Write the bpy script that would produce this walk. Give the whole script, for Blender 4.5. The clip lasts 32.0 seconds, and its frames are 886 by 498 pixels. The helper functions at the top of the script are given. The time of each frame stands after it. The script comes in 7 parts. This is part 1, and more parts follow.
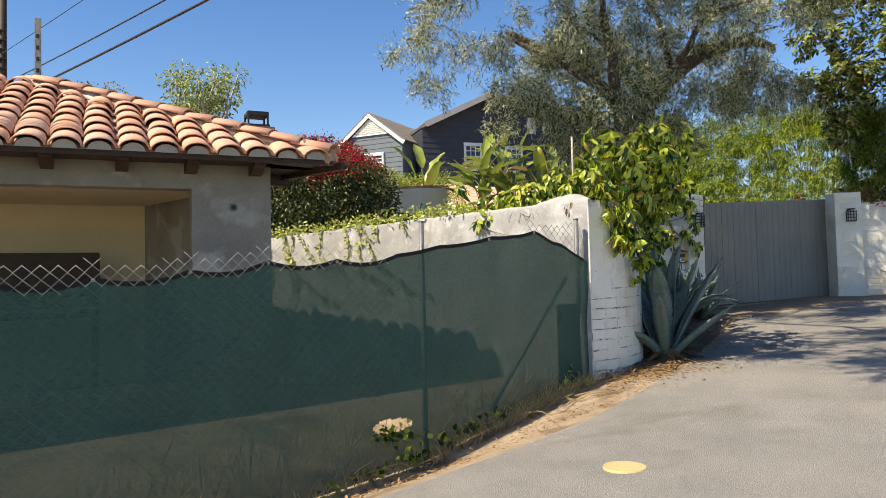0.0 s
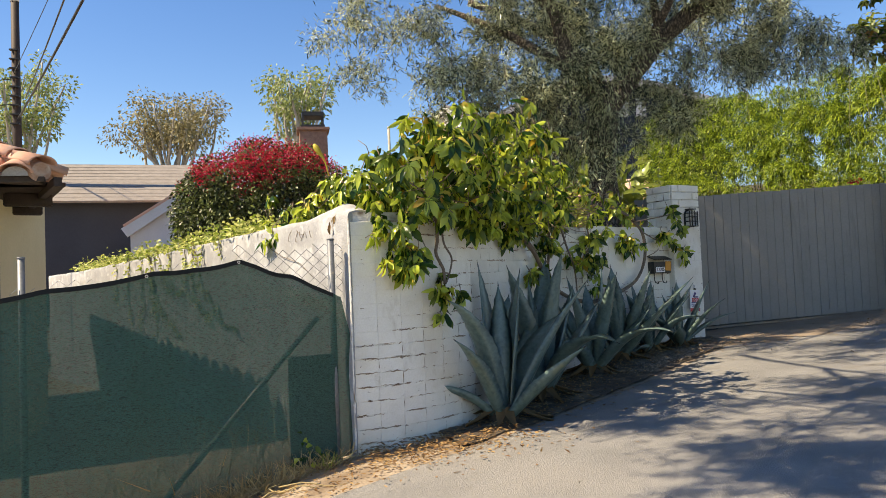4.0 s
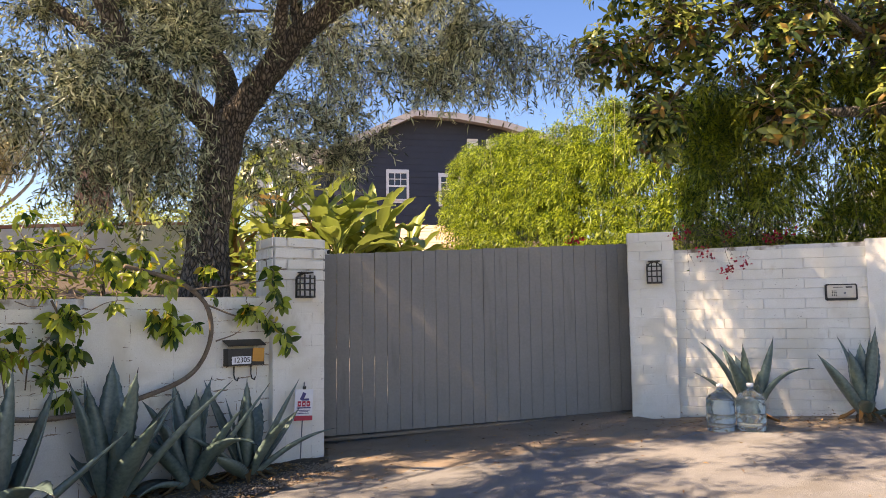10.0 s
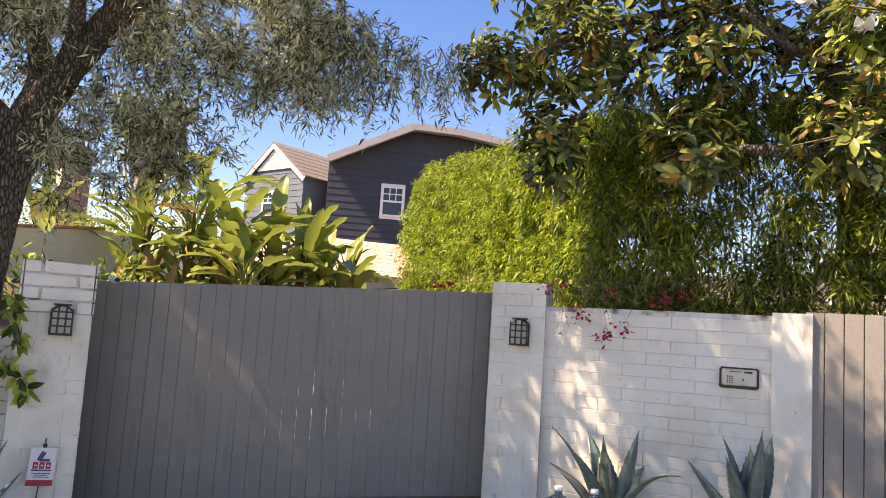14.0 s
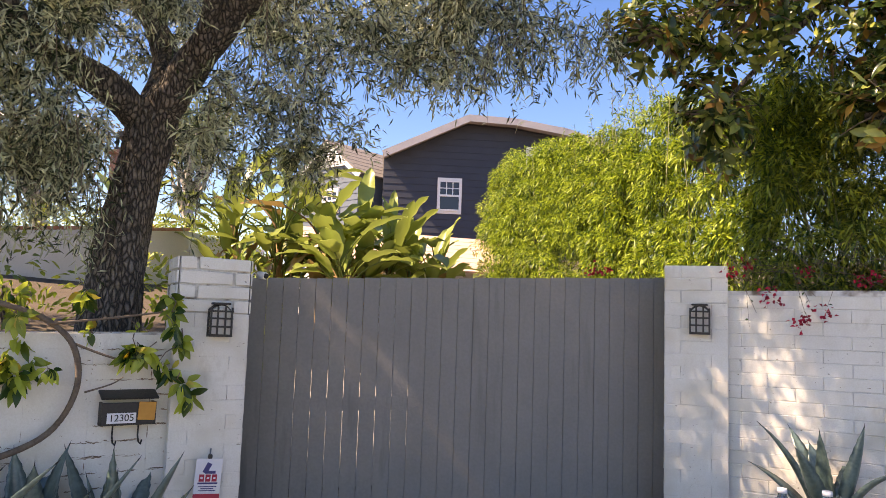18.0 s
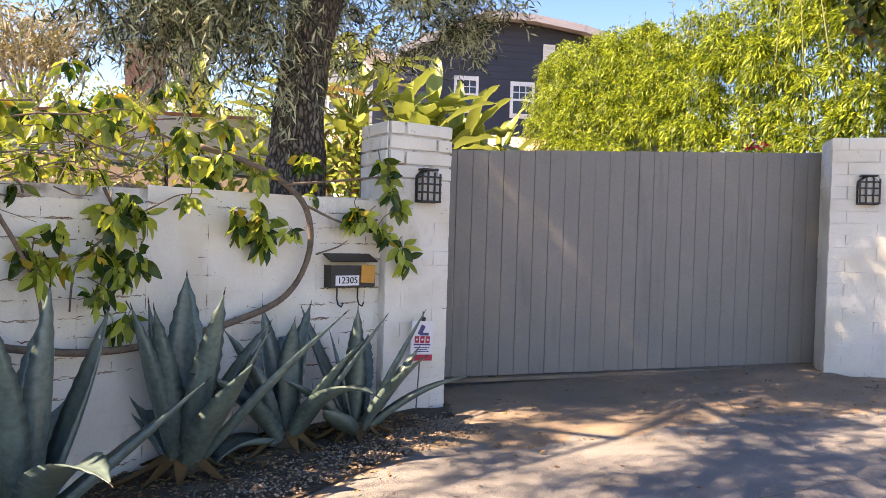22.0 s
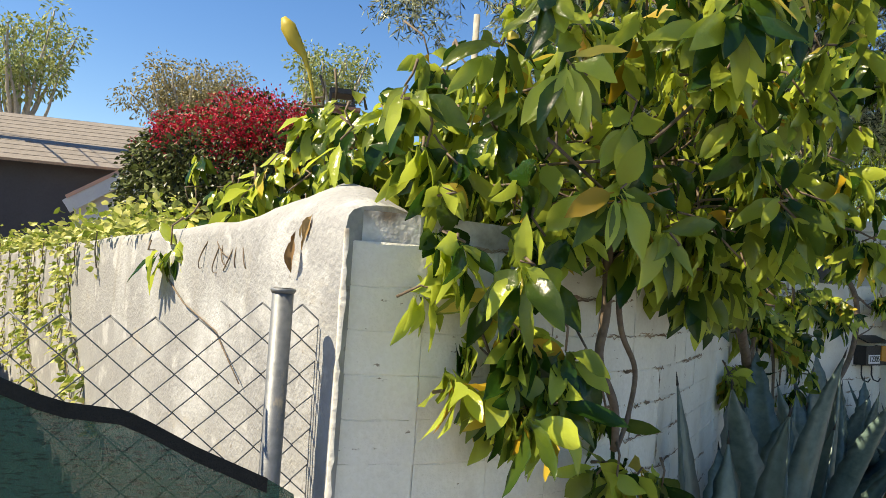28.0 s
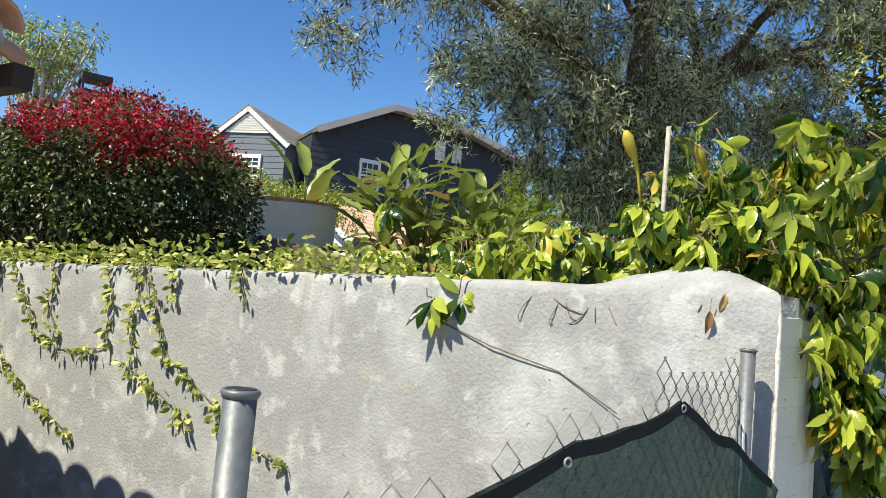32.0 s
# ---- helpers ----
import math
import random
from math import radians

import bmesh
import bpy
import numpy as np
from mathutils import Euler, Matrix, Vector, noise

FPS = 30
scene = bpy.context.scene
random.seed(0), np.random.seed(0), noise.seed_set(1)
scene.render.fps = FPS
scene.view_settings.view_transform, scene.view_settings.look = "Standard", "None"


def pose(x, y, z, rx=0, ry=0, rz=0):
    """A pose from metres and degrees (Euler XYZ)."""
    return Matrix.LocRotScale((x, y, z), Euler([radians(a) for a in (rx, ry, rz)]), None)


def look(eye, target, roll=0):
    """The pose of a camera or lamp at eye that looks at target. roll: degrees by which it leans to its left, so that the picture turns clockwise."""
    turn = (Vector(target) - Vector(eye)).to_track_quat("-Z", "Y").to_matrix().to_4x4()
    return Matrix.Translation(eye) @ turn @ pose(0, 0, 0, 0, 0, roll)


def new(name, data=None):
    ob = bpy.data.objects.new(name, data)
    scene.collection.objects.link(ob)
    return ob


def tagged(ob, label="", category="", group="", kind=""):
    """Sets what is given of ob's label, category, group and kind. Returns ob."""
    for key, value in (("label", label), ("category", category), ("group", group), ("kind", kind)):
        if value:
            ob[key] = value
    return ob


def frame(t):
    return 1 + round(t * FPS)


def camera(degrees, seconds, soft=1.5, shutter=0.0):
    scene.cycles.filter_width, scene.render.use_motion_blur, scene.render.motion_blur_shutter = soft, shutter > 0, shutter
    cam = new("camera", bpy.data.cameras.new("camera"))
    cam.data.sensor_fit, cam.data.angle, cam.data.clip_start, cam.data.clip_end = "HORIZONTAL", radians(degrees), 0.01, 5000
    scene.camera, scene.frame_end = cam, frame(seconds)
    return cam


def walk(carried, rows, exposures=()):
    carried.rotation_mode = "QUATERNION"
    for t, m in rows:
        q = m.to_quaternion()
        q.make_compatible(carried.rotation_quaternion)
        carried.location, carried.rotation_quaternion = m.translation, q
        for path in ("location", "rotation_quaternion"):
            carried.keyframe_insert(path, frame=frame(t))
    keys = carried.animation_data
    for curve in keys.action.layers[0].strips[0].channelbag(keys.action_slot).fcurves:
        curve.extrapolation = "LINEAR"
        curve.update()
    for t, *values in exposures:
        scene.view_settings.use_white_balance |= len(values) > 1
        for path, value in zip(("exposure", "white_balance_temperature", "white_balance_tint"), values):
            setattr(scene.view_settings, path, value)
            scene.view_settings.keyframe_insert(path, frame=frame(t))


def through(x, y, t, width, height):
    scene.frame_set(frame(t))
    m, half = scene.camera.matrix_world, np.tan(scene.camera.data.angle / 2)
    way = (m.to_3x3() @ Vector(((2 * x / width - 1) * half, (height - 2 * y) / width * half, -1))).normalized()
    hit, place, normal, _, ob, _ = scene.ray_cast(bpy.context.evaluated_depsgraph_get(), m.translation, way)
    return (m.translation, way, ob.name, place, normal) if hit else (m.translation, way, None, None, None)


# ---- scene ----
cam = camera(61.3, 32.0, 0.5)
PATH = [
    (0, (-9.743, -10.117, 0.712), (-8.91, -8.301, 0.797), -1.4),
    (0.5, (-9.229, -10.089, 0.763), (-8.486, -8.236, 0.881), -1.5),
    (1, (-8.738, -10.043, 0.821), (-8.109, -8.15, 0.957), -1.5),
    (1.5, (-8.212, -10.019, 0.829), (-7.705, -8.09, 0.973), -1.4),
    (2, (-7.755, -9.914, 0.817), (-7.338, -7.963, 0.956), -1.4),
    (2.5, (-7.164, -9.799, 0.875), (-6.84, -7.829, 0.991), -1.6),
    (4.5, (-5.216, -9.276, 1.025), (-4.733, -7.336, 1.093), -2.3),
    (5, (-4.694, -9.029, 1.086), (-4.131, -7.111, 1.157), -1.9),
    (5.5, (-4.185, -8.972, 1.122), (-3.569, -7.07, 1.203), -1.5),
    (6, (-3.736, -8.815, 1.14), (-3.093, -6.923, 1.223), -1.2),
    (6.5, (-3.358, -8.562, 1.107), (-2.699, -6.676, 1.206), -1.1),
    (7, (-2.938, -8.336, 1.103), (-2.288, -6.449, 1.221), -1.3),
    (7.5, (-2.584, -8.099, 1.147), (-1.957, -6.204, 1.271), -1.3),
    (8, (-2.278, -7.916, 1.182), (-1.676, -6.013, 1.31), -1.4),
    (8.5, (-1.957, -7.779, 1.197), (-1.384, -5.868, 1.334), -1.3),
    (9, (-1.696, -7.646, 1.245), (-1.142, -5.729, 1.38), -1.2),
    (9.5, (-1.425, -7.474, 1.282), (-0.863, -5.56, 1.433), -1.1),
    (10, (-1.018, -7.422, 1.344), (-0.44, -5.516, 1.524), -0.7),
    (10.5, (-0.533, -7.355, 1.419), (0.03, -5.448, 1.627), -0.1),
    (11, (-0.168, -7.177, 1.527), (0.401, -5.273, 1.759), 0.6),
    (11.5, (0.222, -7.104, 1.609), (0.786, -5.2, 1.851), 1.4),
    (12, (0.57, -7.025, 1.678), (1.122, -5.118, 1.915), 2.0),
    (12.5, (0.867, -6.865, 1.736), (1.406, -4.953, 1.963), 2.5),
    (13, (1.111, -6.772, 1.764), (1.628, -4.852, 1.983), 3.0),
    (13.5, (1.326, -6.7, 1.778), (1.814, -4.773, 1.996), 3.4),
    (14, (1.385, -6.633, 1.775), (1.828, -4.695, 1.991), 3.7),
    (14.5, (1.319, -6.57, 1.777), (1.721, -4.624, 1.995), 3.8),
    (16.5, (1.13, -6.257, 1.749), (1.452, -4.296, 1.975), 2.6),
    (17, (0.898, -6.09, 1.746), (1.244, -4.133, 1.97), 2.6),
    (17.5, (0.581, -5.973, 1.706), (0.941, -4.018, 1.924), 2.4),
    (18, (0.345, -5.855, 1.676), (0.722, -3.902, 1.881), 2.0),
    (18.5, (0.147, -5.666, 1.658), (0.546, -3.716, 1.846), 1.9),
    (19, (-0.044, -5.546, 1.616), (0.39, -3.6, 1.78), 2.3),
    (19.5, (-0.323, -5.492, 1.523), (0.165, -3.557, 1.661), 2.6),
    (20, (-0.59, -5.428, 1.412), (-0.044, -3.507, 1.524), 2.8),
    (20.5, (-0.859, -5.375, 1.371), (-0.278, -3.462, 1.45), 2.6),
    (21, (-1.069, -5.421, 1.336), (-0.493, -3.506, 1.377), 2.4),
    (21.5, (-1.262, -5.476, 1.313), (-0.723, -3.55, 1.313), 2.0),
    (22, (-1.394, -5.498, 1.298), (-0.916, -3.557, 1.264), 1.8),
    (22.5, (-1.635, -5.417, 1.253), (-1.191, -3.467, 1.214), 1.5),
    (23, (-1.898, -5.355, 1.245), (-1.472, -3.401, 1.214), 1.5),
    (23.5, (-2.108, -5.324, 1.261), (-1.704, -3.365, 1.234), 1.2),
    (24, (-2.426, -5.292, 1.264), (-2.047, -3.329, 1.238), 1.0),
    (24.5, (-2.738, -5.272, 1.27), (-2.43, -3.296, 1.22), 1.2),
    (26.5, (-4.177, -5.469, 1.198), (-3.918, -3.488, 1.296), -0.25),
    (27, (-4.542, -5.594, 1.323), (-4.287, -3.61, 1.351), 2.6),
    (27.5, (-4.938, -5.594, 1.333), (-4.632, -3.618, 1.396), 3.3),
    (28, (-5.308, -5.58, 1.346), (-4.95, -3.614, 1.438), 3.8),
    (28.5, (-5.691, -5.635, 1.319), (-5.268, -3.684, 1.44), 4.4),
    (29, (-6.062, -5.648, 1.293), (-5.546, -3.721, 1.435), 4.6),
    (29.5, (-6.417, -5.563, 1.274), (-5.797, -3.668, 1.43), 4.8),
    (30, (-6.72, -5.527, 1.242), (-5.982, -3.675, 1.405), 4.9),
    (30.5, (-7.025, -5.506, 1.247), (-6.172, -3.705, 1.418), 5.1),
    (31, (-7.245, -5.409, 1.27), (-6.288, -3.661, 1.441), 4.9),
    (31.5, (-7.45, -5.343, 1.305), (-6.402, -3.648, 1.472), 4.9),
    (32, (-7.646, -5.307, 1.333), (-6.531, -3.655, 1.505), 5.3),
]
walk(cam, [(t, look(eye, target, roll)) for t, eye, target, roll in PATH], [(0, 1.2, 8800, 9), (2.5, 1.25, 8800, 9), (5, 1.45, 9700, 13), (9, 1.75, 10400, 22), (17, 1.80, 10000, 25), (20, 2.05, 10200, 26), (23, 2.33, 10400, 25), (25, 2.33, 10300, 22), (27, 2.1, 9800, 16), (28, 1.27, 8900, 6), (29, 1.10, 8000, 4), (30, 1.03, 7700, 3), (32, 1.06, 7600, 3)])

# ---- world, sun ----
SUN_EL, SUN_DIR = radians(50.5), Vector((-0.63, -0.045, 0.77))
world = bpy.data.worlds.new("sky")
scene.world = world
world.use_nodes = True
wn = world.node_tree.nodes
sky = wn.new("ShaderNodeTexSky")
sky.sky_type, sky.sun_disc = "NISHITA", False
sky.sun_elevation, sky.sun_rotation = SUN_EL, radians(265.9)
sky.air_density, sky.dust_density, sky.ozone_density = 1.0, 0.1, 4.0
deep = wn.new("ShaderNodeHueSaturation")
deep.inputs["Saturation"].default_value = 1.28
deep.inputs["Hue"].default_value = 0.512
world.node_tree.links.new(sky.outputs[0], deep.inputs["Color"])
world.node_tree.links.new(deep.outputs[0], wn["Background"].inputs[0])
wn["Background"].inputs[1].default_value = 0.093
sun = new("sun", bpy.data.lights.new("sun", "SUN"))
sun.data.energy, sun.data.angle, sun.data.color = 3.6, radians(0.5), (1.0, 0.955, 0.88)
sun.matrix_world = look(SUN_DIR * 40, (0, 0, 0))


# ---- materials ----
def material(name, lo, hi, rough=0.8, scale=6.0, bump=0.2, fine=60.0, metal=0.0, stain=None, stain_scale=1.2, leaf=0.0, island=False, mix=0.5):
    """A surface between two colours by noise at two scales, with fine relief; stain: a third colour in large patches."""
    m = bpy.data.materials.new(name)
    m.use_nodes = True
    n, l = m.node_tree.nodes, m.node_tree.links
    b = n["Principled BSDF"]
    b.inputs["Roughness"].default_value, b.inputs["Metallic"].default_value = rough, metal
    co = n.new("ShaderNodeNewGeometry")
    big = n.new("ShaderNodeTexNoise")
    big.inputs["Scale"].default_value, big.inputs["Detail"].default_value = scale, 6
    small = n.new("ShaderNodeTexNoise")
    small.inputs["Scale"].default_value, small.inputs["Detail"].default_value = fine, 4
    for q in (big, small):
        l.new(co.outputs["Position"], q.inputs["Vector"])
    ramp = n.new("ShaderNodeValToRGB")
    ramp.color_ramp.elements[0].position, ramp.color_ramp.elements[1].position = 0.3, 0.7
    ramp.color_ramp.elements[0].color, ramp.color_ramp.elements[1].color = (*lo, 1), (*hi, 1)
    fac = n.new("ShaderNodeMix")
    fac.inputs[0].default_value = mix
    l.new(big.outputs[0], fac.inputs[2])
    if island:
        geo = n.new("ShaderNodeNewGeometry")
        l.new(geo.outputs["Random Per Island"], fac.inputs[3])
        fac.inputs[0].default_value = 0.75
    else:
        l.new(small.outputs[0], fac.inputs[3])
    l.new(fac.outputs[0], ramp.inputs[0])
    colour = ramp.outputs[0]
    if stain:
        patch = n.new("ShaderNodeTexNoise")
        patch.inputs["Scale"].default_value, patch.inputs["Detail"].default_value = stain_scale, 8
        l.new(co.outputs["Position"], patch.inputs["Vector"])
        cut = n.new("ShaderNodeMapRange")
        cut.inputs[1].default_value, cut.inputs[2].default_value = 0.5, 0.68
        l.new(patch.outputs[0], cut.inputs[0])
        over = n.new("ShaderNodeMix")
        over.data_type = "RGBA"
        over.inputs["B"].default_value = (*stain, 1)
        l.new(cut.outputs[0], over.inputs[0])
        l.new(colour, over.inputs["A"])
        colour = over.outputs["Result"]
    l.new(colour, b.inputs["Base Color"])
    if bump:
        bp = n.new("ShaderNodeBump")
        bp.inputs["Strength"].default_value, bp.inputs["Distance"].default_value = bump, 0.01
        l.new(small.outputs[0], bp.inputs["Height"])
        l.new(bp.outputs[0], b.inputs["Normal"])
    if leaf:
        tr, mx = n.new("ShaderNodeBsdfTranslucent"), n.new("ShaderNodeMixShader")
        mx.inputs[0].default_value = leaf
        l.new(colour, tr.inputs[0])
        l.new(b.outputs[0], mx.inputs[1])
        l.new(tr.outputs[0], mx.inputs[2])
        l.new(mx.outputs[0], n["Material Output"].inputs[0])
    return m


def worn(m, scale, lo, hi, colour, stretch=(1, 1, 1), rough=0.9):
    """Lays chips, streaks or trowel patches of a colour over a material's own colour."""
    n, l = m.node_tree.nodes, m.node_tree.links
    b = n["Principled BSDF"]
    was = b.inputs["Base Color"].links[0].from_socket
    geo, mp, tex = n.new("ShaderNodeNewGeometry"), n.new("ShaderNodeMapping"), n.new("ShaderNodeTexNoise")
    mp.inputs["Scale"].default_value = stretch
    tex.inputs["Scale"].default_value, tex.inputs["Detail"].default_value = scale, 5
    tex.inputs["Roughness"].default_value = 0.6
    l.new(geo.outputs["Position"], mp.inputs["Vector"])
    l.new(mp.outputs[0], tex.inputs["Vector"])
    cut = n.new("ShaderNodeMapRange")
    cut.inputs[1].default_value, cut.inputs[2].default_value = lo, hi
    l.new(tex.outputs[0], cut.inputs[0])
    over = n.new("ShaderNodeMix")
    over.data_type = "RGBA"
    over.inputs["B"].default_value = (*colour, 1)
    l.new(cut.outputs[0], over.inputs[0])
    l.new(was, over.inputs["A"])
    l.new(over.outputs["Result"], b.inputs["Base Color"])
    return m


def cracked(m, scale, stretch, colour):
    """Splits a bark into long plates with dark, deep furrows between them."""
    n, l = m.node_tree.nodes, m.node_tree.links
    b = n["Principled BSDF"]
    was = b.inputs["Base Color"].links[0].from_socket
    geo, mp, wob, add = n.new("ShaderNodeNewGeometry"), n.new("ShaderNodeMapping"), n.new("ShaderNodeTexNoise"), n.new("ShaderNodeVectorMath")
    mp.inputs["Scale"].default_value = stretch
    wob.inputs["Scale"].default_value, wob.inputs["Detail"].default_value = 9, 3
    mul = n.new("ShaderNodeVectorMath")
    mul.operation, mul.inputs[1].default_value = "MULTIPLY", (0.05, 0.05, 0.05)
    vor = n.new("ShaderNodeTexVoronoi")
    vor.feature, vor.inputs["Scale"].default_value = "DISTANCE_TO_EDGE", scale
    l.new(geo.outputs["Position"], wob.inputs["Vector"])
    l.new(wob.outputs["Color"], mul.inputs[0])
    l.new(geo.outputs["Position"], add.inputs[0])
    l.new(mul.outputs[0], add.inputs[1])
    l.new(add.outputs[0], mp.inputs["Vector"])
    l.new(mp.outputs[0], vor.inputs["Vector"])
    cut = n.new("ShaderNodeMapRange")
    cut.inputs[1].default_value, cut.inputs[2].default_value = 0.02, 0.22
    l.new(vor.outputs["Distance"], cut.inputs[0])
    over = n.new("ShaderNodeMix")
    over.data_type = "RGBA"
    over.inputs["A"].default_value = (*colour, 1)
    l.new(cut.outputs[0], over.inputs[0])
    l.new(was, over.inputs["B"])
    l.new(over.outputs["Result"], b.inputs["Base Color"])
    bp = n.new("ShaderNodeBump")
    bp.inputs["Strength"].default_value, bp.inputs["Distance"].default_value = 1.0, 0.02
    l.new(cut.outputs[0], bp.inputs["Height"])
    l.new(b.inputs["Normal"].links[0].from_socket, bp.inputs["Normal"])
    l.new(bp.outputs[0], b.inputs["Normal"])
    return m


M_WHITE = material("white_paint_masonry", (0.73, 0.70, 0.61), (0.86, 0.835, 0.765), 0.75, 5, 0.35, 90, stain=(0.68, 0.635, 0.53), stain_scale=2.5)
worn(M_WHITE, 22, 0.68, 0.71, (0.26, 0.21, 0.15), (1, 1, 2.2))
worn(M_WHITE, 5, 0.60, 0.78, (0.56, 0.51, 0.42), (1, 1, 0.5))
M_STUCCO = material("grey_stucco", (0.235, 0.241, 0.25), (0.355, 0.362, 0.372), 0.92, 2.2, 0.5, 70, mix=0.5)
worn(M_STUCCO, 2.8, 0.48, 0.70, (0.50, 0.515, 0.532))
worn(M_STUCCO, 1.9, 0.50, 0.70, (0.31, 0.319, 0.326))
worn(M_STUCCO, 7, 0.56, 0.66, (0.46, 0.47, 0.48))
worn(M_STUCCO, 6, 0.60, 0.72, (0.30, 0.295, 0.28), (1, 1, 0.16))
worn(M_STUCCO, 13, 0.53, 0.72, (0.33, 0.338, 0.343))
worn(M_STUCCO, 30, 0.66, 0.72, (0.20, 0.19, 0.175))
worn(M_STUCCO, 3.3, 0.63, 0.70, (0.36, 0.35, 0.325), (1, 1, 2.5))
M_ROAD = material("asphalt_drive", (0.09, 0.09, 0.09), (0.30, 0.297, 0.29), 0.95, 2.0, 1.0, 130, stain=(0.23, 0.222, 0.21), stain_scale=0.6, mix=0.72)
M_SOIL = material("garden_soil", (0.06, 0.045, 0.03), (0.12, 0.09, 0.06), 0.95, 8, 0.8, 60)
M_GATE = material("grey_painted_wood", (0.20, 0.19, 0.175), (0.26, 0.245, 0.225), 0.6, 3, 0.15, 40)
M_BARK = material("bark", (0.12, 0.10, 0.082), (0.34, 0.29, 0.24), 0.9, 14, 0.6, 60)
cracked(M_BARK, 30, (1, 1, 0.32), (0.045, 0.037, 0.031))
M_OLIVE = material("olive_leaf", (0.03, 0.048, 0.018), (0.66, 0.69, 0.45), 0.28, 4, 0, 30, leaf=0.36, island=True)
M_BAMBOO = material("bamboo_leaf", (0.04, 0.095, 0.012), (0.40, 0.50, 0.055), 0.42, 1.5, 0, 30, leaf=0.36, island=True)
M_HEDGE = material("dark_hedge_leaf", (0.02, 0.05, 0.012), (0.07, 0.13, 0.03), 0.4, 2, 0, 30, leaf=0.3, island=True)
M_MAGNOLIA = material("magnolia_leaf", (0.03, 0.06, 0.014), (0.28, 0.32, 0.08), 0.26, 3, 0, 30, leaf=0.25, island=True)
# duller copy of the bamboo leaf, with shade put into the colour
M_BAMBOOSHADE = material("bamboo_leaf_shade_tone", (0.055, 0.10, 0.015), (0.35, 0.41, 0.05), 0.45, 1.5, 0, 30, leaf=0.4, island=True)
M_VINE = material("vine_leaf", (0.026, 0.075, 0.011), (0.50, 0.58, 0.085), 0.22, 4, 0.35, 42, leaf=0.46, island=True)
M_AGAVE = material("agave_leaf", (0.04, 0.08, 0.075), (0.175, 0.25, 0.225), 0.28, 4, 0.1, 30)
M_BANANA = material("bird_of_paradise_leaf", (0.03, 0.065, 0.014), (0.27, 0.33, 0.075), 0.34, 3, 0, 20, leaf=0.3, island=True)
M_RED = material("bougainvillea_bract", (0.30, 0.008, 0.02), (0.66, 0.022, 0.07), 0.6, 4, 0, 20, leaf=0.3, island=True)
M_STEEL = material("galvanised_steel", (0.10, 0.112, 0.125), (0.20, 0.215, 0.235), 0.5, 8, 0.1, 60, metal=0.35)
worn(M_STEEL, 26, 0.60, 0.70, (0.30, 0.27, 0.22), (1, 1, 0.5))
M_HOUSE = material("navy_siding", (0.022, 0.027, 0.04), (0.035, 0.042, 0.058), 0.6, 2, 0.1, 30)
M_HOUSE2 = material("blue_grey_siding", (0.09, 0.12, 0.15), (0.13, 0.16, 0.19), 0.6, 2, 0.1, 30)
M_TRIM = material("white_trim", (0.7, 0.7, 0.68), (0.8, 0.8, 0.78), 0.5, 3, 0.05, 30)
M_SHINGLE = material("shingle", (0.16, 0.14, 0.12), (0.28, 0.25, 0.22), 0.9, 6, 0.6, 30)
M_TILE = material("terracotta_tile", (0.46, 0.18, 0.11), (0.74, 0.45, 0.32), 0.8, 3, 0.4, 40, stain=(0.62, 0.42, 0.33), stain_scale=3, island=True)
M_PLASTER = material("house_plaster", (0.20, 0.19, 0.165), (0.28, 0.265, 0.235), 0.9, 2, 0.3, 50, stain=(0.17, 0.16, 0.145))
M_CREAM = material("cream_wall", (0.62, 0.52, 0.35), (0.70, 0.60, 0.42), 0.85, 2, 0.1, 40)

M_DIRT = material("dry_earth", (0.19, 0.145, 0.105), (0.40, 0.325, 0.245), 0.95, 4, 0.8, 60, stain=(0.15, 0.105, 0.07), stain_scale=2.4)
M_MORTAR = material("painted_mortar", (0.58, 0.56, 0.51), (0.76, 0.74, 0.69), 0.85, 6, 0.5, 60, stain=(0.20, 0.15, 0.10), stain_scale=7)
M_YELLOW = material("yellow_paint", (0.40, 0.31, 0.15), (0.52, 0.42, 0.22), 0.8, 9, 0.3, 60)
M_BLACK = material("black_iron", (0.012, 0.012, 0.012), (0.035, 0.033, 0.03), 0.5, 8, 0.2, 60)
M_CONCRETE = material("concrete", (0.32, 0.30, 0.26), (0.46, 0.43, 0.38), 0.9, 5, 0.4, 70)
M_TERRACE = material("white_render", (0.74, 0.73, 0.71), (0.84, 0.83, 0.81), 0.85, 3, 0.2, 50)
M_FASCIA = material("pale_grey_paint", (0.36, 0.34, 0.35), (0.44, 0.42, 0.43), 0.6, 3, 0.05, 30)
M_BRICK = material("chimney_brick", (0.20, 0.10, 0.07), (0.36, 0.20, 0.14), 0.85, 9, 0.4, 50)
M_WOOD = material("dark_stained_wood", (0.025, 0.015, 0.01), (0.06, 0.035, 0.022), 0.7, 10, 0.3, 60)
M_DRY = material("dry_leaf", (0.16, 0.08, 0.03), (0.38, 0.24, 0.10), 0.8, 5, 0, 30, leaf=0.2, island=True)
M_STEM = material("woody_stem", (0.10, 0.07, 0.05), (0.24, 0.18, 0.13), 0.85, 14, 0.5, 60)
M_VARIEG = material("variegated_leaf", (0.22, 0.30, 0.04), (0.66, 0.66, 0.22), 0.45, 8, 0, 20, leaf=0.35, island=True)
M_YLEAF = material("yellowing_leaf", (0.45, 0.28, 0.02), (0.62, 0.50, 0.08), 0.5, 6, 0, 20, leaf=0.35, island=True)
M_BARKGREY = material("pale_bark", (0.26, 0.24, 0.20), (0.50, 0.46, 0.40), 0.9, 9, 0.6, 40)
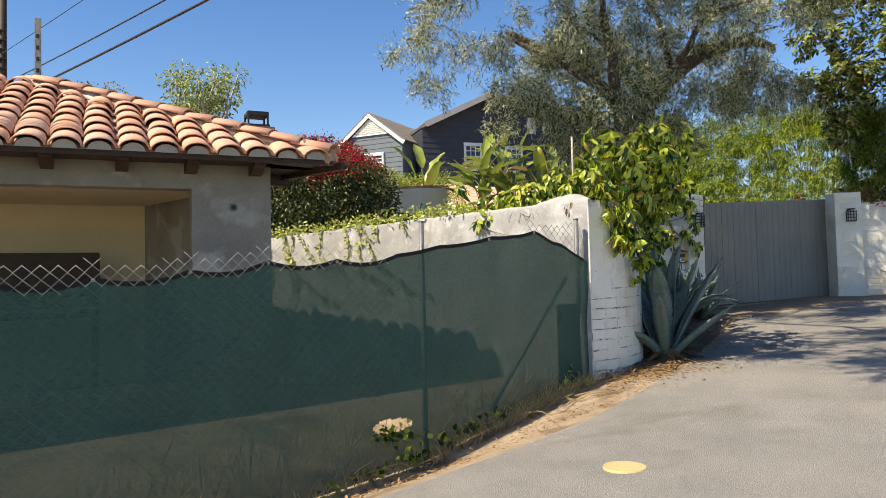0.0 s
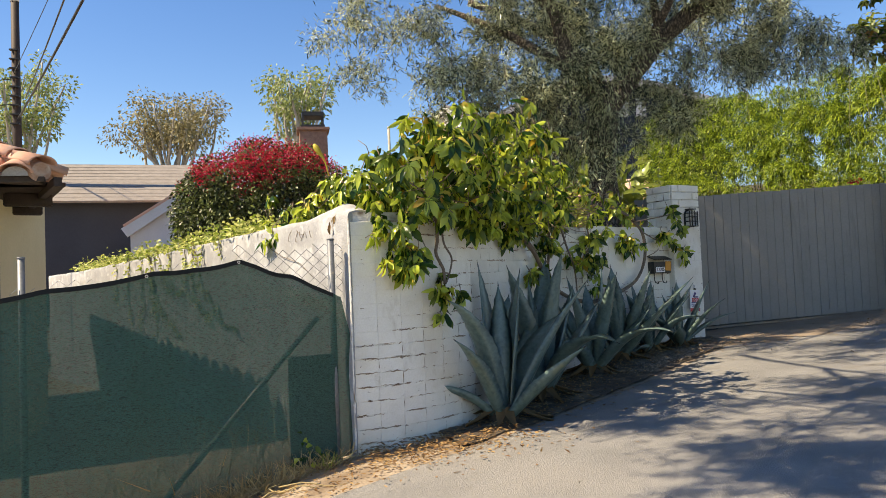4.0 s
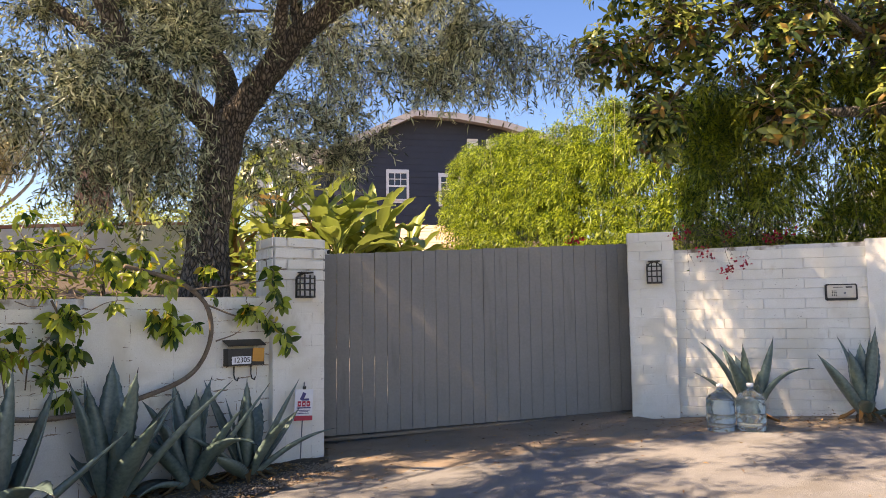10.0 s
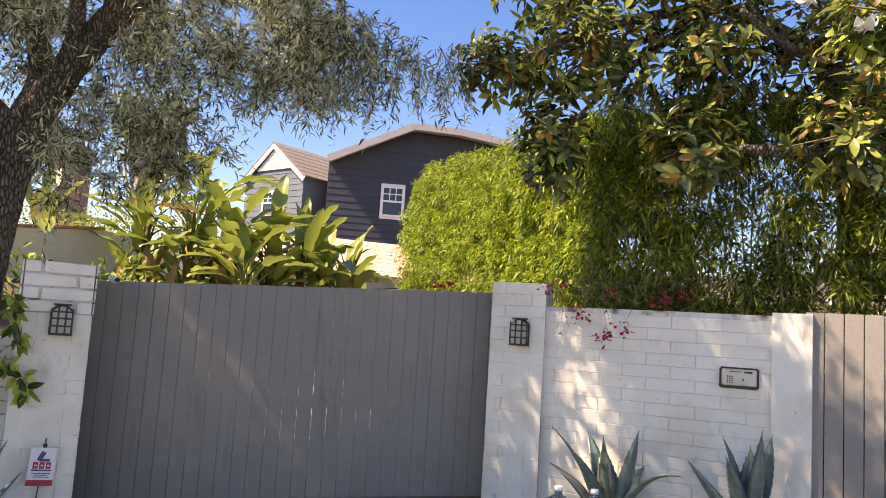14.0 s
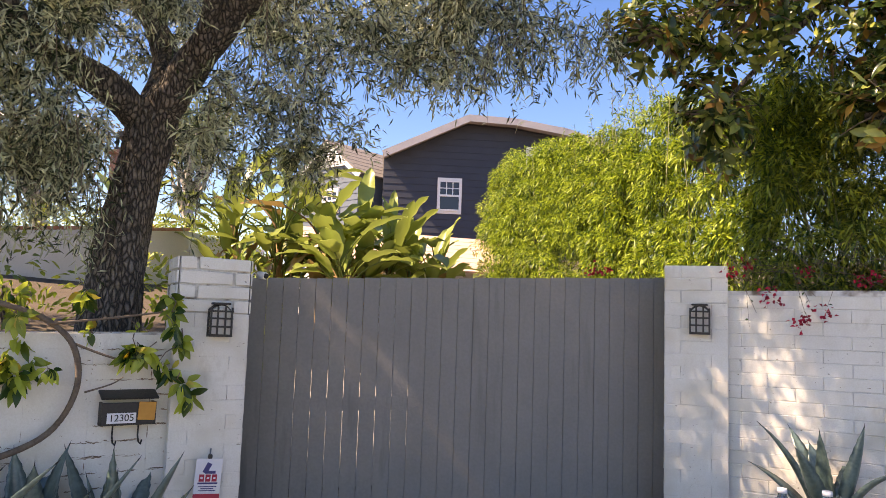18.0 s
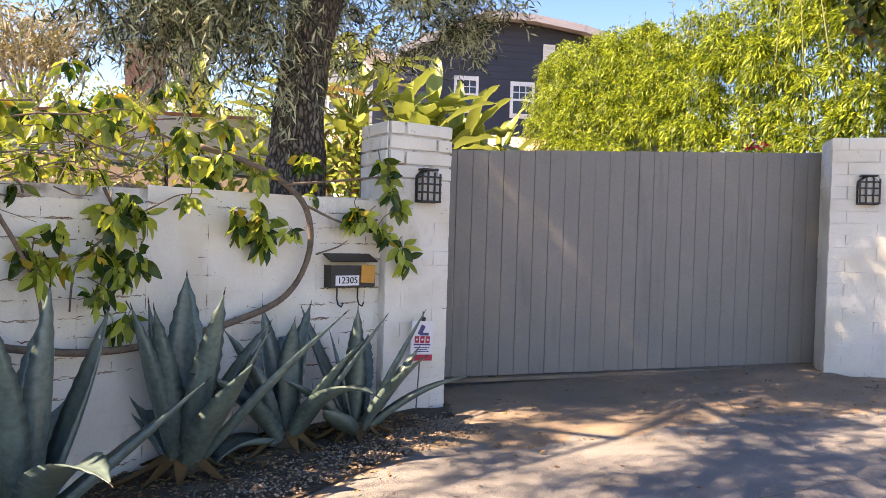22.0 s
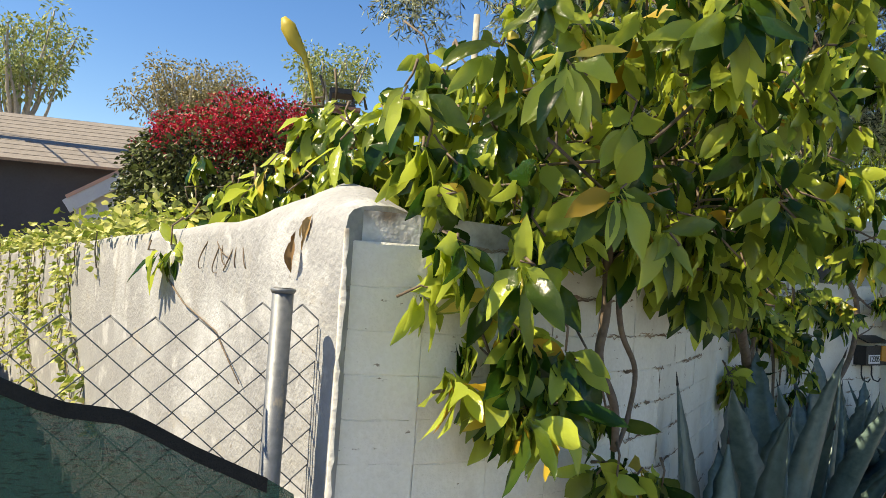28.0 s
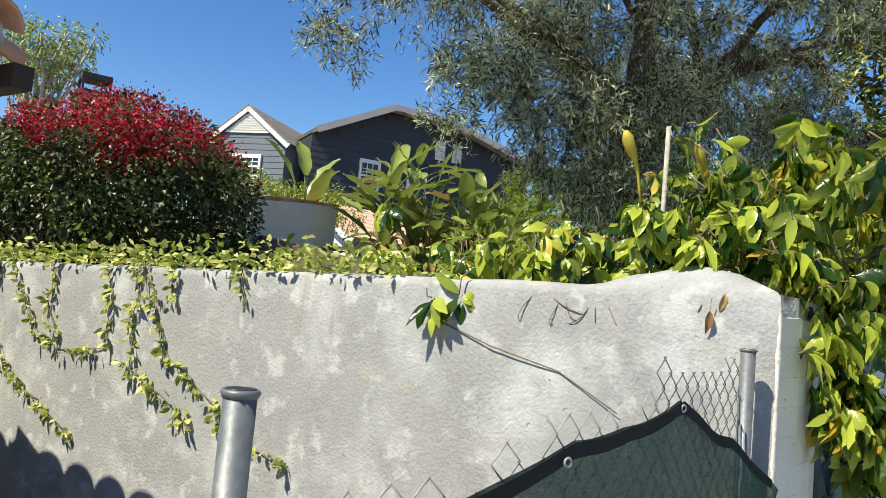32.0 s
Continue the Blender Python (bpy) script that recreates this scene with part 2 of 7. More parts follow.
M_FARLEAF = material("far_tree_leaf", (0.16, 0.21, 0.06), (0.40, 0.45, 0.18), 0.6, 2, 0, 20, leaf=0.3, island=True)
M_FARBROWN = material("far_brown_leaf", (0.18, 0.16, 0.08), (0.38, 0.34, 0.18), 0.6, 2, 0, 20, leaf=0.3, island=True)
M_ORANGE = material("orange_plastic", (0.55, 0.22, 0.03), (0.66, 0.30, 0.05), 0.5, 6, 0.05, 40)
M_SIGNWHITE = material("sign_white", (0.74, 0.74, 0.76), (0.80, 0.80, 0.82), 0.4, 4, 0, 30)
M_SIGNBLUE = material("sign_blue", (0.04, 0.04, 0.16), (0.06, 0.06, 0.20), 0.4, 4, 0, 30)
M_SIGNRED = material("sign_red", (0.45, 0.02, 0.05), (0.55, 0.03, 0.07), 0.4, 4, 0, 30)
M_BEIGE = material("beige_plastic", (0.50, 0.47, 0.40), (0.58, 0.55, 0.48), 0.45, 5, 0.05, 40)
M_TILEPAN = material("roof_mortar", (0.32, 0.17, 0.11), (0.54, 0.36, 0.27), 0.9, 8, 0.5, 50, stain=(0.55, 0.50, 0.46), stain_scale=5)
M_BAMBOOSTEM = material("bamboo_culm", (0.07, 0.085, 0.025), (0.17, 0.17, 0.06), 0.5, 6, 0, 30)
M_RUST = material("rusty_leaf", (0.14, 0.07, 0.015), (0.34, 0.20, 0.04), 0.5, 5, 0, 30, leaf=0.25, island=True)
M_BUD = material("pale_bud", (0.35, 0.40, 0.22), (0.48, 0.52, 0.32), 0.5, 6, 0, 30)
M_BUSH = material("bush_leaf", (0.012, 0.022, 0.007), (0.15, 0.19, 0.06), 0.4, 2, 0, 30, leaf=0.25, island=True)
M_LIME = material("lime_shrub_leaf", (0.14, 0.22, 0.03), (0.40, 0.44, 0.07), 0.5, 3, 0, 30, leaf=0.35, island=True)
M_GRAVEL = material("brown_gravel", (0.10, 0.075, 0.055), (0.32, 0.26, 0.20), 0.9, 30, 0, 60, island=True)
M_STRAW = material("straw", (0.30, 0.22, 0.10), (0.52, 0.42, 0.22), 0.8, 6, 0, 30, leaf=0.2, island=True)

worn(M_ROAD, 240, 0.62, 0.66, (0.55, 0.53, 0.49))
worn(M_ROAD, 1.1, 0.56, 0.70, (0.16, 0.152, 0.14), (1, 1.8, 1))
worn(M_GATE, 7, 0.60, 0.74, (0.17, 0.16, 0.145), (1, 1, 0.12))
worn(M_PLASTER, 2.6, 0.52, 0.62, (0.34, 0.325, 0.295))
worn(M_AGAVE, 5, 0.60, 0.72, (0.17, 0.19, 0.13), (1, 1, 0.4))


def glassy(name, colour, rough=0.05, through=0.9):
    m = bpy.data.materials.new(name)
    m.use_nodes = True
    b = m.node_tree.nodes["Principled BSDF"]
    b.inputs["Base Color"].default_value = (*colour, 1)
    b.inputs["Roughness"].default_value = rough
    b.inputs["Transmission Weight"].default_value = through
    return m


M_DARKGLASS = glassy("window_glass", (0.03, 0.04, 0.05), 0.05, 0.0)
M_BOTTLE = glassy("blue_bottle_plastic", (0.42, 0.63, 0.80), 0.12, 0.92)
M_LAMPGLASS = glassy("lamp_glass", (0.75, 0.74, 0.70), 0.35, 0.5)


def mesh_cloth(name, lo, hi, clear):
    """Woven shade cloth: part of the light goes straight through the weave."""
    m = material(name, lo, hi, 0.75, 3, 0.5, 300)
    worn(m, 170, 0.52, 0.62, (0.007, 0.026, 0.02), (0.25, 0.25, 1))
    n, l = m.node_tree.nodes, m.node_tree.links
    tp, mx = n.new("ShaderNodeBsdfTransparent"), n.new("ShaderNodeMixShader")
    tl, m2 = n.new("ShaderNodeBsdfTranslucent"), n.new("ShaderNodeMixShader")
    tl.inputs[0].default_value = (0.02, 0.13, 0.09, 1)
    m2.inputs[0].default_value = 0.05
    l.new(n["Principled BSDF"].outputs[0], m2.inputs[1])
    l.new(tl.outputs[0], m2.inputs[2])
    hole, geo, cut = n.new("ShaderNodeTexNoise"), n.new("ShaderNodeNewGeometry"), n.new("ShaderNodeMapRange")
    hole.inputs["Scale"].default_value, hole.inputs["Detail"].default_value = 1400, 0
    cut.inputs[1].default_value, cut.inputs[2].default_value, cut.inputs[4].default_value = 0.56, 0.62, clear * 4
    l.new(geo.outputs["Position"], hole.inputs["Vector"])
    l.new(hole.outputs[0], cut.inputs[0])
    l.new(cut.outputs[0], mx.inputs[0])
    l.new(m2.outputs[0], mx.inputs[1])
    l.new(tp.outputs[0], mx.inputs[2])
    l.new(mx.outputs[0], n["Material Output"].inputs[0])
    return m


M_BED = material("bed_soil", (0.022, 0.017, 0.012), (0.115, 0.085, 0.06), 0.95, 14, 1.0, 70, stain=(0.16, 0.125, 0.09), stain_scale=5)
M_CHIP = material("chipped_paint_edge", (0.17, 0.11, 0.07), (0.42, 0.32, 0.23), 0.9, 20, 0.2, 90, island=True)
M_DIRTROAD = material("trodden_earth", (0.17, 0.13, 0.095), (0.33, 0.26, 0.195), 0.95, 3, 0.9, 90, stain=(0.22, 0.185, 0.15), stain_scale=1.5)
M_SCREEN = mesh_cloth("green_shade_cloth", (0.017, 0.070, 0.054), (0.032, 0.110, 0.086), 0.06)
M_WIRE = material("bright_wire", (0.28, 0.28, 0.27), (0.46, 0.46, 0.45), 0.4, 8, 0, 60, metal=0.3)
M_HEM = material("black_binding", (0.006, 0.007, 0.007), (0.016, 0.017, 0.017), 0.9, 40, 0.3, 200)


# ---- builders ----
def part(name, bm, mat, parent=None, label=""):
    me = bpy.data.meshes.new(name)
    bm.to_mesh(me)
    bm.free()
    me.materials.append(mat)
    ob = new(name, me)
    ob.parent = parent
    if label:
        ob["label"] = label
    return ob


def box_bm(sx, sy, sz, m=Matrix(), bevel=0.0, bm=None):
    bm = bm or bmesh.new()
    r = bmesh.ops.create_cube(bm, size=1.0, matrix=m @ Matrix.Diagonal((sx, sy, sz, 1)))
    if bevel:
        es = list({e for v in r["verts"] for e in v.link_edges})
        bmesh.ops.bevel(bm, geom=es, offset=bevel, segments=2, affect="EDGES")
    return bm


def raw_mesh(name, verts, faces, mat, parent=None, smooth=False):
    me = bpy.data.meshes.new(name)
    me.from_pydata([tuple(v) for v in verts], [], faces)
    me.materials.append(mat)
    if smooth:
        me.polygons.foreach_set("use_smooth", [True] * len(me.polygons))
    ob = new(name, me)
    ob.parent = parent
    return ob


FENCE_A, FENCE_B = Vector((-5.354, -3.80)), Vector((-7.23, -4.40))
FENCE_DIR = (FENCE_B - FENCE_A).normalized()


def ground_z(x, y):
    """Height of the sloping drive, with the verge that falls to the foot of the fence."""
    z = 0.06 * x
    off = Vector((x, y)) - FENCE_A
    along, away = off.dot(FENCE_DIR), abs(off.dot(Vector((-FENCE_DIR.y, FENCE_DIR.x))))
    dip = min(1.0, max(0.0, along / 2.2)) * 0.32
    return z - dip * max(0.0, 1.0 - max(0.0, away - 0.25) / 1.0)


def leaf_mesh(name, P, D, U, L, W, mat, parent=None, fold=0.25, droop=0.15):
    """Leaves as folded blades of four triangles; P base, D way, U upper side, L length, W width."""
    n = len(P)
    D = D / np.linalg.norm(D, axis=1, keepdims=True)
    S = np.cross(D, U)
    S /= np.linalg.norm(S, axis=1, keepdims=True) + 1e-9
    U = np.cross(S, D)
    L, W = L[:, None], W[:, None]
    down = np.array([0, 0, -1.0])
    mid = P + D * L * 0.5 + down * L * droop * 0.3
    tip = P + D * L + down * L * droop
    a = mid + S * W * 0.5 + U * W * fold
    b = mid - S * W * 0.5 + U * W * fold
    V = np.stack([P, a, mid, b, tip], axis=1).reshape(-1, 3)
    base = (np.arange(n) * 5)[:, None]
    F = np.concatenate([base + [0, 1, 2], base + [1, 4, 2], base + [0, 2, 3], base + [2, 4, 3]], axis=1).reshape(-1)
    me = bpy.data.meshes.new(name)
    me.vertices.add(len(V))
    me.vertices.foreach_set("co", V.astype(np.float32).ravel())
    nf = len(F) // 3
    me.loops.add(len(F))
    me.loops.foreach_set("vertex_index", F.astype(np.int32))
    me.polygons.add(nf)
    me.polygons.foreach_set("loop_start", np.arange(0, len(F), 3, dtype=np.int32))
    me.materials.append(mat)
    me.update(calc_edges=True)
    ob = new(name, me)
    ob.parent = parent
    return ob


def rand_dirs(rng, n, up=0.0):
    d = rng.normal(size=(n, 3))
    d /= np.linalg.norm(d, axis=1, keepdims=True)
    d[:, 2] += up
    return d


def clumps(rng, centres, radii, per, shell=0.5):
    """Points in balls round the centres, denser towards their skins; also the outward ways."""
    c = np.repeat(np.array(centres, float), per, axis=0)
    r = np.repeat(np.array(radii, float).reshape(len(centres), -1), per, axis=0)
    d = rand_dirs(rng, len(c))
    d /= np.linalg.norm(d, axis=1, keepdims=True)
    k = shell + (1 - shell) * rng.random((len(c), 1)) ** 0.6
    return c + d * r * k, d


def tube_bm(points, radii, sides=8, bm=None):
    bm = bm or bmesh.new()
    pts = [Vector(p) for p in points]
    rings = []
    side = Vector((1, 0, 0))
    for i, p in enumerate(pts):
        d = (pts[min(i + 1, len(pts) - 1)] - pts[max(i - 1, 0)]).normalized()
        if abs(d.dot(side)) > 0.95:
            side = Vector((0, 1, 0))
        u = (side - d * side.dot(d)).normalized()
        side = u
        w = d.cross(u)
        rings.append([bm.verts.new(p + (u * math.cos(a) + w * math.sin(a)) * radii[i]) for a in (2 * math.pi * k / sides for k in range(sides))])
    for a, b in zip(rings, rings[1:]):
        for k in range(sides):
            f = bm.faces.new((a[k], a[(k + 1) % sides], b[(k + 1) % sides], b[k]))
            f.smooth = True
    bm.faces.new(rings[0][::-1])
    bm.faces.new(rings[-1])
    return bm


def wall_run(name, pts, base, top, thick, mat, back=1):
    """A wall along a line of plan points, its front on the line and its body to the left of the way."""
    bm = bmesh.new()
    n = len(pts)
    offs = []
    for i in range(n):
        a, b = Vector(pts[max(i - 1, 0)]), Vector(pts[min(i + 1, n - 1)])
        d = (b - a).normalized()
        offs.append(Vector((-d.y, d.x)) * thick * back)
    rows = []
    for p, o, zb, zt in zip(pts, offs, base, top):
        p = Vector(p)
        q = p + o
        rows.append([bm.verts.new((p.x, p.y, zb)), bm.verts.new((p.x, p.y, zt)), bm.verts.new((q.x, q.y, zt)), bm.verts.new((q.x, q.y, zb))])
    for a, b in zip(rows, rows[1:]):
        for k in range(4):
            bm.faces.new((a[k], b[k], b[(k + 1) % 4], a[(k + 1) % 4]))
    bm.faces.new(rows[0])
    bm.faces.new(rows[-1][::-1])
    bmesh.ops.recalc_face_normals(bm, faces=bm.faces)
    return part(name, bm, mat)


rng = np.random.default_rng(4)



# ---- ground and drive ----
xs = [-400, -120, -40, -24] + [-16 + 0.4 * i for i in range(56)] + [8, 14, 30, 80, 400]
ys = [-400, -120, -40, -20] + [-12 + 0.4 * i for i in range(33)] + [2, 4, 10, 40, 150, 400]
gv = [(x, y, max(-1.6, min(0.8, ground_z(x, y))) - 0.015) for y in ys for x in xs]
gf = [(j * len(xs) + i, j * len(xs) + i + 1, (j + 1) * len(xs) + i + 1, (j + 1) * len(xs) + i) for j in range(len(ys) - 1) for i in range(len(xs) - 1)]
ground = raw_mesh("ground", gv, gf, M_DIRT, smooth=True)
tagged(ground, "dry brown earth with leaf litter beside the drive", "ground", kind="structure")

EDGE = [(-40, -16.5), (-16, -8.6), (-12, -7.2), (-9.6, -6.35), (-8.4, -6.0), (-7.4, -5.6), (-6.1, -5.05), (-4.9, -4.4), (-4.2, -3.98), (-2.95, -3.1), (-2.0, -2.4), (-1.3, -1.83), (-0.6, -1.2), (-0.1, -0.55), (0.12, -0.1), (0.16, 1.6),
        (3.30, 1.6), (3.38, -0.25), (3.5, -0.95), (3.95, -1.5), (4.6, -1.85), (5.4, -2.35), (7, -3.6), (10, -6.2), (14, -9), (60, -16)]
rv, rf = [], []
STEPS = (0, 0.15, 0.5, 1.0, 1.6, 2.4, 3.4, 4.6, 6.5, 10, 20, 60, 300)
for k, (x, y) in enumerate(EDGE):
    for s in STEPS:
        yy = y - s
        lift = 0.008 if s else -0.012
        wob = 0.05 * noise.noise((x * 2.1, y * 2.1, 0)) if s == 0 else 0
        rv.append((x + wob, yy + wob, max(-1.58, min(0.78, ground_z(x, yy))) + lift))
m = len(STEPS)
for k in range(len(EDGE) - 1):
    for j in range(m - 1):
        rf.append((k * m + j, k * m + j + 1, (k + 1) * m + j + 1, (k + 1) * m + j))
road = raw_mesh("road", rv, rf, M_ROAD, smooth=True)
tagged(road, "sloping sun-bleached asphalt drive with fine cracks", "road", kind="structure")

# cracks in the asphalt
for cx, cy, ang, length in ((-1.2, -3.6, -18, 2.6), (1.5, -2.3, 6, 2.2)):
    cv, cf = [], []
    n = 26
    for i in range(n + 1):
        s = (i / n - 0.5) * length
        w = 0.0035 * (0.4 + abs(noise.noise((i * 0.7, cx, 1))))
        d = 0.10 * noise.noise((s * 2.2, cy, 4)) + 0.03 * noise.noise((s * 9, cy, 2))
        c, q = math.cos(radians(ang)), math.sin(radians(ang))
        for e in (-w, w):
            x, y = cx + c * s - q * (d + e), cy + q * s + c * (d + e)
            cv.append((x, y, ground_z(x, y) + 0.012))
    cf = [(2 * i, 2 * i + 1, 2 * i + 3, 2 * i + 2) for i in range(n)]
    tagged(raw_mesh("crack", cv, cf, M_SOIL, road), kind="")

# trodden earth before the gate
ax_, ay_ = 46, 22
dv = []
for i in range(ax_ + 1):
    x = -0.5 + 4.6 * i / ax_
    far = 0.70 if 0.0 < x < 3.4 else -0.35 - 0.55 * max(0, x - 3.4)
    near = -1.25 - 0.30 * x ** 0.5 * noise.noise((x * 0.9, 4, 0)) - 0.28 * noise.noise((x * 2.3, 0, 0)) - 0.12 * noise.noise((x * 7, 0, 0)) if x > 0 else -1.1
    near = min(near, far - 0.3)
    for j in range(ay_ + 1):
        y = far + (near - far) * j / ay_
        edge = min(1, j / 2, (ay_ - j) / 3)
        dv.append((x, y, ground_z(x, y) + 0.004 + 0.010 * edge + 0.006 * noise.noise((x * 5, y * 5, 0)) * edge))
df = [(i * (ay_ + 1) + j, i * (ay_ + 1) + j + 1, (i + 1) * (ay_ + 1) + j + 1, (i + 1) * (ay_ + 1) + j) for i in range(ax_) for j in range(ay_)]
tagged(raw_mesh("dirt_apron", dv, df, M_DIRTROAD, smooth=True), "trodden brown earth washed over the drive before the gate", "ground", kind="structure")

# dark planting bed between the left wall and the asphalt
BEDW = [(-4.55, -3.58), (-4.14, -3.28), (-3.40, -2.36), (-2.70, -1.50), (-1.90, -0.82), (-1.30, -0.42), (-0.45, -0.02), (-0.02, -0.10)]
BEDE = [(-4.45, -4.02), (-3.78, -3.66), (-2.90, -2.98), (-2.10, -2.36), (-1.40, -1.80), (-0.72, -1.22), (-0.20, -0.62), (0.05, -0.16)]
bv = []
for i in range(71):
    q = i / 10
    k, u = min(int(q), 6), q - min(int(q), 6)
    a, b = Vector(BEDW[k]).lerp(Vector(BEDW[k + 1]), u), Vector(BEDE[k]).lerp(Vector(BEDE[k + 1]), u)
    b = b + (b - a).normalized() * 0.06 * noise.noise((q * 2.3, 1, 0))
    for j in range(11):
        p = a.lerp(b, j / 10)
        bv.append((p.x, p.y, ground_z(p.x, p.y) - 0.002 + (0.03 + 0.018 * noise.noise((p.x * 6, p.y * 6, 0))) * (1 - (j / 10) ** 3)))
bf = [(i * 11 + j, i * 11 + j + 1, (i + 1) * 11 + j + 1, (i + 1) * 11 + j) for i in range(70) for j in range(10)]
tagged(raw_mesh("planting_bed", bv, bf, M_BED, smooth=True), "dark crumbly soil bed along the garden wall", "ground", kind="structure")

# utility cover on the drive
cover = part("utility_cover", tube_bm([(-6.95, -6.51, ground_z(-6.95, -6.51) - 0.03), (-6.95, -6.51, ground_z(-6.95, -6.51) + 0.016)], [0.13, 0.125], 28), M_YELLOW)
tagged(cover, "small round yellow utility cover set in the asphalt", "cover")

# ---- walls ----
LEFT = [(-5.22, -3.80), (-5.04, -3.785), (-4.85, -3.73), (-4.66, -3.65), (-4.48, -3.545), (-4.30, -3.415), (-4.14, -3.28), (-3.80, -2.86), (-3.4, -2.36), (-2.7, -1.50), (-1.9, -0.82), (-1.3, -0.42), (-0.45, -0.02)]
LTOP = [1.51, 1.508, 1.505, 1.50, 1.50, 1.50, 1.50, 1.50, 1.50, 1.50, 1.52, 1.54, 1.56]
wl = wall_run("wall_left", [(-5.205, -3.785)] + LEFT[1:], [-1.2] * len(LEFT), LTOP, 0.3, M_MORTAR)
tagged(wl, "curved garden wall of white painted rough block", "wall", kind="structure")


def stucco_top(s):
    """Height of the stucco wall's top, which falls away from the corner."""
    return float(np.interp(s, [0, 1, 3, 5.5, 9], [1.512, 1.505, 1.458, 1.395, 1.33]))


def stucco_wall():
    """A plastered wall with an uneven face and a softened, lumpy top."""
    a, b = Vector((-5.220, -3.827)), Vector((-10.136, 6.115))
    d = (b - a).normalized()
    nrm = Vector((d.y, -d.x))  # towards the garden
    L = (b - a).length
    nu, prof = 110, [(0, -1.6), (0, -0.6), (0, -0.1), (0, 0.25), (0, 0.6), (0, 0.95), (0, 1.25), (0, 1.44), (0.006, 1.468), (0.02, 1.478), (0.05, 1.484), (0.10, 1.488), (0.16, 1.49), (0.23, 1.486), (0.28, 1.478), (0.297, 1.46), (0.3, 1.3), (0.3, -1.6)]
    v, f = [], []
    for i in range(nu + 1):
        s = L * (i / nu) ** 1.3
        for off, z in prof:
            q = a + d * (s + off * 0.36) + nrm * off
            drop = (stucco_top(s) - 1.49) * min(1, max(0, (z - 0.6) / 0.6))
            bulge = 0.014 * noise.noise((s * 1.7, z * 1.7, 3)) + 0.006 * noise.noise((s * 6, z * 6, 9))
            u = s - 0.22
            hump = (0.10 + 0.012 * noise.noise((s * 33, off * 33, 2)) + 0.02 * noise.noise((s * 14, off * 14, 0))) * max(0, 1 - abs(u) / (0.42 if u > 0 else 0.24)) ** 0.7 * math.sin(math.pi * min(1, max(0, (off - 0.004) / 0.31))) ** 0.7 if z > 1.45 else 0
            lump = 0.012 * noise.noise((s * 3, off * 8, 5)) if z > 1.3 else 0
            if off > 0.28 and z < 1.4:
                bulge = 0
            v.append((q.x - nrm.x * bulge, q.y - nrm.y * bulge, z + drop + hump + lump * (1 if off > 0.01 else 0.35)))
    m = len(prof)
    for i in range(nu):
        for j in range(m - 1):
            f.append((i * m + j, i * m + j + 1, (i + 1) * m + j + 1, (i + 1) * m + j))
    for row, way in ((0, -1), (nu, 1)):
        k = len(v)
        v += [v[row * m + j] for j in range(m)]
        f.append(tuple(range(k, k + m))[::way])
    ob = raw_mesh("wall_stucco", v, f, M_STUCCO, smooth=True)
    for k in (-1, -2):
        ob.data.polygons[k].use_smooth = False
    return ob


stucco = tagged(stucco_wall(), "rough grey stucco garden wall with a lumpy mortar cap", "wall", kind="structure")
# white mortar strip left along the corner
bm = bmesh.new()
rows_ = []
for i in range(70):
    z = -0.30 + 1.76 * i / 69
    w = max(0.0015, 0.006 + 0.008 * noise.noise((z * 9, 0, 0)) + 0.007 * noise.noise((z * 37, 0, 0)))
    rows_.append([bm.verts.new(v) for v in ((-5.2225 - 0.443 * w, -3.828 + 0.896 * w, z), (-5.2235, -3.8275, z), (-5.222, -3.8300, z), (-5.219 + w, -3.8305 + 0.02 * w, z))])
for a, b in zip(rows_, rows_[1:]):
    for k in range(3):
        bm.faces.new((a[k], a[k + 1], b[k + 1], b[k])).smooth = True
part("corner_strip", bm, M_MORTAR, stucco, "ragged white mortar along the corner")
RIGHT = [(3.8, -0.12), (4.6, -0.80), (5.36, -1.36)]
wr = wall_run("wall_right", RIGHT, [-0.5] * 3, [2.05, 2.06, 2.06], 0.3, M_MORTAR)
tagged(wr, "white painted block wall beside the gate", "wall", kind="structure")
wp = wall_run("wall_pier", [(5.31, -1.40), (5.52, -1.60)], [-0.5] * 2, [2.085] * 2, 0.34, M_WHITE)
tagged(wp, "white painted masonry pier at the second gate", "pier", kind="structure")
wf = wall_run("wall_far_right", [(7.6, -3.4), (14, -8.4)], [-0.5] * 2, [2.1] * 2, 0.3, M_WHITE)
tagged(wf, "white garden wall further along the drive", "wall", kind="structure")

# ---- garden behind the walls, rising to the houses ----
GBASE = [(-9.9, 5.9), (-8.0, 2.0), (-6.6, -0.8), (-5.3, -3.35), (-5.05, -3.50), (-4.6, -3.38), (-4.05, -2.92), (-3.3, -1.98), (-2.7, -1.30), (-1.9, -0.6), (-1.3, -0.2), (-0.5, 0.15), (-0.22, 0.9), (0.0, 0.95), (3.4, 0.8), (3.6, 0.6), (3.9, 0.05), (5.5, -1.3), (8, -3.4), (14, -8.2), (60, -14)]
gv, gf = [], []
ROWS = (0, 0.3, 0.8, 1.6, 3, 5, 7.5, 11, 16, 24, 40, 90)
for x, y in GBASE:
    inner = 1.28 if x < -0.4 or x > 3.7 else 0.22
    for s in ROWS:
        gv.append((x, y + s, inner + (0.04 if x < -4.4 else 0.12) * min(s, 24) + 0.04 * noise.noise((x, y + s, 2))))
m = len(ROWS)
for k in range(len(GBASE) - 1):
    for j in range(m - 1):
        gf.append((k * m + j, (k + 1) * m + j, (k + 1) * m + j + 1, k * m + j + 1))
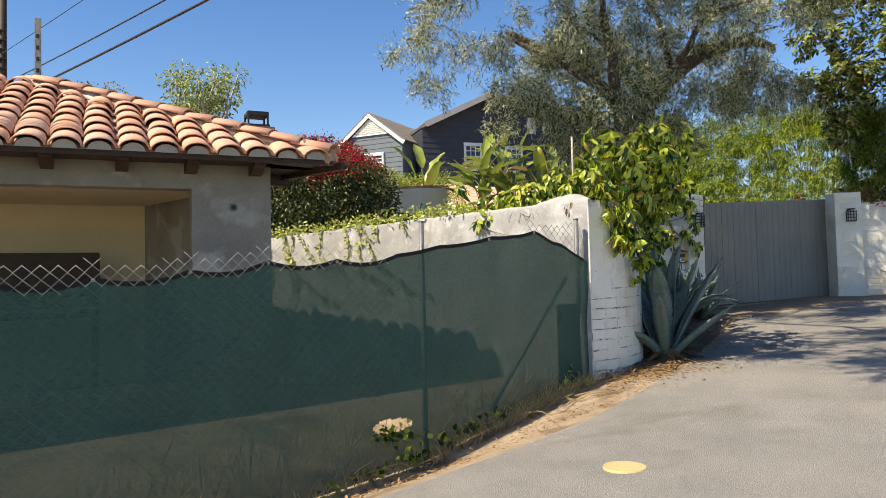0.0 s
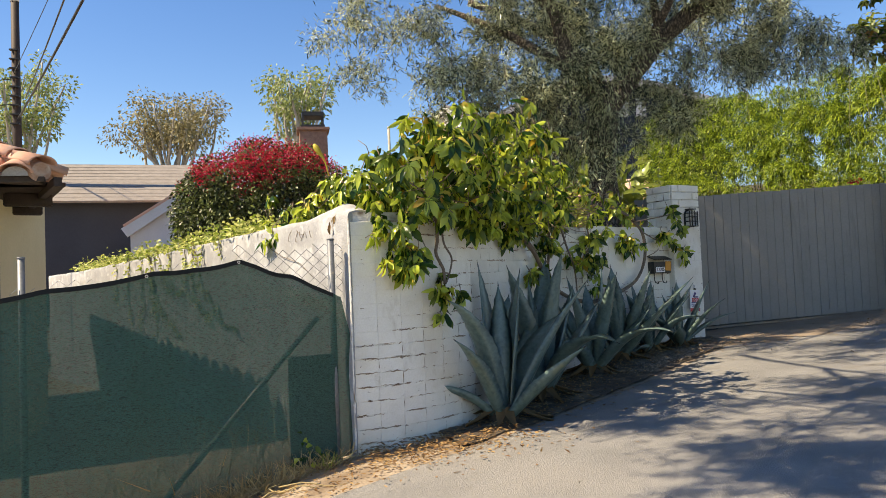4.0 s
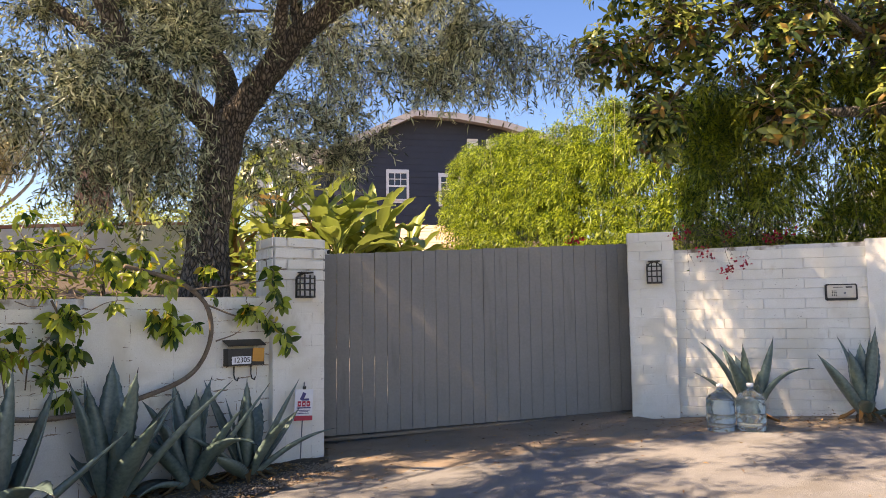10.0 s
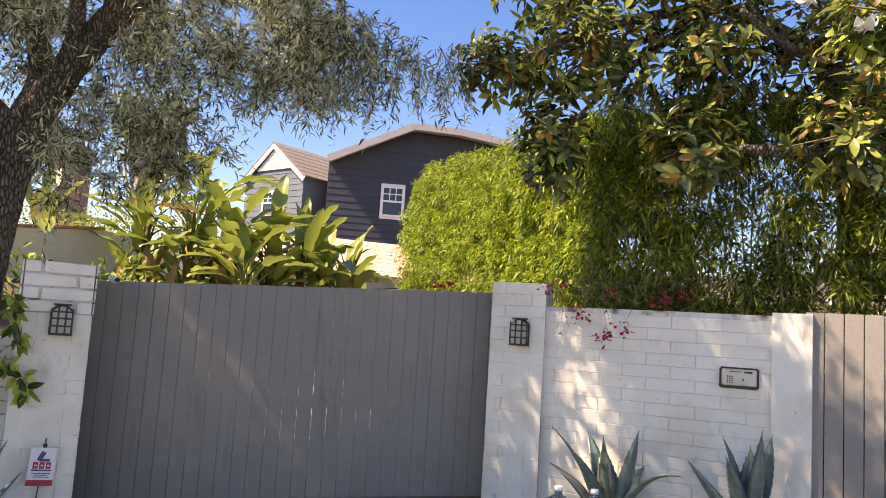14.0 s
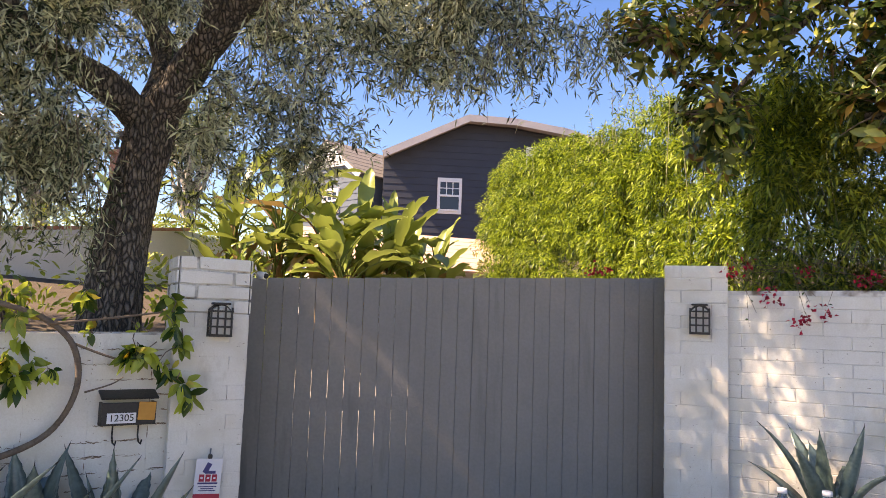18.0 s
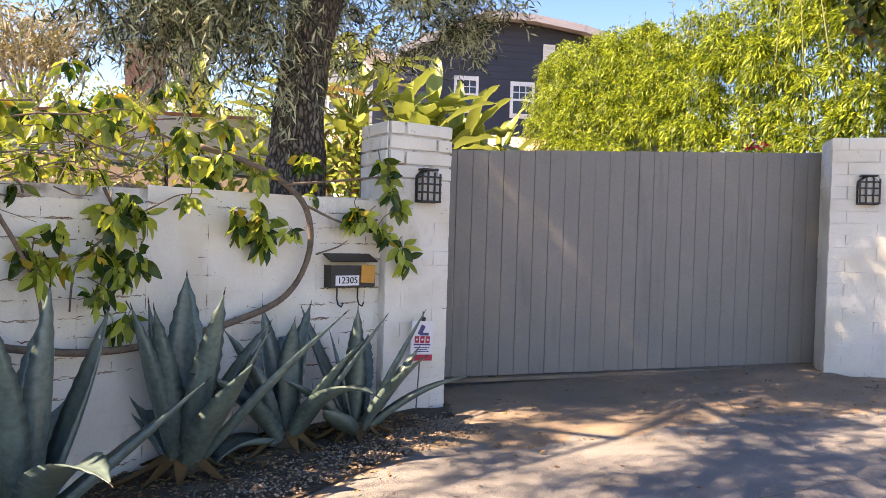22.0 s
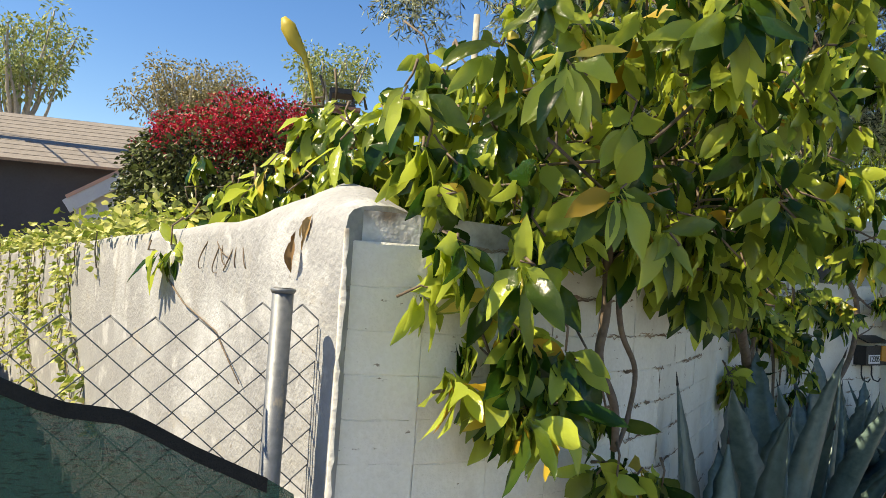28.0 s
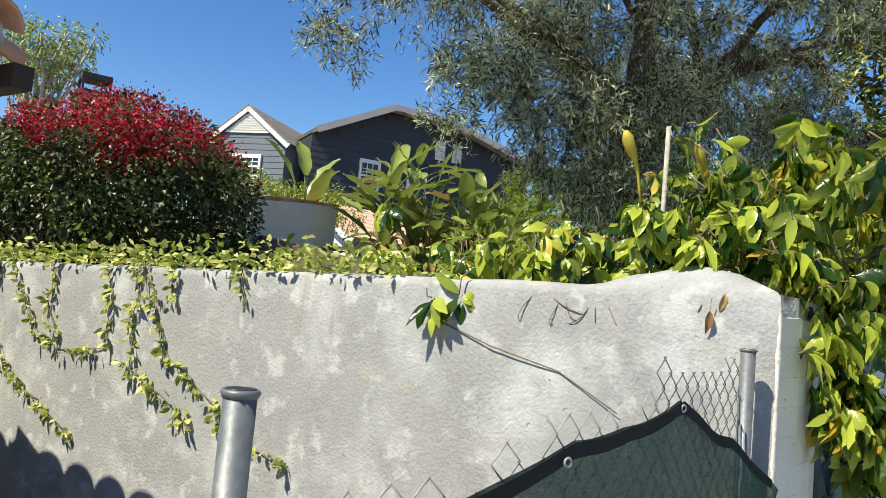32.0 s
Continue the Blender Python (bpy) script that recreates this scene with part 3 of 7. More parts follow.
garden = raw_mesh("garden_ground", gv, gf, M_SOIL, smooth=True)
tagged(garden, "dark planted garden soil behind the walls", "ground", kind="structure")


inner = raw_mesh("inner_drive", [(0.1, 0.95, 0.30), (3.35, 0.80, 0.30), (3.6, 7.0, 1.05), (-0.3, 7.0, 1.05)], [(0, 1, 2, 3)], M_CONCRETE)
tagged(inner, "pale concrete drive behind the gate", "drive", kind="structure")


# ---- gate ----
GATE_A, GATE_B = Vector((-0.55, 0.752)), Vector((3.62, 0.425))
g_dir = (GATE_B - GATE_A).normalized()
g_ang = math.degrees(math.atan2(g_dir.y, g_dir.x))
gate = tagged(new("driveway_gate"), "grey painted sliding gate of upright wooden boards", "gate")
n_boards = 31
bw = 0.1372
for i in range(n_boards):
    c = GATE_A + g_dir * (bw * (i + 0.5) - 0.04)
    rise = 0.041 * c.x
    gap = 0.0038 if i in (4, 6, 9) else 0.0031 if 3 <= i <= 11 else 0.002
    zt, zb = 2.03 + rise + rng.normal() * 0.002, 0.085 + rise
    b = part("board", box_bm(bw - gap, 0.022, zt - zb, pose(c.x, c.y + rng.normal() * 0.0015, (zt + zb) / 2, 0, 0, g_ang), 0.003), M_GATE, gate)
for z in (0.32, 0.95, 1.42, 1.88):
    c = (GATE_A + GATE_B) / 2 + Vector((0, 0.05))
    part("rail", box_bm(4.1, 0.06, 0.11, pose(c.x, c.y, z + 0.041 * c.x, 0, -2.35, g_ang), 0.004), M_GATE, gate)
caster = part("caster", tube_bm([(0.598, 0.66, 0.085), (0.598, 0.72, 0.085)], [0.035, 0.035], 14), M_BLACK, gate, "small black iron roller")
c = (GATE_A + GATE_B) / 2
track = part("gate_track", box_bm(4.3, 0.09, 0.03, pose(c.x, c.y - 0.01, 0.055 + 0.041 * c.x, 0, -2.35, g_ang), 0.004), M_DIRTROAD)
tagged(track, "dusty concrete sill under the gate", "sill", kind="structure")
lens = tagged(new("gate_camera"), "small white security camera bracket on the gate pillar", "camera")
part("body", tube_bm([(0.03, 0.42, 2.04), (0.09, 0.36, 2.03)], [0.03, 0.03], 12), M_TRIM, lens)
part("lens", tube_bm([(0.088, 0.362, 2.03), (0.1, 0.35, 2.028)], [0.022, 0.02], 12), M_BLACK, lens, "black lens")

# second gate to the side
gate2 = tagged(new("side_gate"), "grey painted board gate beside the white pier", "gate")
A2, B2 = Vector((5.52, -1.52)), Vector((7.6, -3.3))
d2 = (B2 - A2).normalized()
for i in range(20):
    c = A2 + d2 * (0.135 * (i + 0.5))
    part("board", box_bm(0.129, 0.022, 1.8, pose(c.x, c.y, 1.2, 0, 0, math.degrees(math.atan2(d2.y, d2.x))), 0.003), M_GATE, gate2)
c = A2 + d2 * 1.3
part("rail", box_bm(2.6, 0.05, 0.1, pose(c.x + 0.04, c.y + 0.05, 1.8, 0, 0, math.degrees(math.atan2(d2.y, d2.x)))), M_GATE, gate2)
k = A2 + d2 * 0.16
part("lock", tube_bm([(k.x - 0.004, k.y - 0.006, 1.38), (k.x - 0.016, k.y - 0.02, 1.38)], [0.02, 0.018], 14), M_STEEL, gate2, "round steel lock")


# ---- terrace wall, shed and far roofs ----
tw = wall_run("terrace_wall", [(-4.3, 4.2), (-2.95, 5.6), (-1.52, 7.45)], [0.6] * 3, [2.60, 2.86, 3.14], 0.25, M_TERRACE)
tagged(tw, "white rendered terrace wall in the garden", "wall", kind="structure")
cap = wall_run("terrace_cap", [(-4.33, 4.17), (-2.98, 5.57), (-1.5, 7.42)], [2.603, 2.863, 3.143], [2.65, 2.91, 3.19], 0.32, M_TILE)
tagged(cap, "thin terracotta coping on the terrace wall", "coping", kind="structure")
tw2 = wall_run("terrace_wall_back", [(-1.53, 7.5), (-0.4, 11)], [0.6] * 2, [3.14, 3.2], 0.25, M_TERRACE, back=1)
tagged(tw2, "white rendered return of the terrace wall", "wall", kind="structure")


def gable_house(name, label, cx, cy, w, d, eave, ridge, base, ang, wall_mat, roof_mat, over=0.35, rows=True):
    """A gabled house; its gable ends face along its own y. Returns the thing and its pose."""
    top = new(name)
    top.matrix_world = pose(cx, cy, 0, 0, 0, ang)
    tagged(top, label, "house")
    bm = bmesh.new()
    pts = [(-w / 2, base), (w / 2, base), (w / 2, eave), (0, ridge), (-w / 2, eave)]
    a = [bm.verts.new((x, -d / 2, z)) for x, z in pts]
    b = [bm.verts.new((x, d / 2, z)) for x, z in pts]
    for k in range(5):
        bm.faces.new((a[k], a[(k + 1) % 5], b[(k + 1) % 5], b[k]))
    bm.faces.new(a[::-1])
    bm.faces.new(b)
    bmesh.ops.recalc_face_normals(bm, faces=bm.faces)
    part("wall", bm, wall_mat, top)
    slope = math.atan2(ridge - eave, w / 2)
    run = math.hypot(w / 2, ridge - eave) + over
    for side in (-1, 1):
        n = max(4, int(run / 0.28)) if rows else 1
        for i in range(n):
            s0 = run * i / n
            mid = s0 + run / n / 2
            x = side * (mid * math.cos(slope))
            z = ridge + 0.06 - mid * math.sin(slope)
            bm = box_bm(run / n + 0.03, d + over * 2, 0.05, pose(x, 0, z, 0, side * (math.degrees(slope) - 1.6), 0))
            part("shingle_course" if rows else "roof", bm, roof_mat, top)
        for end in (-1, 1):
            x, z = side * (run / 2) * math.cos(slope), ridge - 0.05 - (run / 2) * math.sin(slope)
            part("bargeboard", box_bm(run + 0.04, 0.04, 0.2, pose(x, end * (d / 2 + over - 0.03), z, 0, side * math.degrees(slope), 0)), M_TRIM, top)
    return top


def sash_window(parent, x, y, z, w, h, cols=2, rows=2):
    """A white sash window on a wall that faces the local -y."""
    win = part("window", box_bm(w + 0.2, 0.05, h + 0.22, pose(x, y - 0.01, z), 0.006), M_TRIM, parent, "white sash window")
    part("pane", box_bm(w, 0.02, h, pose(x, y - 0.033, z)), M_DARKGLASS, win)
    for sx in (-1, 1):
        part("frame", box_bm(0.09, 0.06, h + 0.2, pose(x + sx * (w / 2 + 0.045), y - 0.05, z), 0.004), M_TRIM, win)
    for sz in (-1, 0, 1):
        part("frame", box_bm(w, 0.05, 0.07, pose(x, y - 0.055, z + sz * (h / 2 - 0.01)), 0.004), M_TRIM, win)
    for i in range(1, cols + 1):
        part("muntin", box_bm(0.03, 0.03, h / 2 - 0.06, pose(x - w / 2 + w * i / (cols + 1), y - 0.05, z + h / 4)), M_TRIM, win)
    part("muntin", box_bm(w, 0.03, 0.03, pose(x, y - 0.05, z + h / 4)), M_TRIM, win)
    return win


def siding(parent, x0, x1, y, z0, z1, mat, top=lambda x: 99, pitch=0.2):
    """Lap boards on a wall that faces the local -y, cut off under a roof line."""
    z = z0
    while z < z1:
        a, b = x0, x1
        xsn = [x0 + (x1 - x0) * i / 60 for i in range(61)]
        ok = [q for q in xsn if top(q) > z + pitch]
        if len(ok) > 1:
            a, b = ok[0], ok[-1]
            part("board", box_bm(b - a, 0.02, pitch + 0.015, pose((a + b) / 2, y - 0.012, z + pitch / 2, -4)), mat, parent)
        z += pitch


def navy_house():
    """The dark upper storey behind the hedge, with a long shallow roof."""
    top = tagged(new("navy_house"), "navy blue sided house with white sash windows and pale roof edge", "house")
    top.matrix_world = pose(6.0, 19.35, 0, 0, 0, -7)
    pts = [(-2.95, 2.4), (6.4, 2.4), (6.4, 7.6), (3.35, 8.47), (1.6, 8.72), (-0.05, 8.78), (-2.95, 7.38)]
    bm = bmesh.new()
    a = [bm.verts.new((x, 0, z)) for x, z in pts]
    b = [bm.verts.new((x, 9, z)) for x, z in pts]
    for k in range(len(pts)):
        bm.faces.new((a[k], a[(k + 1) % len(pts)], b[(k + 1) % len(pts)], b[k]))
    bm.faces.new(a[::-1])
    bm.faces.new(b)
    bmesh.ops.recalc_face_normals(bm, faces=bm.faces)
    part("wall", bm, M_HOUSE, top)
    line = pts[2:]
    for (x0, z0), (x1, z1) in zip(line, line[1:]):
        L, an = math.hypot(x1 - x0, z1 - z0), math.degrees(math.atan2(z1 - z0, x1 - x0))
        mx, mz = (x0 + x1) / 2, (z0 + z1) / 2
        part("roof", box_bm(L + 0.05, 9.8, 0.1, pose(mx, 4.3, mz + 0.12, 0, -an, 0)), M_SHINGLE, top)
        part("fascia", box_bm(L + 0.03, 0.05, 0.24, pose(mx, -0.62, mz + 0.07, 0, -an, 0)), M_FASCIA, top)
        part("soffit", box_bm(L, 0.6, 0.03, pose(mx, -0.3, mz + 0.05, 0, -an, 0)), M_FASCIA, top)
    sash_window(top, -0.62, 0, 6.2, 0.66, 1.05)
    sash_window(top, 1.35, 0, 6.1, 0.66, 1.05)
    for x in (2.25, 3.0):
        sh = part("shutter", box_bm(0.42, 0.05, 0.75, pose(x, -0.03, 7.7), 0.006), M_TRIM, top, "white louvred vent")
        for i in range(8):
            part("slat", box_bm(0.36, 0.03, 0.05, pose(x, -0.065, 7.4 + i * 0.085, 35)), M_TRIM, sh)
    siding(top, -2.95, 6.4, 0, 4.4, 8.6, M_HOUSE, lambda x: np.interp(x, [-2.95, -0.05, 1.6, 3.35, 6.4], [7.38, 8.78, 8.72, 8.47, 7.6]), 0.24)
    return top


navy_house()
gw = gable_house("gabled_wing", "blue-grey sided gabled wing with a louvred vent and white trim", 3.15, 22.86, 3.2, 5.0, 6.95, 8.2, 2.5, -50, M_HOUSE2, M_SHINGLE, 0.2)
siding(gw, -1.6, 1.6, -2.5, 4.0, 8.2, M_HOUSE2, lambda x: 8.2 - abs(x) * 0.78, 0.22)
lv = part("louvre", box_bm(1.8, 0.06, 0.05, pose(0, -2.56, 7.27)), M_TRIM, gw, "white triangular louvred vent")
for i in range(8):
    w = 1.7 - i * 0.205
    part("slat", box_bm(w, 0.05, 0.075, pose(0, -2.57, 7.33 + i * 0.085, 25)), M_TRIM, lv)
sash_window(gw, 0.1, -2.53, 6.0, 1.0, 0.7, 3)


def chimney(x, y, z0, z1, w):
    """A brick chimney with a metal cap."""
    ch = tagged(new("chimney"), "brick chimney with a dark metal cap", "chimney")
    part("shaft", box_bm(w, w, z1 - z0, pose(x, y, (z0 + z1) / 2), 0.01), M_BRICK, ch)
    part("crown", box_bm(w + 0.16, w + 0.16, 0.12, pose(x, y, z1 - 0.05), 0.02), M_BRICK, ch)
    part("cap_base", box_bm(w * 0.86, w * 0.86, 0.1, pose(x, y, z1 + 0.06)), M_BLACK, ch)
    for sx in (-1, 1):
        for sy in (-1, 1):
            part("cap_post", box_bm(0.06, 0.06, 0.36, pose(x + sx * w * 0.36, y + sy * w * 0.36, z1 + 0.28)), M_BLACK, ch)
    part("cap_lid", box_bm(w * 0.8, w * 0.8, 0.16, pose(x, y, z1 + 0.5), 0.02), M_BLACK, ch)
    return ch


chimney(-4.6, 17.0, 2.5, 6.35, 0.95)
brown = gable_house("brown_roofed_house", "low dark house with a brown shingle roof", -12.6, 11.4, 5.0, 9.4, 3.15, 4.25, 0.2, 96, M_HOUSE, M_SHINGLE, 0.45)
white = gable_house("white_shed", "small white rendered outbuilding with a tiled verge", -7.2, 7.27, 3.0, 2.6, 2.2, 3.22, 0.2, 4, M_TERRACE, M_TILE, 0.10, rows=False)
sash_window(white, -0.75, -1.31, 1.62, 0.24, 0.34, 1)
side_house = gable_house("white_house", "white clapboard house beyond the side gate", 13.2, 3.2, 5.0, 4.0, 3.4, 4.4, 0.5, -35, M_TRIM, M_SHINGLE, 0.3)
siding(side_house, -2.5, 2.5, -2.0, 0.8, 4.2, M_TRIM, lambda x: 4.4 - abs(x) * 0.4, 0.18)
garage = gable_house("tiled_garage", "low white garage with a terracotta tile roof", 3.3, 13.4, 3.6, 5.4, 3.05, 3.95, 0.6, 98, M_TERRACE, M_TILE, 0.3)


# ---- pillars ----
def pillar(name, label, a, b, base, top, depth):
    """A square pillar with its front from plan point a to b; returns it and its own frame."""
    a, b = Vector(a), Vector(b)
    d = b - a
    ang = math.degrees(math.atan2(d.y, d.x))
    nrm = Vector((-d.y, d.x)).normalized()
    c = (a + b) / 2 + nrm * depth / 2
    ob = part(name, box_bm(d.length - 0.016, depth - 0.016, top - base - 0.008, pose(c.x, c.y, (base + top) / 2 - 0.004, 0, 0, ang), 0.006), M_MORTAR)
    return tagged(ob, label, "pillar", "gate pillars", kind="structure")


PIL_L = ((-0.503, -0.154), (0.0, 0.0), -0.35, 2.13, 0.46)
PIL_R = ((3.40, 0.0), (3.83, -0.255), -0.35, 2.255, 0.46)
pil_l = pillar("pillar_left", "white painted block gate pillar with a wall lamp", *PIL_L)
pil_r = pillar("pillar_right", "white painted block gate pillar in dappled sun", *PIL_R)


# ---- lamps, mailbox, signs ----
def wall_lamp(x, y, z, ang):
    """A caged bulkhead lamp: arched iron frame, bars, frosted glass."""
    lamp = tagged(new("wall_lamp"), "black iron caged wall lamp on a white pillar", "lamp", "pillar lamps")
    lamp.matrix_world = pose(x, y, z, 0, 0, ang)
    w, h, dp = 0.165, 0.25, 0.10
    arch = [(-w / 2, -h / 2), (w / 2, -h / 2), (w / 2, h / 2 - 0.05), (w / 4, h / 2 - 0.012), (0, h / 2), (-w / 4, h / 2 - 0.012), (-w / 2, h / 2 - 0.05)]

    def slab(y0, y1, k, name, mat):
        bm = bmesh.new()
        f = [bm.verts.new((px * k, y0, pz * k)) for px, pz in arch]
        r = [bm.verts.new((px * k, y1, pz * k)) for px, pz in arch]
        for i in range(len(arch)):
            bm.faces.new((f[i], f[(i + 1) % len(arch)], r[(i + 1) % len(arch)], r[i]))
        bm.faces.new(f[::-1])
        bm.faces.new(r)
        bmesh.ops.recalc_face_normals(bm, faces=bm.faces)
        part(name, bm, mat, lamp)
    slab(-0.02, 0.0, 1.0, "back_plate", M_BLACK)
    slab(-dp + 0.01, -0.021, 0.84, "glass", M_LAMPGLASS)
    for px in (-w / 2 + 0.008, -w / 6, w / 6, w / 2 - 0.008):
        hh = h - 0.02 - abs(px) * 0.35
        part("bar", box_bm(0.013, 0.013, hh, pose(px, -dp, -0.012), 0.002), M_BLACK, lamp)
    for pz in (-h / 2 + 0.008, -h / 5, 0.01, h / 4):
        part("bar", box_bm(w, 0.013, 0.013, pose(0, -dp - 0.004, pz), 0.002), M_BLACK, lamp)
        for sx in (-1, 1):
            part("bar", box_bm(0.012, dp, 0.013, pose(sx * (w / 2 - 0.006), -dp / 2, pz), 0.002), M_BLACK, lamp)
    part("hood", box_bm(w * 0.8, dp * 0.9, 0.014, pose(0, -dp / 2, h / 2 - 0.006), 0.004), M_BLACK, lamp)


wall_lamp(-0.212, -0.072, 1.665, 17)
wall_lamp(3.64, -0.145, 1.805, -30.7)


def text_part(name, body, size, mat, m, parent, depth=0.002):
    cu = bpy.data.curves.new(name, "FONT")
    cu.body, cu.size, cu.extrude, cu.align_x, cu.align_y = body, size, depth, "CENTER", "CENTER"
    tmp = bpy.data.objects.new(name, cu)
    scene.collection.objects.link(tmp)
    me = bpy.data.meshes.new_from_object(tmp.evaluated_get(bpy.context.evaluated_depsgraph_get()))
    bpy.data.objects.remove(tmp)
    me.name = name
    me.transform(m)
    me.materials.clear()
    me.materials.append(mat)
    ob = new(name, me)
    ob.parent = parent
    return ob


def mailbox():
    """A wall mailbox with its lid propped open, hooks below, a number plate, and an orange card."""
    mb = tagged(new("mailbox"), "open black wall mailbox with house number and orange card", "mailbox")
    mb.matrix_world = pose(-0.80, -0.165, 1.0, 0, 0, 25.2)
    w, h, d = 0.36, 0.15, 0.12
    bm = box_bm(w, 0.012, h, pose(0, -d, 0))
    box_bm(w, 0.012, h + 0.06, pose(0, -0.006, 0.03), bm=bm)
    box_bm(w, d, 0.012, pose(0, -d / 2, -h / 2), bm=bm)
    for sx in (-1, 1):
        box_bm(0.012, d, h, pose(sx * (w / 2 - 0.006), -d / 2, 0), bm=bm)
    part("body", bm, M_BLACK, mb)
    part("lid", box_bm(w + 0.02, 0.15, 0.012, pose(0, -0.075, h / 2 + 0.055, 22), 0.003), M_BLACK, mb, "lid standing open")
    part("card", box_bm(0.115, 0.01, 0.125, pose(0.115, -d - 0.012, 0.015, 0, 3), 0.002), M_ORANGE, mb, "faded orange card")
    plate = part("number_plate", box_bm(0.19, 0.004, 0.07, pose(-0.05, -d - 0.009, -0.03), 0.001), M_SIGNWHITE, mb, "white number plate")
    text_part("number", "12305", 0.066, M_BLACK, pose(-0.05, -d - 0.0125, -0.03, 90), plate)
    for sx in (-0.085, 0.085):
        pts = [(sx, -0.05, -h / 2), (sx, -0.05, -h / 2 - 0.09), (sx + 0.004, -0.065, -h / 2 - 0.13), (sx + 0.01, -0.10, -h / 2 - 0.14), (sx + 0.012, -0.115, -h / 2 - 0.11)]
        part("newspaper_hook", tube_bm(pts, [0.006] * 5, 6), M_BLACK, mb)


mailbox()


def yard_sign():
    """A small security sign on a thin stake."""
    sg = tagged(new("yard_sign"), "small white yard sign with red and blue print on a stake", "sign")
    sg.matrix_world = pose(-0.235, -0.15, 0, 0, 3, 17)
    part("stake", tube_bm([(0, 0.02, -0.08), (0, 0.02, 0.74)], [0.006, 0.006], 6), M_STEEL, sg)
    board = part("panel", box_bm(0.185, 0.006, 0.29, pose(0, 0.008, 0.525), 0.002), M_SIGNWHITE, sg)
    part("border", box_bm(0.185, 0.003, 0.045, pose(0, 0.0025, 0.402)), M_SIGNRED, board)
    part("emblem", box_bm(0.035, 0.002, 0.075, pose(-0.012, 0.003, 0.605, 0, 24), 0.0), M_SIGNBLUE, board)
    part("emblem", box_bm(0.075, 0.002, 0.02, pose(0.012, 0.0028, 0.575)), M_SIGNBLUE, board)
    for i, x in enumerate((-0.045, 0, 0.045)):
        part("mark", box_bm(0.036, 0.002, 0.05, pose(x, 0.003, 0.535)), M_SIGNRED, board)
        part("mark", box_bm(0.016, 0.002, 0.012, pose(x, 0.0018, 0.535)), M_SIGNWHITE, board)
    part("print_bar", box_bm(0.14, 0.002, 0.012, pose(0, 0.003, 0.498)), M_SIGNBLUE, board)
    for i, w in enumerate((0.13, 0.09, 0.12)):
        part("print_bar", box_bm(w, 0.002, 0.006, pose(0, 0.003, 0.475 - i * 0.014)), M_SIGNBLUE, board)
    part("clip", box_bm(0.03, 0.02, 0.03, pose(0, 0.01, 0.685), 0.003), M_BLACK, sg)


yard_sign()


def intercom():
    ic = tagged(new("intercom"), "beige keypad intercom in a dark frame on the wall", "intercom")
    ic.matrix_world = pose(5.15, -1.215, 1.545, 0, 0, -36.4)
    part("frame", box_bm(0.30, 0.035, 0.17, pose(0, -0.015, 0), 0.01), M_BLACK, ic)
    face = part("panel", box_bm(0.265, 0.012, 0.132, pose(0, -0.034, 0.006), 0.006), M_BEIGE, ic)
    for i in range(3):
        for j in range(4):
            part("key", box_bm(0.010, 0.004, 0.010, pose(-0.085 + i * 0.017, -0.041, 0.012 - j * 0.016), 0.001), M_BLACK, face)
    part("speaker", tube_bm([(0.03, -0.039, -0.01), (0.03, -0.043, -0.01)], [0.011, 0.011], 12), M_STEEL, face)
    part("display", box_bm(0.06, 0.004, 0.014, pose(0.07, -0.041, 0.05)), M_BLACK, face)
    part("print_bar", box_bm(0.09, 0.003, 0.006, pose(-0.03, -0.041, 0.05)), M_BLACK, face)


intercom()


def bottle(x, y):
    """A water-cooler bottle with ribbed sides, a shoulder and a capped neck."""
    z = ground_z(x, y)
    bo = tagged(new("water_bottle"), "blue-tinted plastic water cooler bottle standing by the wall", "bottle", "water bottles")
    bo.matrix_world = pose(x, y, z)
    prof = [(0.0, 0.004), (0.115, 0.0), (0.132, 0.02), (0.134, 0.06), (0.128, 0.075), (0.134, 0.09), (0.134, 0.15), (0.128, 0.165), (0.134, 0.18), (0.134, 0.25), (0.128, 0.265), (0.133, 0.28), (0.128, 0.31), (0.10, 0.345), (0.06, 0.37), (0.034, 0.385), (0.029, 0.40), (0.029, 0.43)]
    bm = bmesh.new()
    n = 28
    rings = [[bm.verts.new((max(r, 0.001) * math.cos(2 * math.pi * k / n), max(r, 0.001) * math.sin(2 * math.pi * k / n), h)) for k in range(n)] for r, h in prof]
    for a, b in zip(rings, rings[1:]):
        for k in range(n):
            bm.faces.new((a[k], a[(k + 1) % n], b[(k + 1) % n], b[k])).smooth = True
    bm.faces.new(rings[-1])
    bmesh.ops.recalc_face_normals(bm, faces=bm.faces)
    part("body", bm, M_BOTTLE, bo)
    part("cap", tube_bm([(0, 0, 0.415), (0, 0, 0.446)], [0.033, 0.031], 16), M_SIGNWHITE, bo, "pale cap")


bottle(3.64, -1.20)
bottle(3.86, -1.36)


# ---- chain-link fence ----
def fence_point(s, z):
    """The place s metres along the fence from the corner post."""
    p = FENCE_A + FENCE_DIR * s
    return Vector((p.x, p.y, z))


S_KEYS = [-0.35, 0.0, 0.15, 0.3, 0.44, 0.57, 0.69, 1.0, 1.24, 1.30, 1.6, 1.9, 2.35, 2.93, 3.5, 4.06, 4.65, 5.13, 7.5, 12]
SCREEN_TOP = [0.7, 0.90, 0.965, 1.045, 1.065, 1.125, 1.168, 1.165, 1.12, 1.09, 1.075, 1.06, 0.935, 0.895, 0.885, 0.825, 0.785, 0.77, 0.66, 0.4]


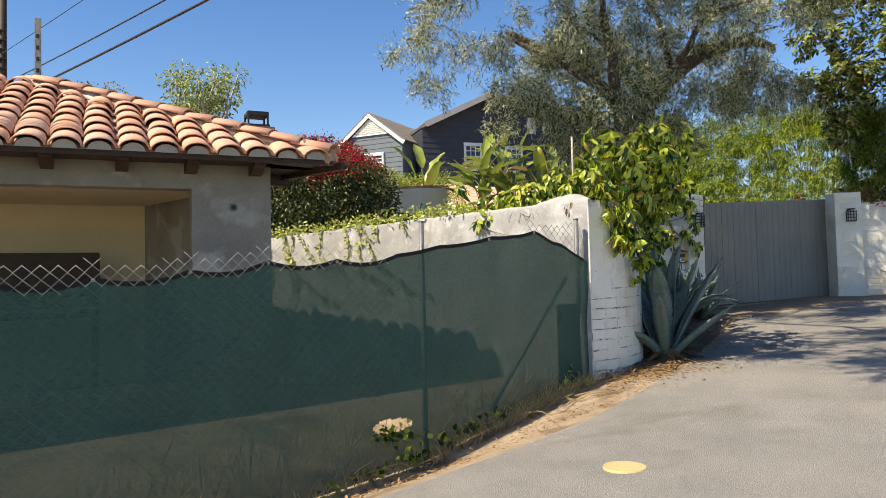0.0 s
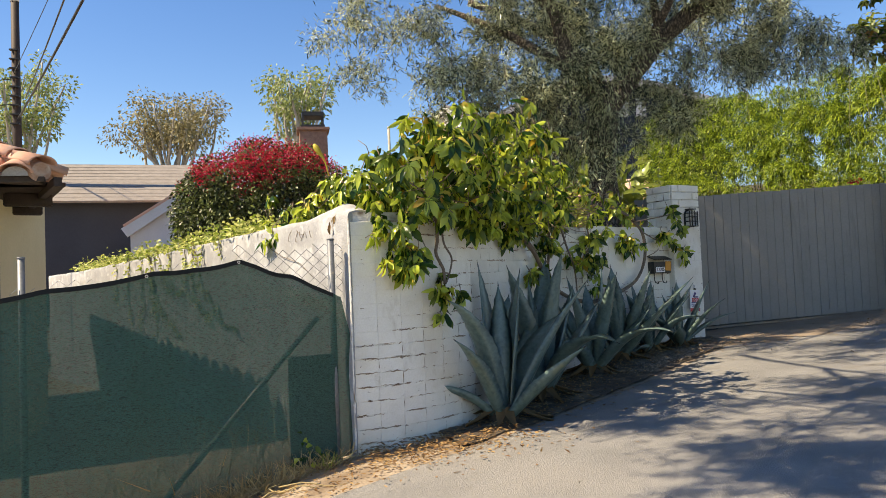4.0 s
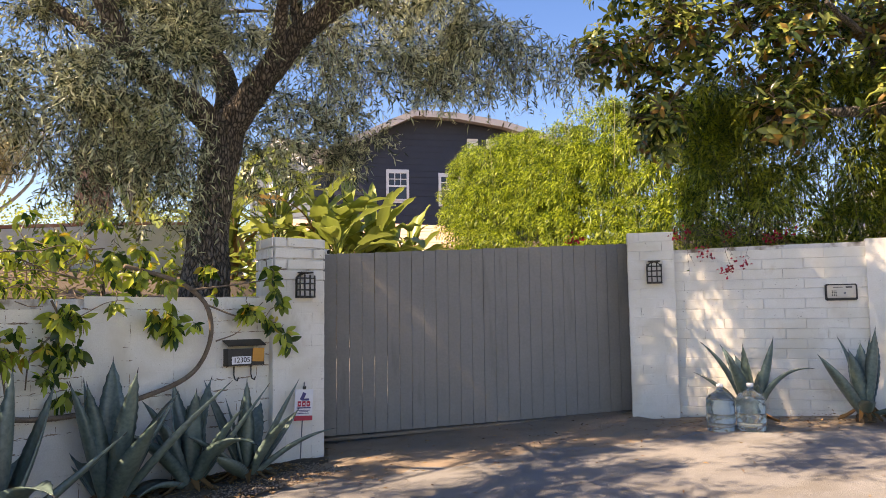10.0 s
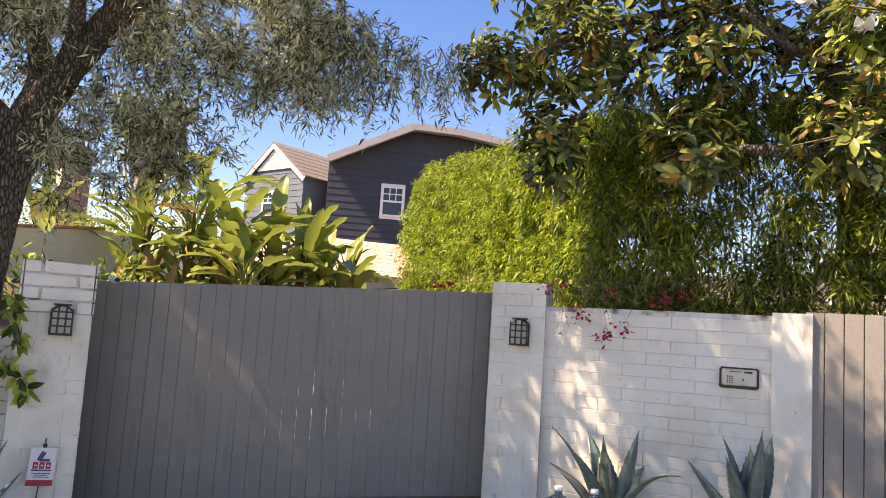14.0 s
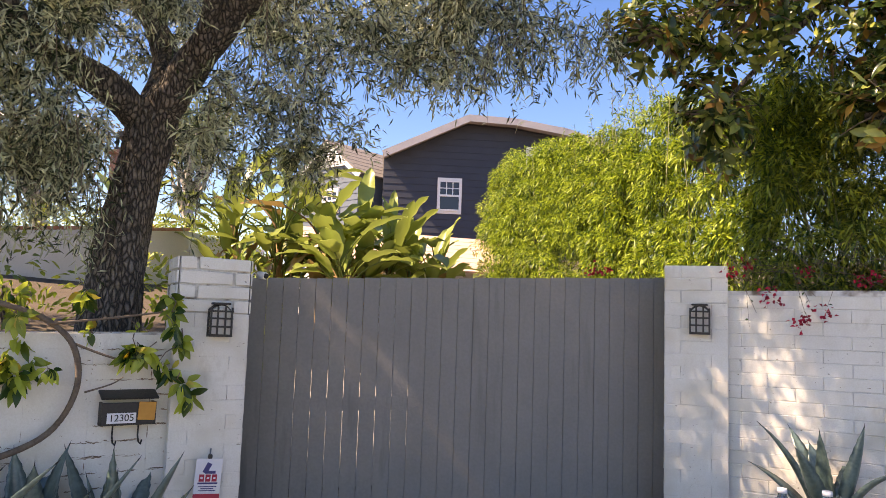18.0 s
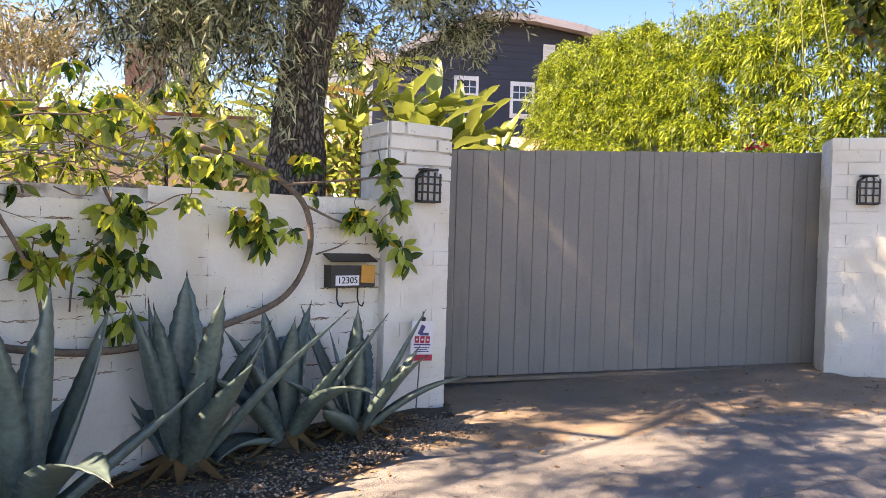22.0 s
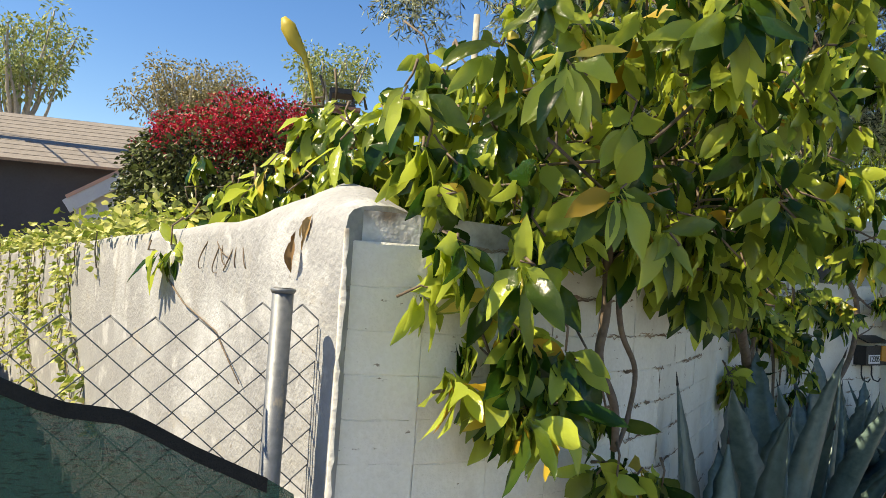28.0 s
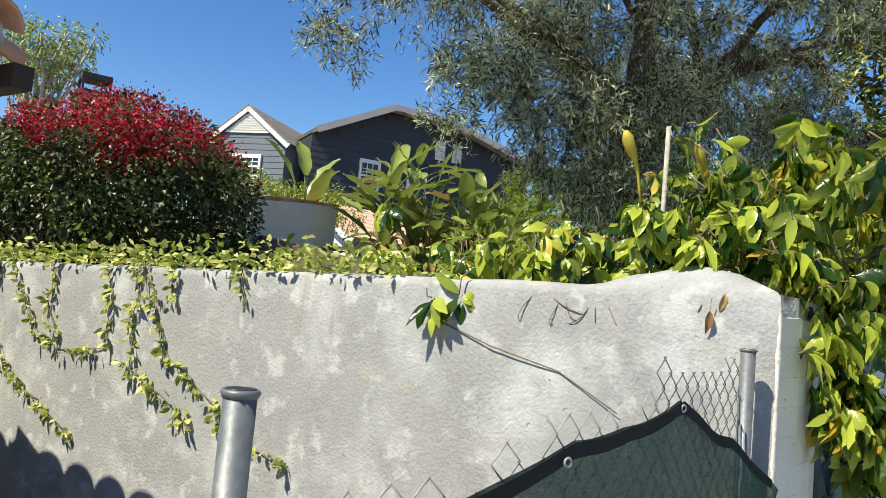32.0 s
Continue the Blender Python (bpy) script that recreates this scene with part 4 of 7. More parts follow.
def screen_top(s):
    z = float(np.interp(s, S_KEYS, SCREEN_TOP))
    grommets = [0.0, 0.69, 1.30, 2.35, 2.93, 3.5, 4.06, 4.65, 5.2, 5.8, 6.4, 7.0, 8.0, 9, 10, 11, 12]
    for a, b in zip(grommets, grommets[1:]):
        if a <= s <= b and s > 0.7:
            u = (s - a) / (b - a)
            z -= 0.05 * 4 * u * (1 - u) * min(1, (b - a) / 0.6)
    return z


def fence_foot(s):
    p = FENCE_A + FENCE_DIR * s
    return ground_z(p.x, p.y)


def fence():
    fe = tagged(new("chain_link_fence"), "galvanised chain-link fence along the verge", "fence")
    for s, h, lean, rad in ((0.0, 1.30, 0.0, 0.025), (2.05, 1.205, 0.045, 0.0215)):
        p = fence_point(s, 0)
        q = fence_point(s + 0.01, 0)
        post = part("post", tube_bm([(p.x, p.y + lean, fence_foot(s) - 0.3), (p.x, p.y + lean, h)], [rad, rad], 16), M_STEEL, fe)
        part("rim", tube_bm([(p.x, p.y + lean, h - 0.001), (p.x, p.y + lean, h + 0.006), (p.x, p.y + lean, h + 0.010)], [rad * 1.05, rad * 1.2, rad * 1.1], 16), M_STEEL, post)
        # the post is solid; a black disc paints the shade inside its open end
        part("hollow", tube_bm([(p.x, p.y + lean, h + 0.0085), (p.x, p.y + lean, h + 0.0112)], [rad * 0.92, rad * 0.92], 14), M_BLACK, post, "black disc painted for the shaded inside of the pipe")
    a, b = fence_point(0.12, 0.72), fence_point(1.25, -0.45)
    part("brace", tube_bm([(a.x, a.y + 0.07, a.z), (b.x, b.y + 0.07, b.z)], [0.021, 0.021], 10), M_STEEL, fe)
    pitch, rise, L = 0.046, 0.042, 9.5
    bm, low, far, near = bmesh.new(), bmesh.new(), bmesh.new(), bmesh.new()
    for k in range(int(L / pitch)):
        s0 = -0.16 + k * pitch
        zt = min(max(screen_top(s0) + (0.012 if 0.72 < s0 < 2.5 else 0.085), 1.24 - 0.05 * s0 if s0 < 0.72 else 0), 1.25)
        zb = fence_foot(s0) + 0.02
        i, pts = int((1.4 - zt) / (rise)), []
        z = 1.4 - i * rise
        while z > zb:
            s = s0 + (pitch * 0.53 if (i + k) % 2 else -pitch * 0.53)
            w = 0.012 * math.sin(s0 * 3.1 + z * 2)
            p = fence_point(s + 0.01 * noise.noise((s0 * 3, z * 4, 0)), z)
            pts.append((p.x + w * 0.3, p.y + 0.03 - 0.075 * min(1, max(0, (s0 - 2.05) / 0.5)) + (0.003 if (i + k) % 2 else -0.003) + w, p.z))
            z -= rise
            i += 1
        if len(pts) > 2:
            cut = next((j for j, q in enumerate(pts) if q[2] < screen_top(s0) - 0.01), len(pts)) if s0 > 0.72 else len(pts)
            if cut > 1:
                tube_bm(pts[:cut + 1], [0.0025 if s0 < 0.72 else 0.0021] * len(pts[:cut + 1]), 4, near if s0 < 0.72 else bm)
            if len(pts) - cut > 1:
                tube_bm(pts[cut:], [0.0018 if s0 < 2.1 else 0.0007] * (len(pts) - cut), 3, low if s0 < 2.1 else far)
    part("wire_mesh", bm, M_WIRE, fe, "galvanised diamond wire mesh")
    part("wire_mesh", low, M_STEEL, fe, "dull diamond wire mesh over the cloth")
    part("wire_mesh", near, M_STEEL, fe, "weathered grey diamond wire mesh by the end post")
    part("wire_mesh", far, M_STEEL, fe, "galvanised diamond wire mesh over the cloth")
    # curled wire ends along the end post
    bm = bmesh.new()
    for i in range(24):
        z = -0.2 + i * 0.062
        p = fence_point(-0.17, z)
        pts = [(p.x + 0.028 * math.cos(t), p.y + 0.02 + 0.01 * math.sin(t * 2), p.z + 0.034 * math.sin(t)) for t in [j * 0.8 for j in range(7)]]
        tube_bm(pts, [0.0022] * 7, 3, bm)
    part("wire_end_row", bm, M_STEEL, fe)


fence()


def screen():
    sc = tagged(new("privacy_screen"), "dark green woven privacy screen with a torn hole", "screen")
    nu, nv = 520, 110
    v, f = [], []
    for i in range(nu + 1):
        s = -0.06 + 10.54 * (i / nu) ** 1.15
        for j in range(nv + 1):
            k = j / nv
            edge = -0.29 * k if s < 0.06 else 0
            zt, zb = screen_top(s), fence_foot(s) + 0.0
            z = zt + (zb - zt) * k
            p = fence_point(s + edge * max(0, 1 - i / 6), z)
            flap = 0.05 * math.exp(-s / 0.4) * math.exp(-k * 6)
            b = 0.022 * noise.noise((s * 1.6, z * 1.6, 1)) + 0.008 * noise.noise((s * 5, z * 3, 7)) - 0.02 - flap * 1.6
            fold = 0.03 * math.exp(-((k - 0.06) / 0.05) ** 2) * math.exp(-((s - 0.25) / 0.3) ** 2)
            v.append((p.x, p.y + b - fold, p.z))
    for i in range(nu):
        s = -0.02 + 10.5 * ((i + 0.5) / nu) ** 1.15
        for j in range(nv):
            z = v[i * (nv + 1) + j][2] - 0.01
            torn = ((s - 2.46) / 0.19) ** 2 + ((z + 0.42) / 0.06) ** 2 + 0.5 * noise.noise((s * 9, z * 9, 0)) < 1
            if torn:
                continue
            f.append((i * (nv + 1) + j, (i + 1) * (nv + 1) + j, (i + 1) * (nv + 1) + j + 1, i * (nv + 1) + j + 1))
    raw_mesh("cloth", v, f, M_SCREEN, sc, smooth=True)
    # darker rectangle by the corner, built as another sheet of the cloth
    pv, pf = [], []
    for i in range(9):
        s = 0.02 + 0.34 * i / 8
        for j in range(7):
            z = 0.45 + (fence_foot(s) - 0.45) * j / 6
            p = fence_point(s, z)
            pv.append((p.x, p.y - 0.012, p.z))
    for i in range(8):
        for j in range(6):
            pf.append((i * 7 + j, (i + 1) * 7 + j, (i + 1) * 7 + j + 1, i * 7 + j + 1))
    raw_mesh("patch", pv, pf, M_SCREEN, sc)
    # hem
    bm = bmesh.new()
    pts = []
    for i in range(200):
        s = 10.4 * (i / 199)
        p = fence_point(s, screen_top(s) - 0.016)
        pts.append((p.x, p.y - 0.026 - 0.05 * 1.6 * math.exp(-s / 0.4), p.z))
    for a, b in zip(pts, pts[1:]):
        q = [bm.verts.new((a[0], a[1] - 0.004, a[2] + 0.018)), bm.verts.new((b[0], b[1] - 0.004, b[2] + 0.018)), bm.verts.new((b[0], b[1] - 0.006, b[2] - 0.013)), bm.verts.new((a[0], a[1] - 0.006, a[2] - 0.013))]
        bm.faces.new(q)
    part("hem", bm, M_HEM, sc, "black bound hem")
    for s in (0.69, 1.30, 2.93, 3.5, 4.06, 4.65, 5.2):
        p = fence_point(s, screen_top(s) - 0.02)
        ring = [(p.x + 0.0085 * math.cos(t * math.pi / 6), p.y - 0.047, p.z + 0.0085 * math.sin(t * math.pi / 6)) for t in range(13)]
        part("grommet", tube_bm(ring, [0.0028] * 13, 6), M_WIRE, sc, "metal grommet ring")


screen()


# ---- neighbour's house ----
def neighbour():
    ho = tagged(new("tiled_house"), "low plastered house with a terracotta tile roof and open porch", "house")
    y0 = -2.45
    # front wall round the porch opening
    part("wall", box_bm(0.77, 0.22, 3.3, pose(-8.54, y0 + 0.11, 0.35)), M_PLASTER, ho)
    part("wall", box_bm(6.4, 0.22, 0.33, pose(-12.12, y0 + 0.11, 1.84)), M_PLASTER, ho)
    part("wall", box_bm(6.4, 0.22, 1.1, pose(-12.12, y0 + 0.11, -0.75)), M_PLASTER, ho)
    part("wall", box_bm(0.22, 5.4, 3.3, pose(-9.30, y0 + 2.66, 0.35, 0, 0, 21.8)), M_PLASTER, ho)
    part("porch_wall", box_bm(7.0, 0.15, 3.3, pose(-12.0, y0 + 2.3, 0.35)), M_CREAM, ho)
    part("porch_wall", box_bm(0.12, 2.1, 3.3, pose(-8.45, y0 + 1.27, 0.35)), M_CREAM, ho)
    part("porch_wall", box_bm(0.15, 2.2, 3.3, pose(-15.2, y0 + 1.2, 0.35)), M_CREAM, ho)
    part("porch_ceiling", box_bm(6.8, 2.2, 0.06, pose(-11.9, y0 + 1.27, 1.75)), M_CREAM, ho)
    part("porch_floor", box_bm(6.8, 2.2, 0.1, pose(-11.9, y0 + 1.27, -0.9)), M_CONCRETE, ho)
    vent = part("vent", tube_bm([(-8.53, y0 - 0.002, 1.5), (-8.53, y0 - 0.015, 1.5)], [0.045, 0.04], 18), M_STEEL, ho, "round metal vent")
    for r in (0.012, 0.026):
        part("ring", tube_bm([(-8.53, y0 - 0.014, 1.5), (-8.53, y0 - 0.019, 1.5)], [r, r], 14), M_BLACK, vent)
    # eaves
    part("fascia", box_bm(8.0, 0.05, 0.04, pose(-11.6, -2.85, 1.92)), M_WOOD, ho)
    part("fascia", box_bm(0.06, 6.4, 0.07, pose(-8.74, 0.1, 1.90, 0, 0, 22.8)), M_WOOD, ho)
    part("soffit", box_bm(7.8, 0.5, 0.03, pose(-11.6, -2.62, 1.935)), M_WOOD, ho)
    part("soffit", box_bm(0.7, 5.9, 0.03, pose(-8.98, 0.2, 1.935, 0, 0, 21.8)), M_WOOD, ho)
    for i in range(9):
        x = -8.32 - i * 0.62
        bm = bmesh.new()
        prof = [(-2.45, 1.82), (-2.45, 1.915), (-2.80, 1.915), (-2.80, 1.88), (-2.70, 1.865), (-2.62, 1.82)]
        a = [bm.verts.new((x - 0.055, y, z)) for y, z in prof]
        b = [bm.verts.new((x + 0.055, y, z)) for y, z in prof]
        for k in range(6):
            bm.faces.new((a[k], a[(k + 1) % 6], b[(k + 1) % 6], b[k]))
        bm.faces.new(a[::-1])
        bm.faces.new(b)
        bmesh.ops.recalc_face_normals(bm, faces=bm.faces)
        part("rafter_tail", bm, M_WOOD, ho)
    for i in range(6):
        part("rafter_tail", box_bm(0.4, 0.1, 0.12, pose(-8.02 - 0.32 * i, -1.9 + i * 0.8, 1.86, 0, 0, 21.8), 0.01), M_WOOD, ho)
    # roof decks: front hip and side hip
    T = 0.43
    P0 = (-7.63, -2.86, 1.96)
    apex = (-10.6, 0.11, 1.96 + T * 2.97)
    for nm, tri_pts in (("roof_deck", [P0, (-15.6, -2.86, 1.96), (-15.6, 0.11, apex[2]), apex]), ("roof_deck", [P0, apex, (-11.6, 2.6, apex[2]), (-9.98, 3.3, 1.96)])):
        bm = bmesh.new()
        f = bm.faces.new([bm.verts.new(q) for q in tri_pts])
        r = bmesh.ops.extrude_face_region(bm, geom=[f])
        bmesh.ops.translate(bm, vec=(0, 0, -0.04), verts=[g for g in r["geom"] if isinstance(g, bmesh.types.BMVert)])
        bmesh.ops.recalc_face_normals(bm, faces=bm.faces)
        part(nm, bm, M_TILEPAN, ho)
    return ho


neighbour_house = neighbour()
bench = tagged(new("porch_bench"), "dark wooden bench against the porch wall", "bench")
part("seat", box_bm(1.7, 0.5, 0.08, pose(-10.6, -1.0, 0.45), 0.01), M_WOOD, bench)
part("backrest", box_bm(1.7, 0.06, 0.62, pose(-10.6, -0.72, 0.82), 0.01), M_WOOD, bench)
for sx in (-1, 1):
    for sy in (-1, 1):
        part("leg", box_bm(0.07, 0.07, 1.27, pose(-10.6 + sx * 0.8, -1.0 + sy * 0.2, -0.215), 0.005), M_WOOD, bench)


# ---- foliage builders ----
def strands(r, S, D0, length, m, sag, leaf_l, leaf_w, mat, parent, name="foliage", twig=None, spread=0.7, fold=0.25):
    """Drooping twigs from S along D0, each with m leaves."""
    n = len(S)
    D0 = D0 / np.linalg.norm(D0, axis=1, keepdims=True)
    u = (np.arange(m) + 0.5) / m
    Ls = length * r.uniform(0.6, 1.25, n)
    s = Ls[:, None] * u[None]
    P = S[:, None] + D0[:, None] * s[..., None]
    P[..., 2] -= sag * s ** 2
    T = D0[:, None] + np.zeros((n, m, 3))
    T[..., 2] = T[..., 2] - 2 * sag * s
    T /= np.linalg.norm(T, axis=2, keepdims=True)
    side = r.normal(size=(n, m, 3))
    D = T * 0.8 + side * spread
    P, D = P.reshape(-1, 3), D.reshape(-1, 3)
    k = len(P)
    leaf_mesh(name, P, D, rand_dirs(r, k, 0.8), leaf_l * r.uniform(0.7, 1.25, k), leaf_w * r.uniform(0.8, 1.2, k), mat, parent, fold)
    if twig:
        tw = r.choice(n, min(n, twig), replace=False)
        bm = bmesh.new()
        for i in tw:
            pts = [S[i] + D0[i] * q - np.array([0, 0, sag * q * q]) for q in np.linspace(0, Ls[i], 5)]
            tube_bm(pts, [0.005, 0.004, 0.003, 0.002, 0.0015], 3, bm)
        part("twig_tangle", bm, M_STEM, parent)


def in_blobs(r, blobs, skin=0.35):
    """Random points inside ellipsoids (centre, radii, count), and the ways outwards."""
    P, N = [], []
    for c, rad, n in blobs:
        d = rand_dirs(r, n)
        d /= np.linalg.norm(d, axis=1, keepdims=True)
        k = (skin + (1 - skin) * r.random((n, 1)) ** 0.5)
        P.append(np.array(c) + d * np.array(rad) * k)
        N.append(d)
    return np.concatenate(P), np.concatenate(N)


def limb(pts, r0, r1, parent, mat=None, name="limb", sides=12, wob=0.03):
    """A tapering branch through the points, smoothed and a little crooked."""
    pts = [Vector(p) for p in pts]
    out = []
    for i in range(len(pts) - 1):
        p0, p1, p2, p3 = pts[max(i - 1, 0)], pts[i], pts[i + 1], pts[min(i + 2, len(pts) - 1)]
        for k in range(6):
            t = k / 6
            q = 0.5 * ((2 * p1) + (p2 - p0) * t + (2 * p0 - 5 * p1 + 4 * p2 - p3) * t * t + (3 * p1 - p0 - 3 * p2 + p3) * t ** 3)
            out.append(q + Vector((noise.noise(q * 3), noise.noise(q * 3 + Vector((5, 0, 0))), 0)) * wob)
    out.append(pts[-1])
    n = len(out)
    rad = [(r0 + (r1 - r0) * i / (n - 1)) * (1 + 0.12 * noise.noise(out[i] * 4)) for i in range(n)]
    return part(name, tube_bm(out, rad, sides), mat or M_BARK, parent)


# ---- olive tree ----
olive = tagged(new("olive_tree"), "old olive tree with a rough dark trunk and drooping silver-green leaves", "tree")


def olive_trunk():
    bm = bmesh.new()
    keys = [((-1.14, 0.72, 0.6), 0.28), ((-1.13, 0.70, 1.3), 0.265), ((-1.12, 0.68, 1.75), 0.235), ((-1.09, 0.70, 2.25), 0.205), ((-1.05, 0.78, 2.8), 0.19), ((-1.0, 0.85, 3.2), 0.215), ((-0.95, 0.85, 3.5), 0.20)]
    nz, na = 60, 40
    rows = []
    zs = [k[0][2] for k in keys]
    for i in range(nz + 1):
        z = zs[0] + (zs[-1] - zs[0]) * i / nz
        x = np.interp(z, zs, [k[0][0] for k in keys])
        y = np.interp(z, zs, [k[0][1] for k in keys])
        rr = np.interp(z, zs, [k[1] for k in keys])
        row = []
        for j in range(na):
            a = 2 * math.pi * j / na
            q = Vector((math.cos(a), math.sin(a), z))
            rad = rr * (1 + 0.10 * math.sin(3 * a + z * 2.2) + 0.10 * noise.noise(Vector((q.x * 1.2, q.y * 1.2, z * 1.5))) + 0.07 * noise.noise(Vector((q.x * 5, q.y * 5, z * 2.4))) + 0.04 * noise.noise(Vector((q.x * 13, q.y * 13, z * 7))))
            row.append(bm.verts.new((x + rad * q.x, y + rad * q.y, z)))
        rows.append(row)
    for a, b in zip(rows, rows[1:]):
        for j in range(na):
            bm.faces.new((a[j], a[(j + 1) % na], b[(j + 1) % na], b[j])).smooth = True
    bm.faces.new(rows[-1])
    part("trunk", bm, M_BARK, olive)


olive_trunk()
limb([(-0.97, 0.86, 3.3), (-0.6, 0.62, 3.85), (-0.2, 0.4, 4.35), (0.35, 0.15, 4.75), (1.3, 0.0, 5.05), (2.0, 0.1, 5.0)], 0.17, 0.075, olive)
limb([(-1.0, 0.85, 3.3), (-1.3, 0.5, 3.55), (-1.75, 0.1, 3.75), (-2.1, -0.3, 4.35), (-2.5, -0.6, 4.9)], 0.16, 0.06, olive)
limb([(-0.97, 0.86, 3.35), (-1.0, 1.3, 4.2), (-1.6, 2.0, 5.0), (-2.6, 2.3, 5.5)], 0.15, 0.05, olive)
limb([(-1.75, 0.1, 3.75), (-2.6, 0.7, 4.5), (-3.4, 1.2, 5.0)], 0.08, 0.025, olive)
limb([(-0.6, 0.62, 3.85), (-0.4, 0.0, 4.5), (-0.5, -0.8, 5.0), (-0.2, -1.5, 5.1)], 0.08, 0.025, olive)
for a, b in (((0.35, 0.15, 4.75), (1.0, -0.9, 5.0)), ((1.3, 0.0, 5.05), (1.9, 0.7, 4.9)), ((-2.1, -0.3, 4.35), (-3.1, -0.4, 4.8)), ((-1.6, 2.0, 5.0), (-0.4, 2.4, 5.4))):
    mid = [(p + q) / 2 + 0.1 for p, q in zip(a, b)]
    limb([a, mid, b], 0.045, 0.012, olive, sides=7)
ro = np.random.default_rng(11)
OLIVE_BLOBS = [((-1.9, 0.0, 3.6), (1.0, 0.7, 0.75), 200), ((-2.7, 0.9, 4.6), (1.2, 1.0, 0.8), 330), ((-3.9, 1.5, 4.9), (0.9, 0.8, 0.7), 110), ((-1.0, 1.1, 4.8), (1.4, 0.9, 0.8), 380), ((-0.4, -0.9, 5.0), (1.0, 0.7, 0.6), 180),
               ((0.9, 0.0, 4.95), (1.3, 1.0, 0.55), 220), ((1.75, 0.2, 4.45), (0.75, 0.7, 0.6), 240), ((-0.6, -0.2, 3.2), (0.8, 0.4, 0.5), 70), ((-1.0, 2.0, 5.3), (1.8, 1.2, 0.8), 300), ((-2.0, -0.7, 5.2), (1.3, 0.9, 0.6), 240), ((0.3, -1.5, 5.0), (1.3, 0.8, 0.5), 140), ((0.6, 1.6, 5.2), (1.3, 0.9, 0.6), 150), ((-1.6, 0.9, 3.0), (0.7, 0.6, 0.5), 110)]
OLIVE_BLOBS += [((-1.3, -0.2, 4.2), (0.9, 0.4, 0.5), 130), ((-0.1, 0.2, 5.1), (1.0, 0.6, 0.45), 150), ((-2.4, -0.3, 4.6), (0.9, 0.5, 0.5), 130)]
OLIVE_BLOBS += [((-3.5, 0.7, 3.75), (0.75, 0.6, 0.65), 170), ((-2.6, 0.6, 3.5), (0.75, 0.5, 0.65), 190), ((-1.9, 0.4, 3.2), (0.6, 0.4, 0.6), 150), ((-0.5, 1.3, 3.4), (0.6, 0.4, 0.6), 150), ((0.3, 1.2, 3.5), (0.5, 0.5, 0.5), 130), ((0.9, 0.2, 3.9), (0.5, 0.5, 0.45), 90), ((0.0, 0.8, 3.9), (0.6, 0.5, 0.6), 120), ((1.3, 0.9, 4.3), (0.7, 0.5, 0.5), 110), ((-4.6, 1.7, 4.9), (0.6, 0.6, 0.8), 110), ((-4.4, 1.9, 3.9), (0.35, 0.35, 0.5), 40), ((-5.0, 0.4, 5.3), (0.8, 0.6, 0.5), 90)]
# next two rows lie out of view, added to dapple the wall and drive
OLIVE_BLOBS += [((0.7, -1.0, 6.2), (1.1, 0.8, 0.6), 130), ((1.6, -1.9, 6.4), (1.0, 0.8, 0.5), 120), ((2.6, -1.2, 6.3), (0.9, 0.9, 0.5), 100)]
OLIVE_BLOBS += [((-2.6, -0.6, 6.5), (1.8, 1.3, 0.7), 300), ((-0.4, -1.4, 6.6), (1.8, 1.4, 0.7), 330), ((1.5, -0.8, 6.4), (1.3, 1.3, 0.6), 220), ((-1.0, 1.2, 6.8), (2.0, 1.2, 0.7), 220), ((-3.8, -1.2, 6.2), (1.0, 0.9, 0.5), 100), ((0.4, -2.6, 6.3), (1.2, 0.8, 0.5), 120)]
# limbs up to these added blobs
limb([(-0.5, -0.8, 5.0), (-0.4, -1.3, 5.9), (0.4, -1.9, 6.4)], 0.05, 0.015, olive, sides=8)
limb([(-2.5, -0.6, 4.9), (-2.7, -0.8, 5.8), (-3.3, -1.0, 6.3)], 0.05, 0.015, olive, sides=8)
limb([(-0.2, 0.4, 4.35), (-0.4, 0.6, 5.6), (-0.9, 0.9, 6.7)], 0.07, 0.02, olive, sides=8)
limb([(1.3, 0.0, 5.05), (1.5, -0.5, 5.9), (1.7, -0.8, 6.4), (2.5, -1.3, 6.4)], 0.04, 0.012, olive, sides=8)
# unseen canopy, added only to shade the drive, gate and right wall
OLIVE_SHADE = [((x + ro.normal() * 0.25, y + ro.normal() * 0.25, 7.0 + 0.25 * ro.normal() - 0.12 * abs(x + 2.5)), (0.75, 0.7, 0.4), 105) for x in (-5.6, -4.6, -3.6, -2.6, -1.6, -0.6, 0.4, 1.4) for y in (-5.6, -4.7, -3.7, -2.7, -1.7, -0.7, 0.3) if ro.random() < 0.86]
OLIVE_SHADE += [(c, (0.75, 0.7, 0.4), 105) for c in ((-0.2, -0.5, 6.9), (0.3, -1.0, 6.9), (-3.1, 0.4, 6.9), (-2.2, 0.5, 6.9))]
OLIVE_SHADE += [((x + ro.normal() * 0.25, y + ro.normal() * 0.2, 6.8 + 0.2 * ro.normal()), (0.75, 0.6, 0.35), 105) for x in (-8.4, -7.5, -6.6) for y in (-6.3, -5.4, -4.6)]
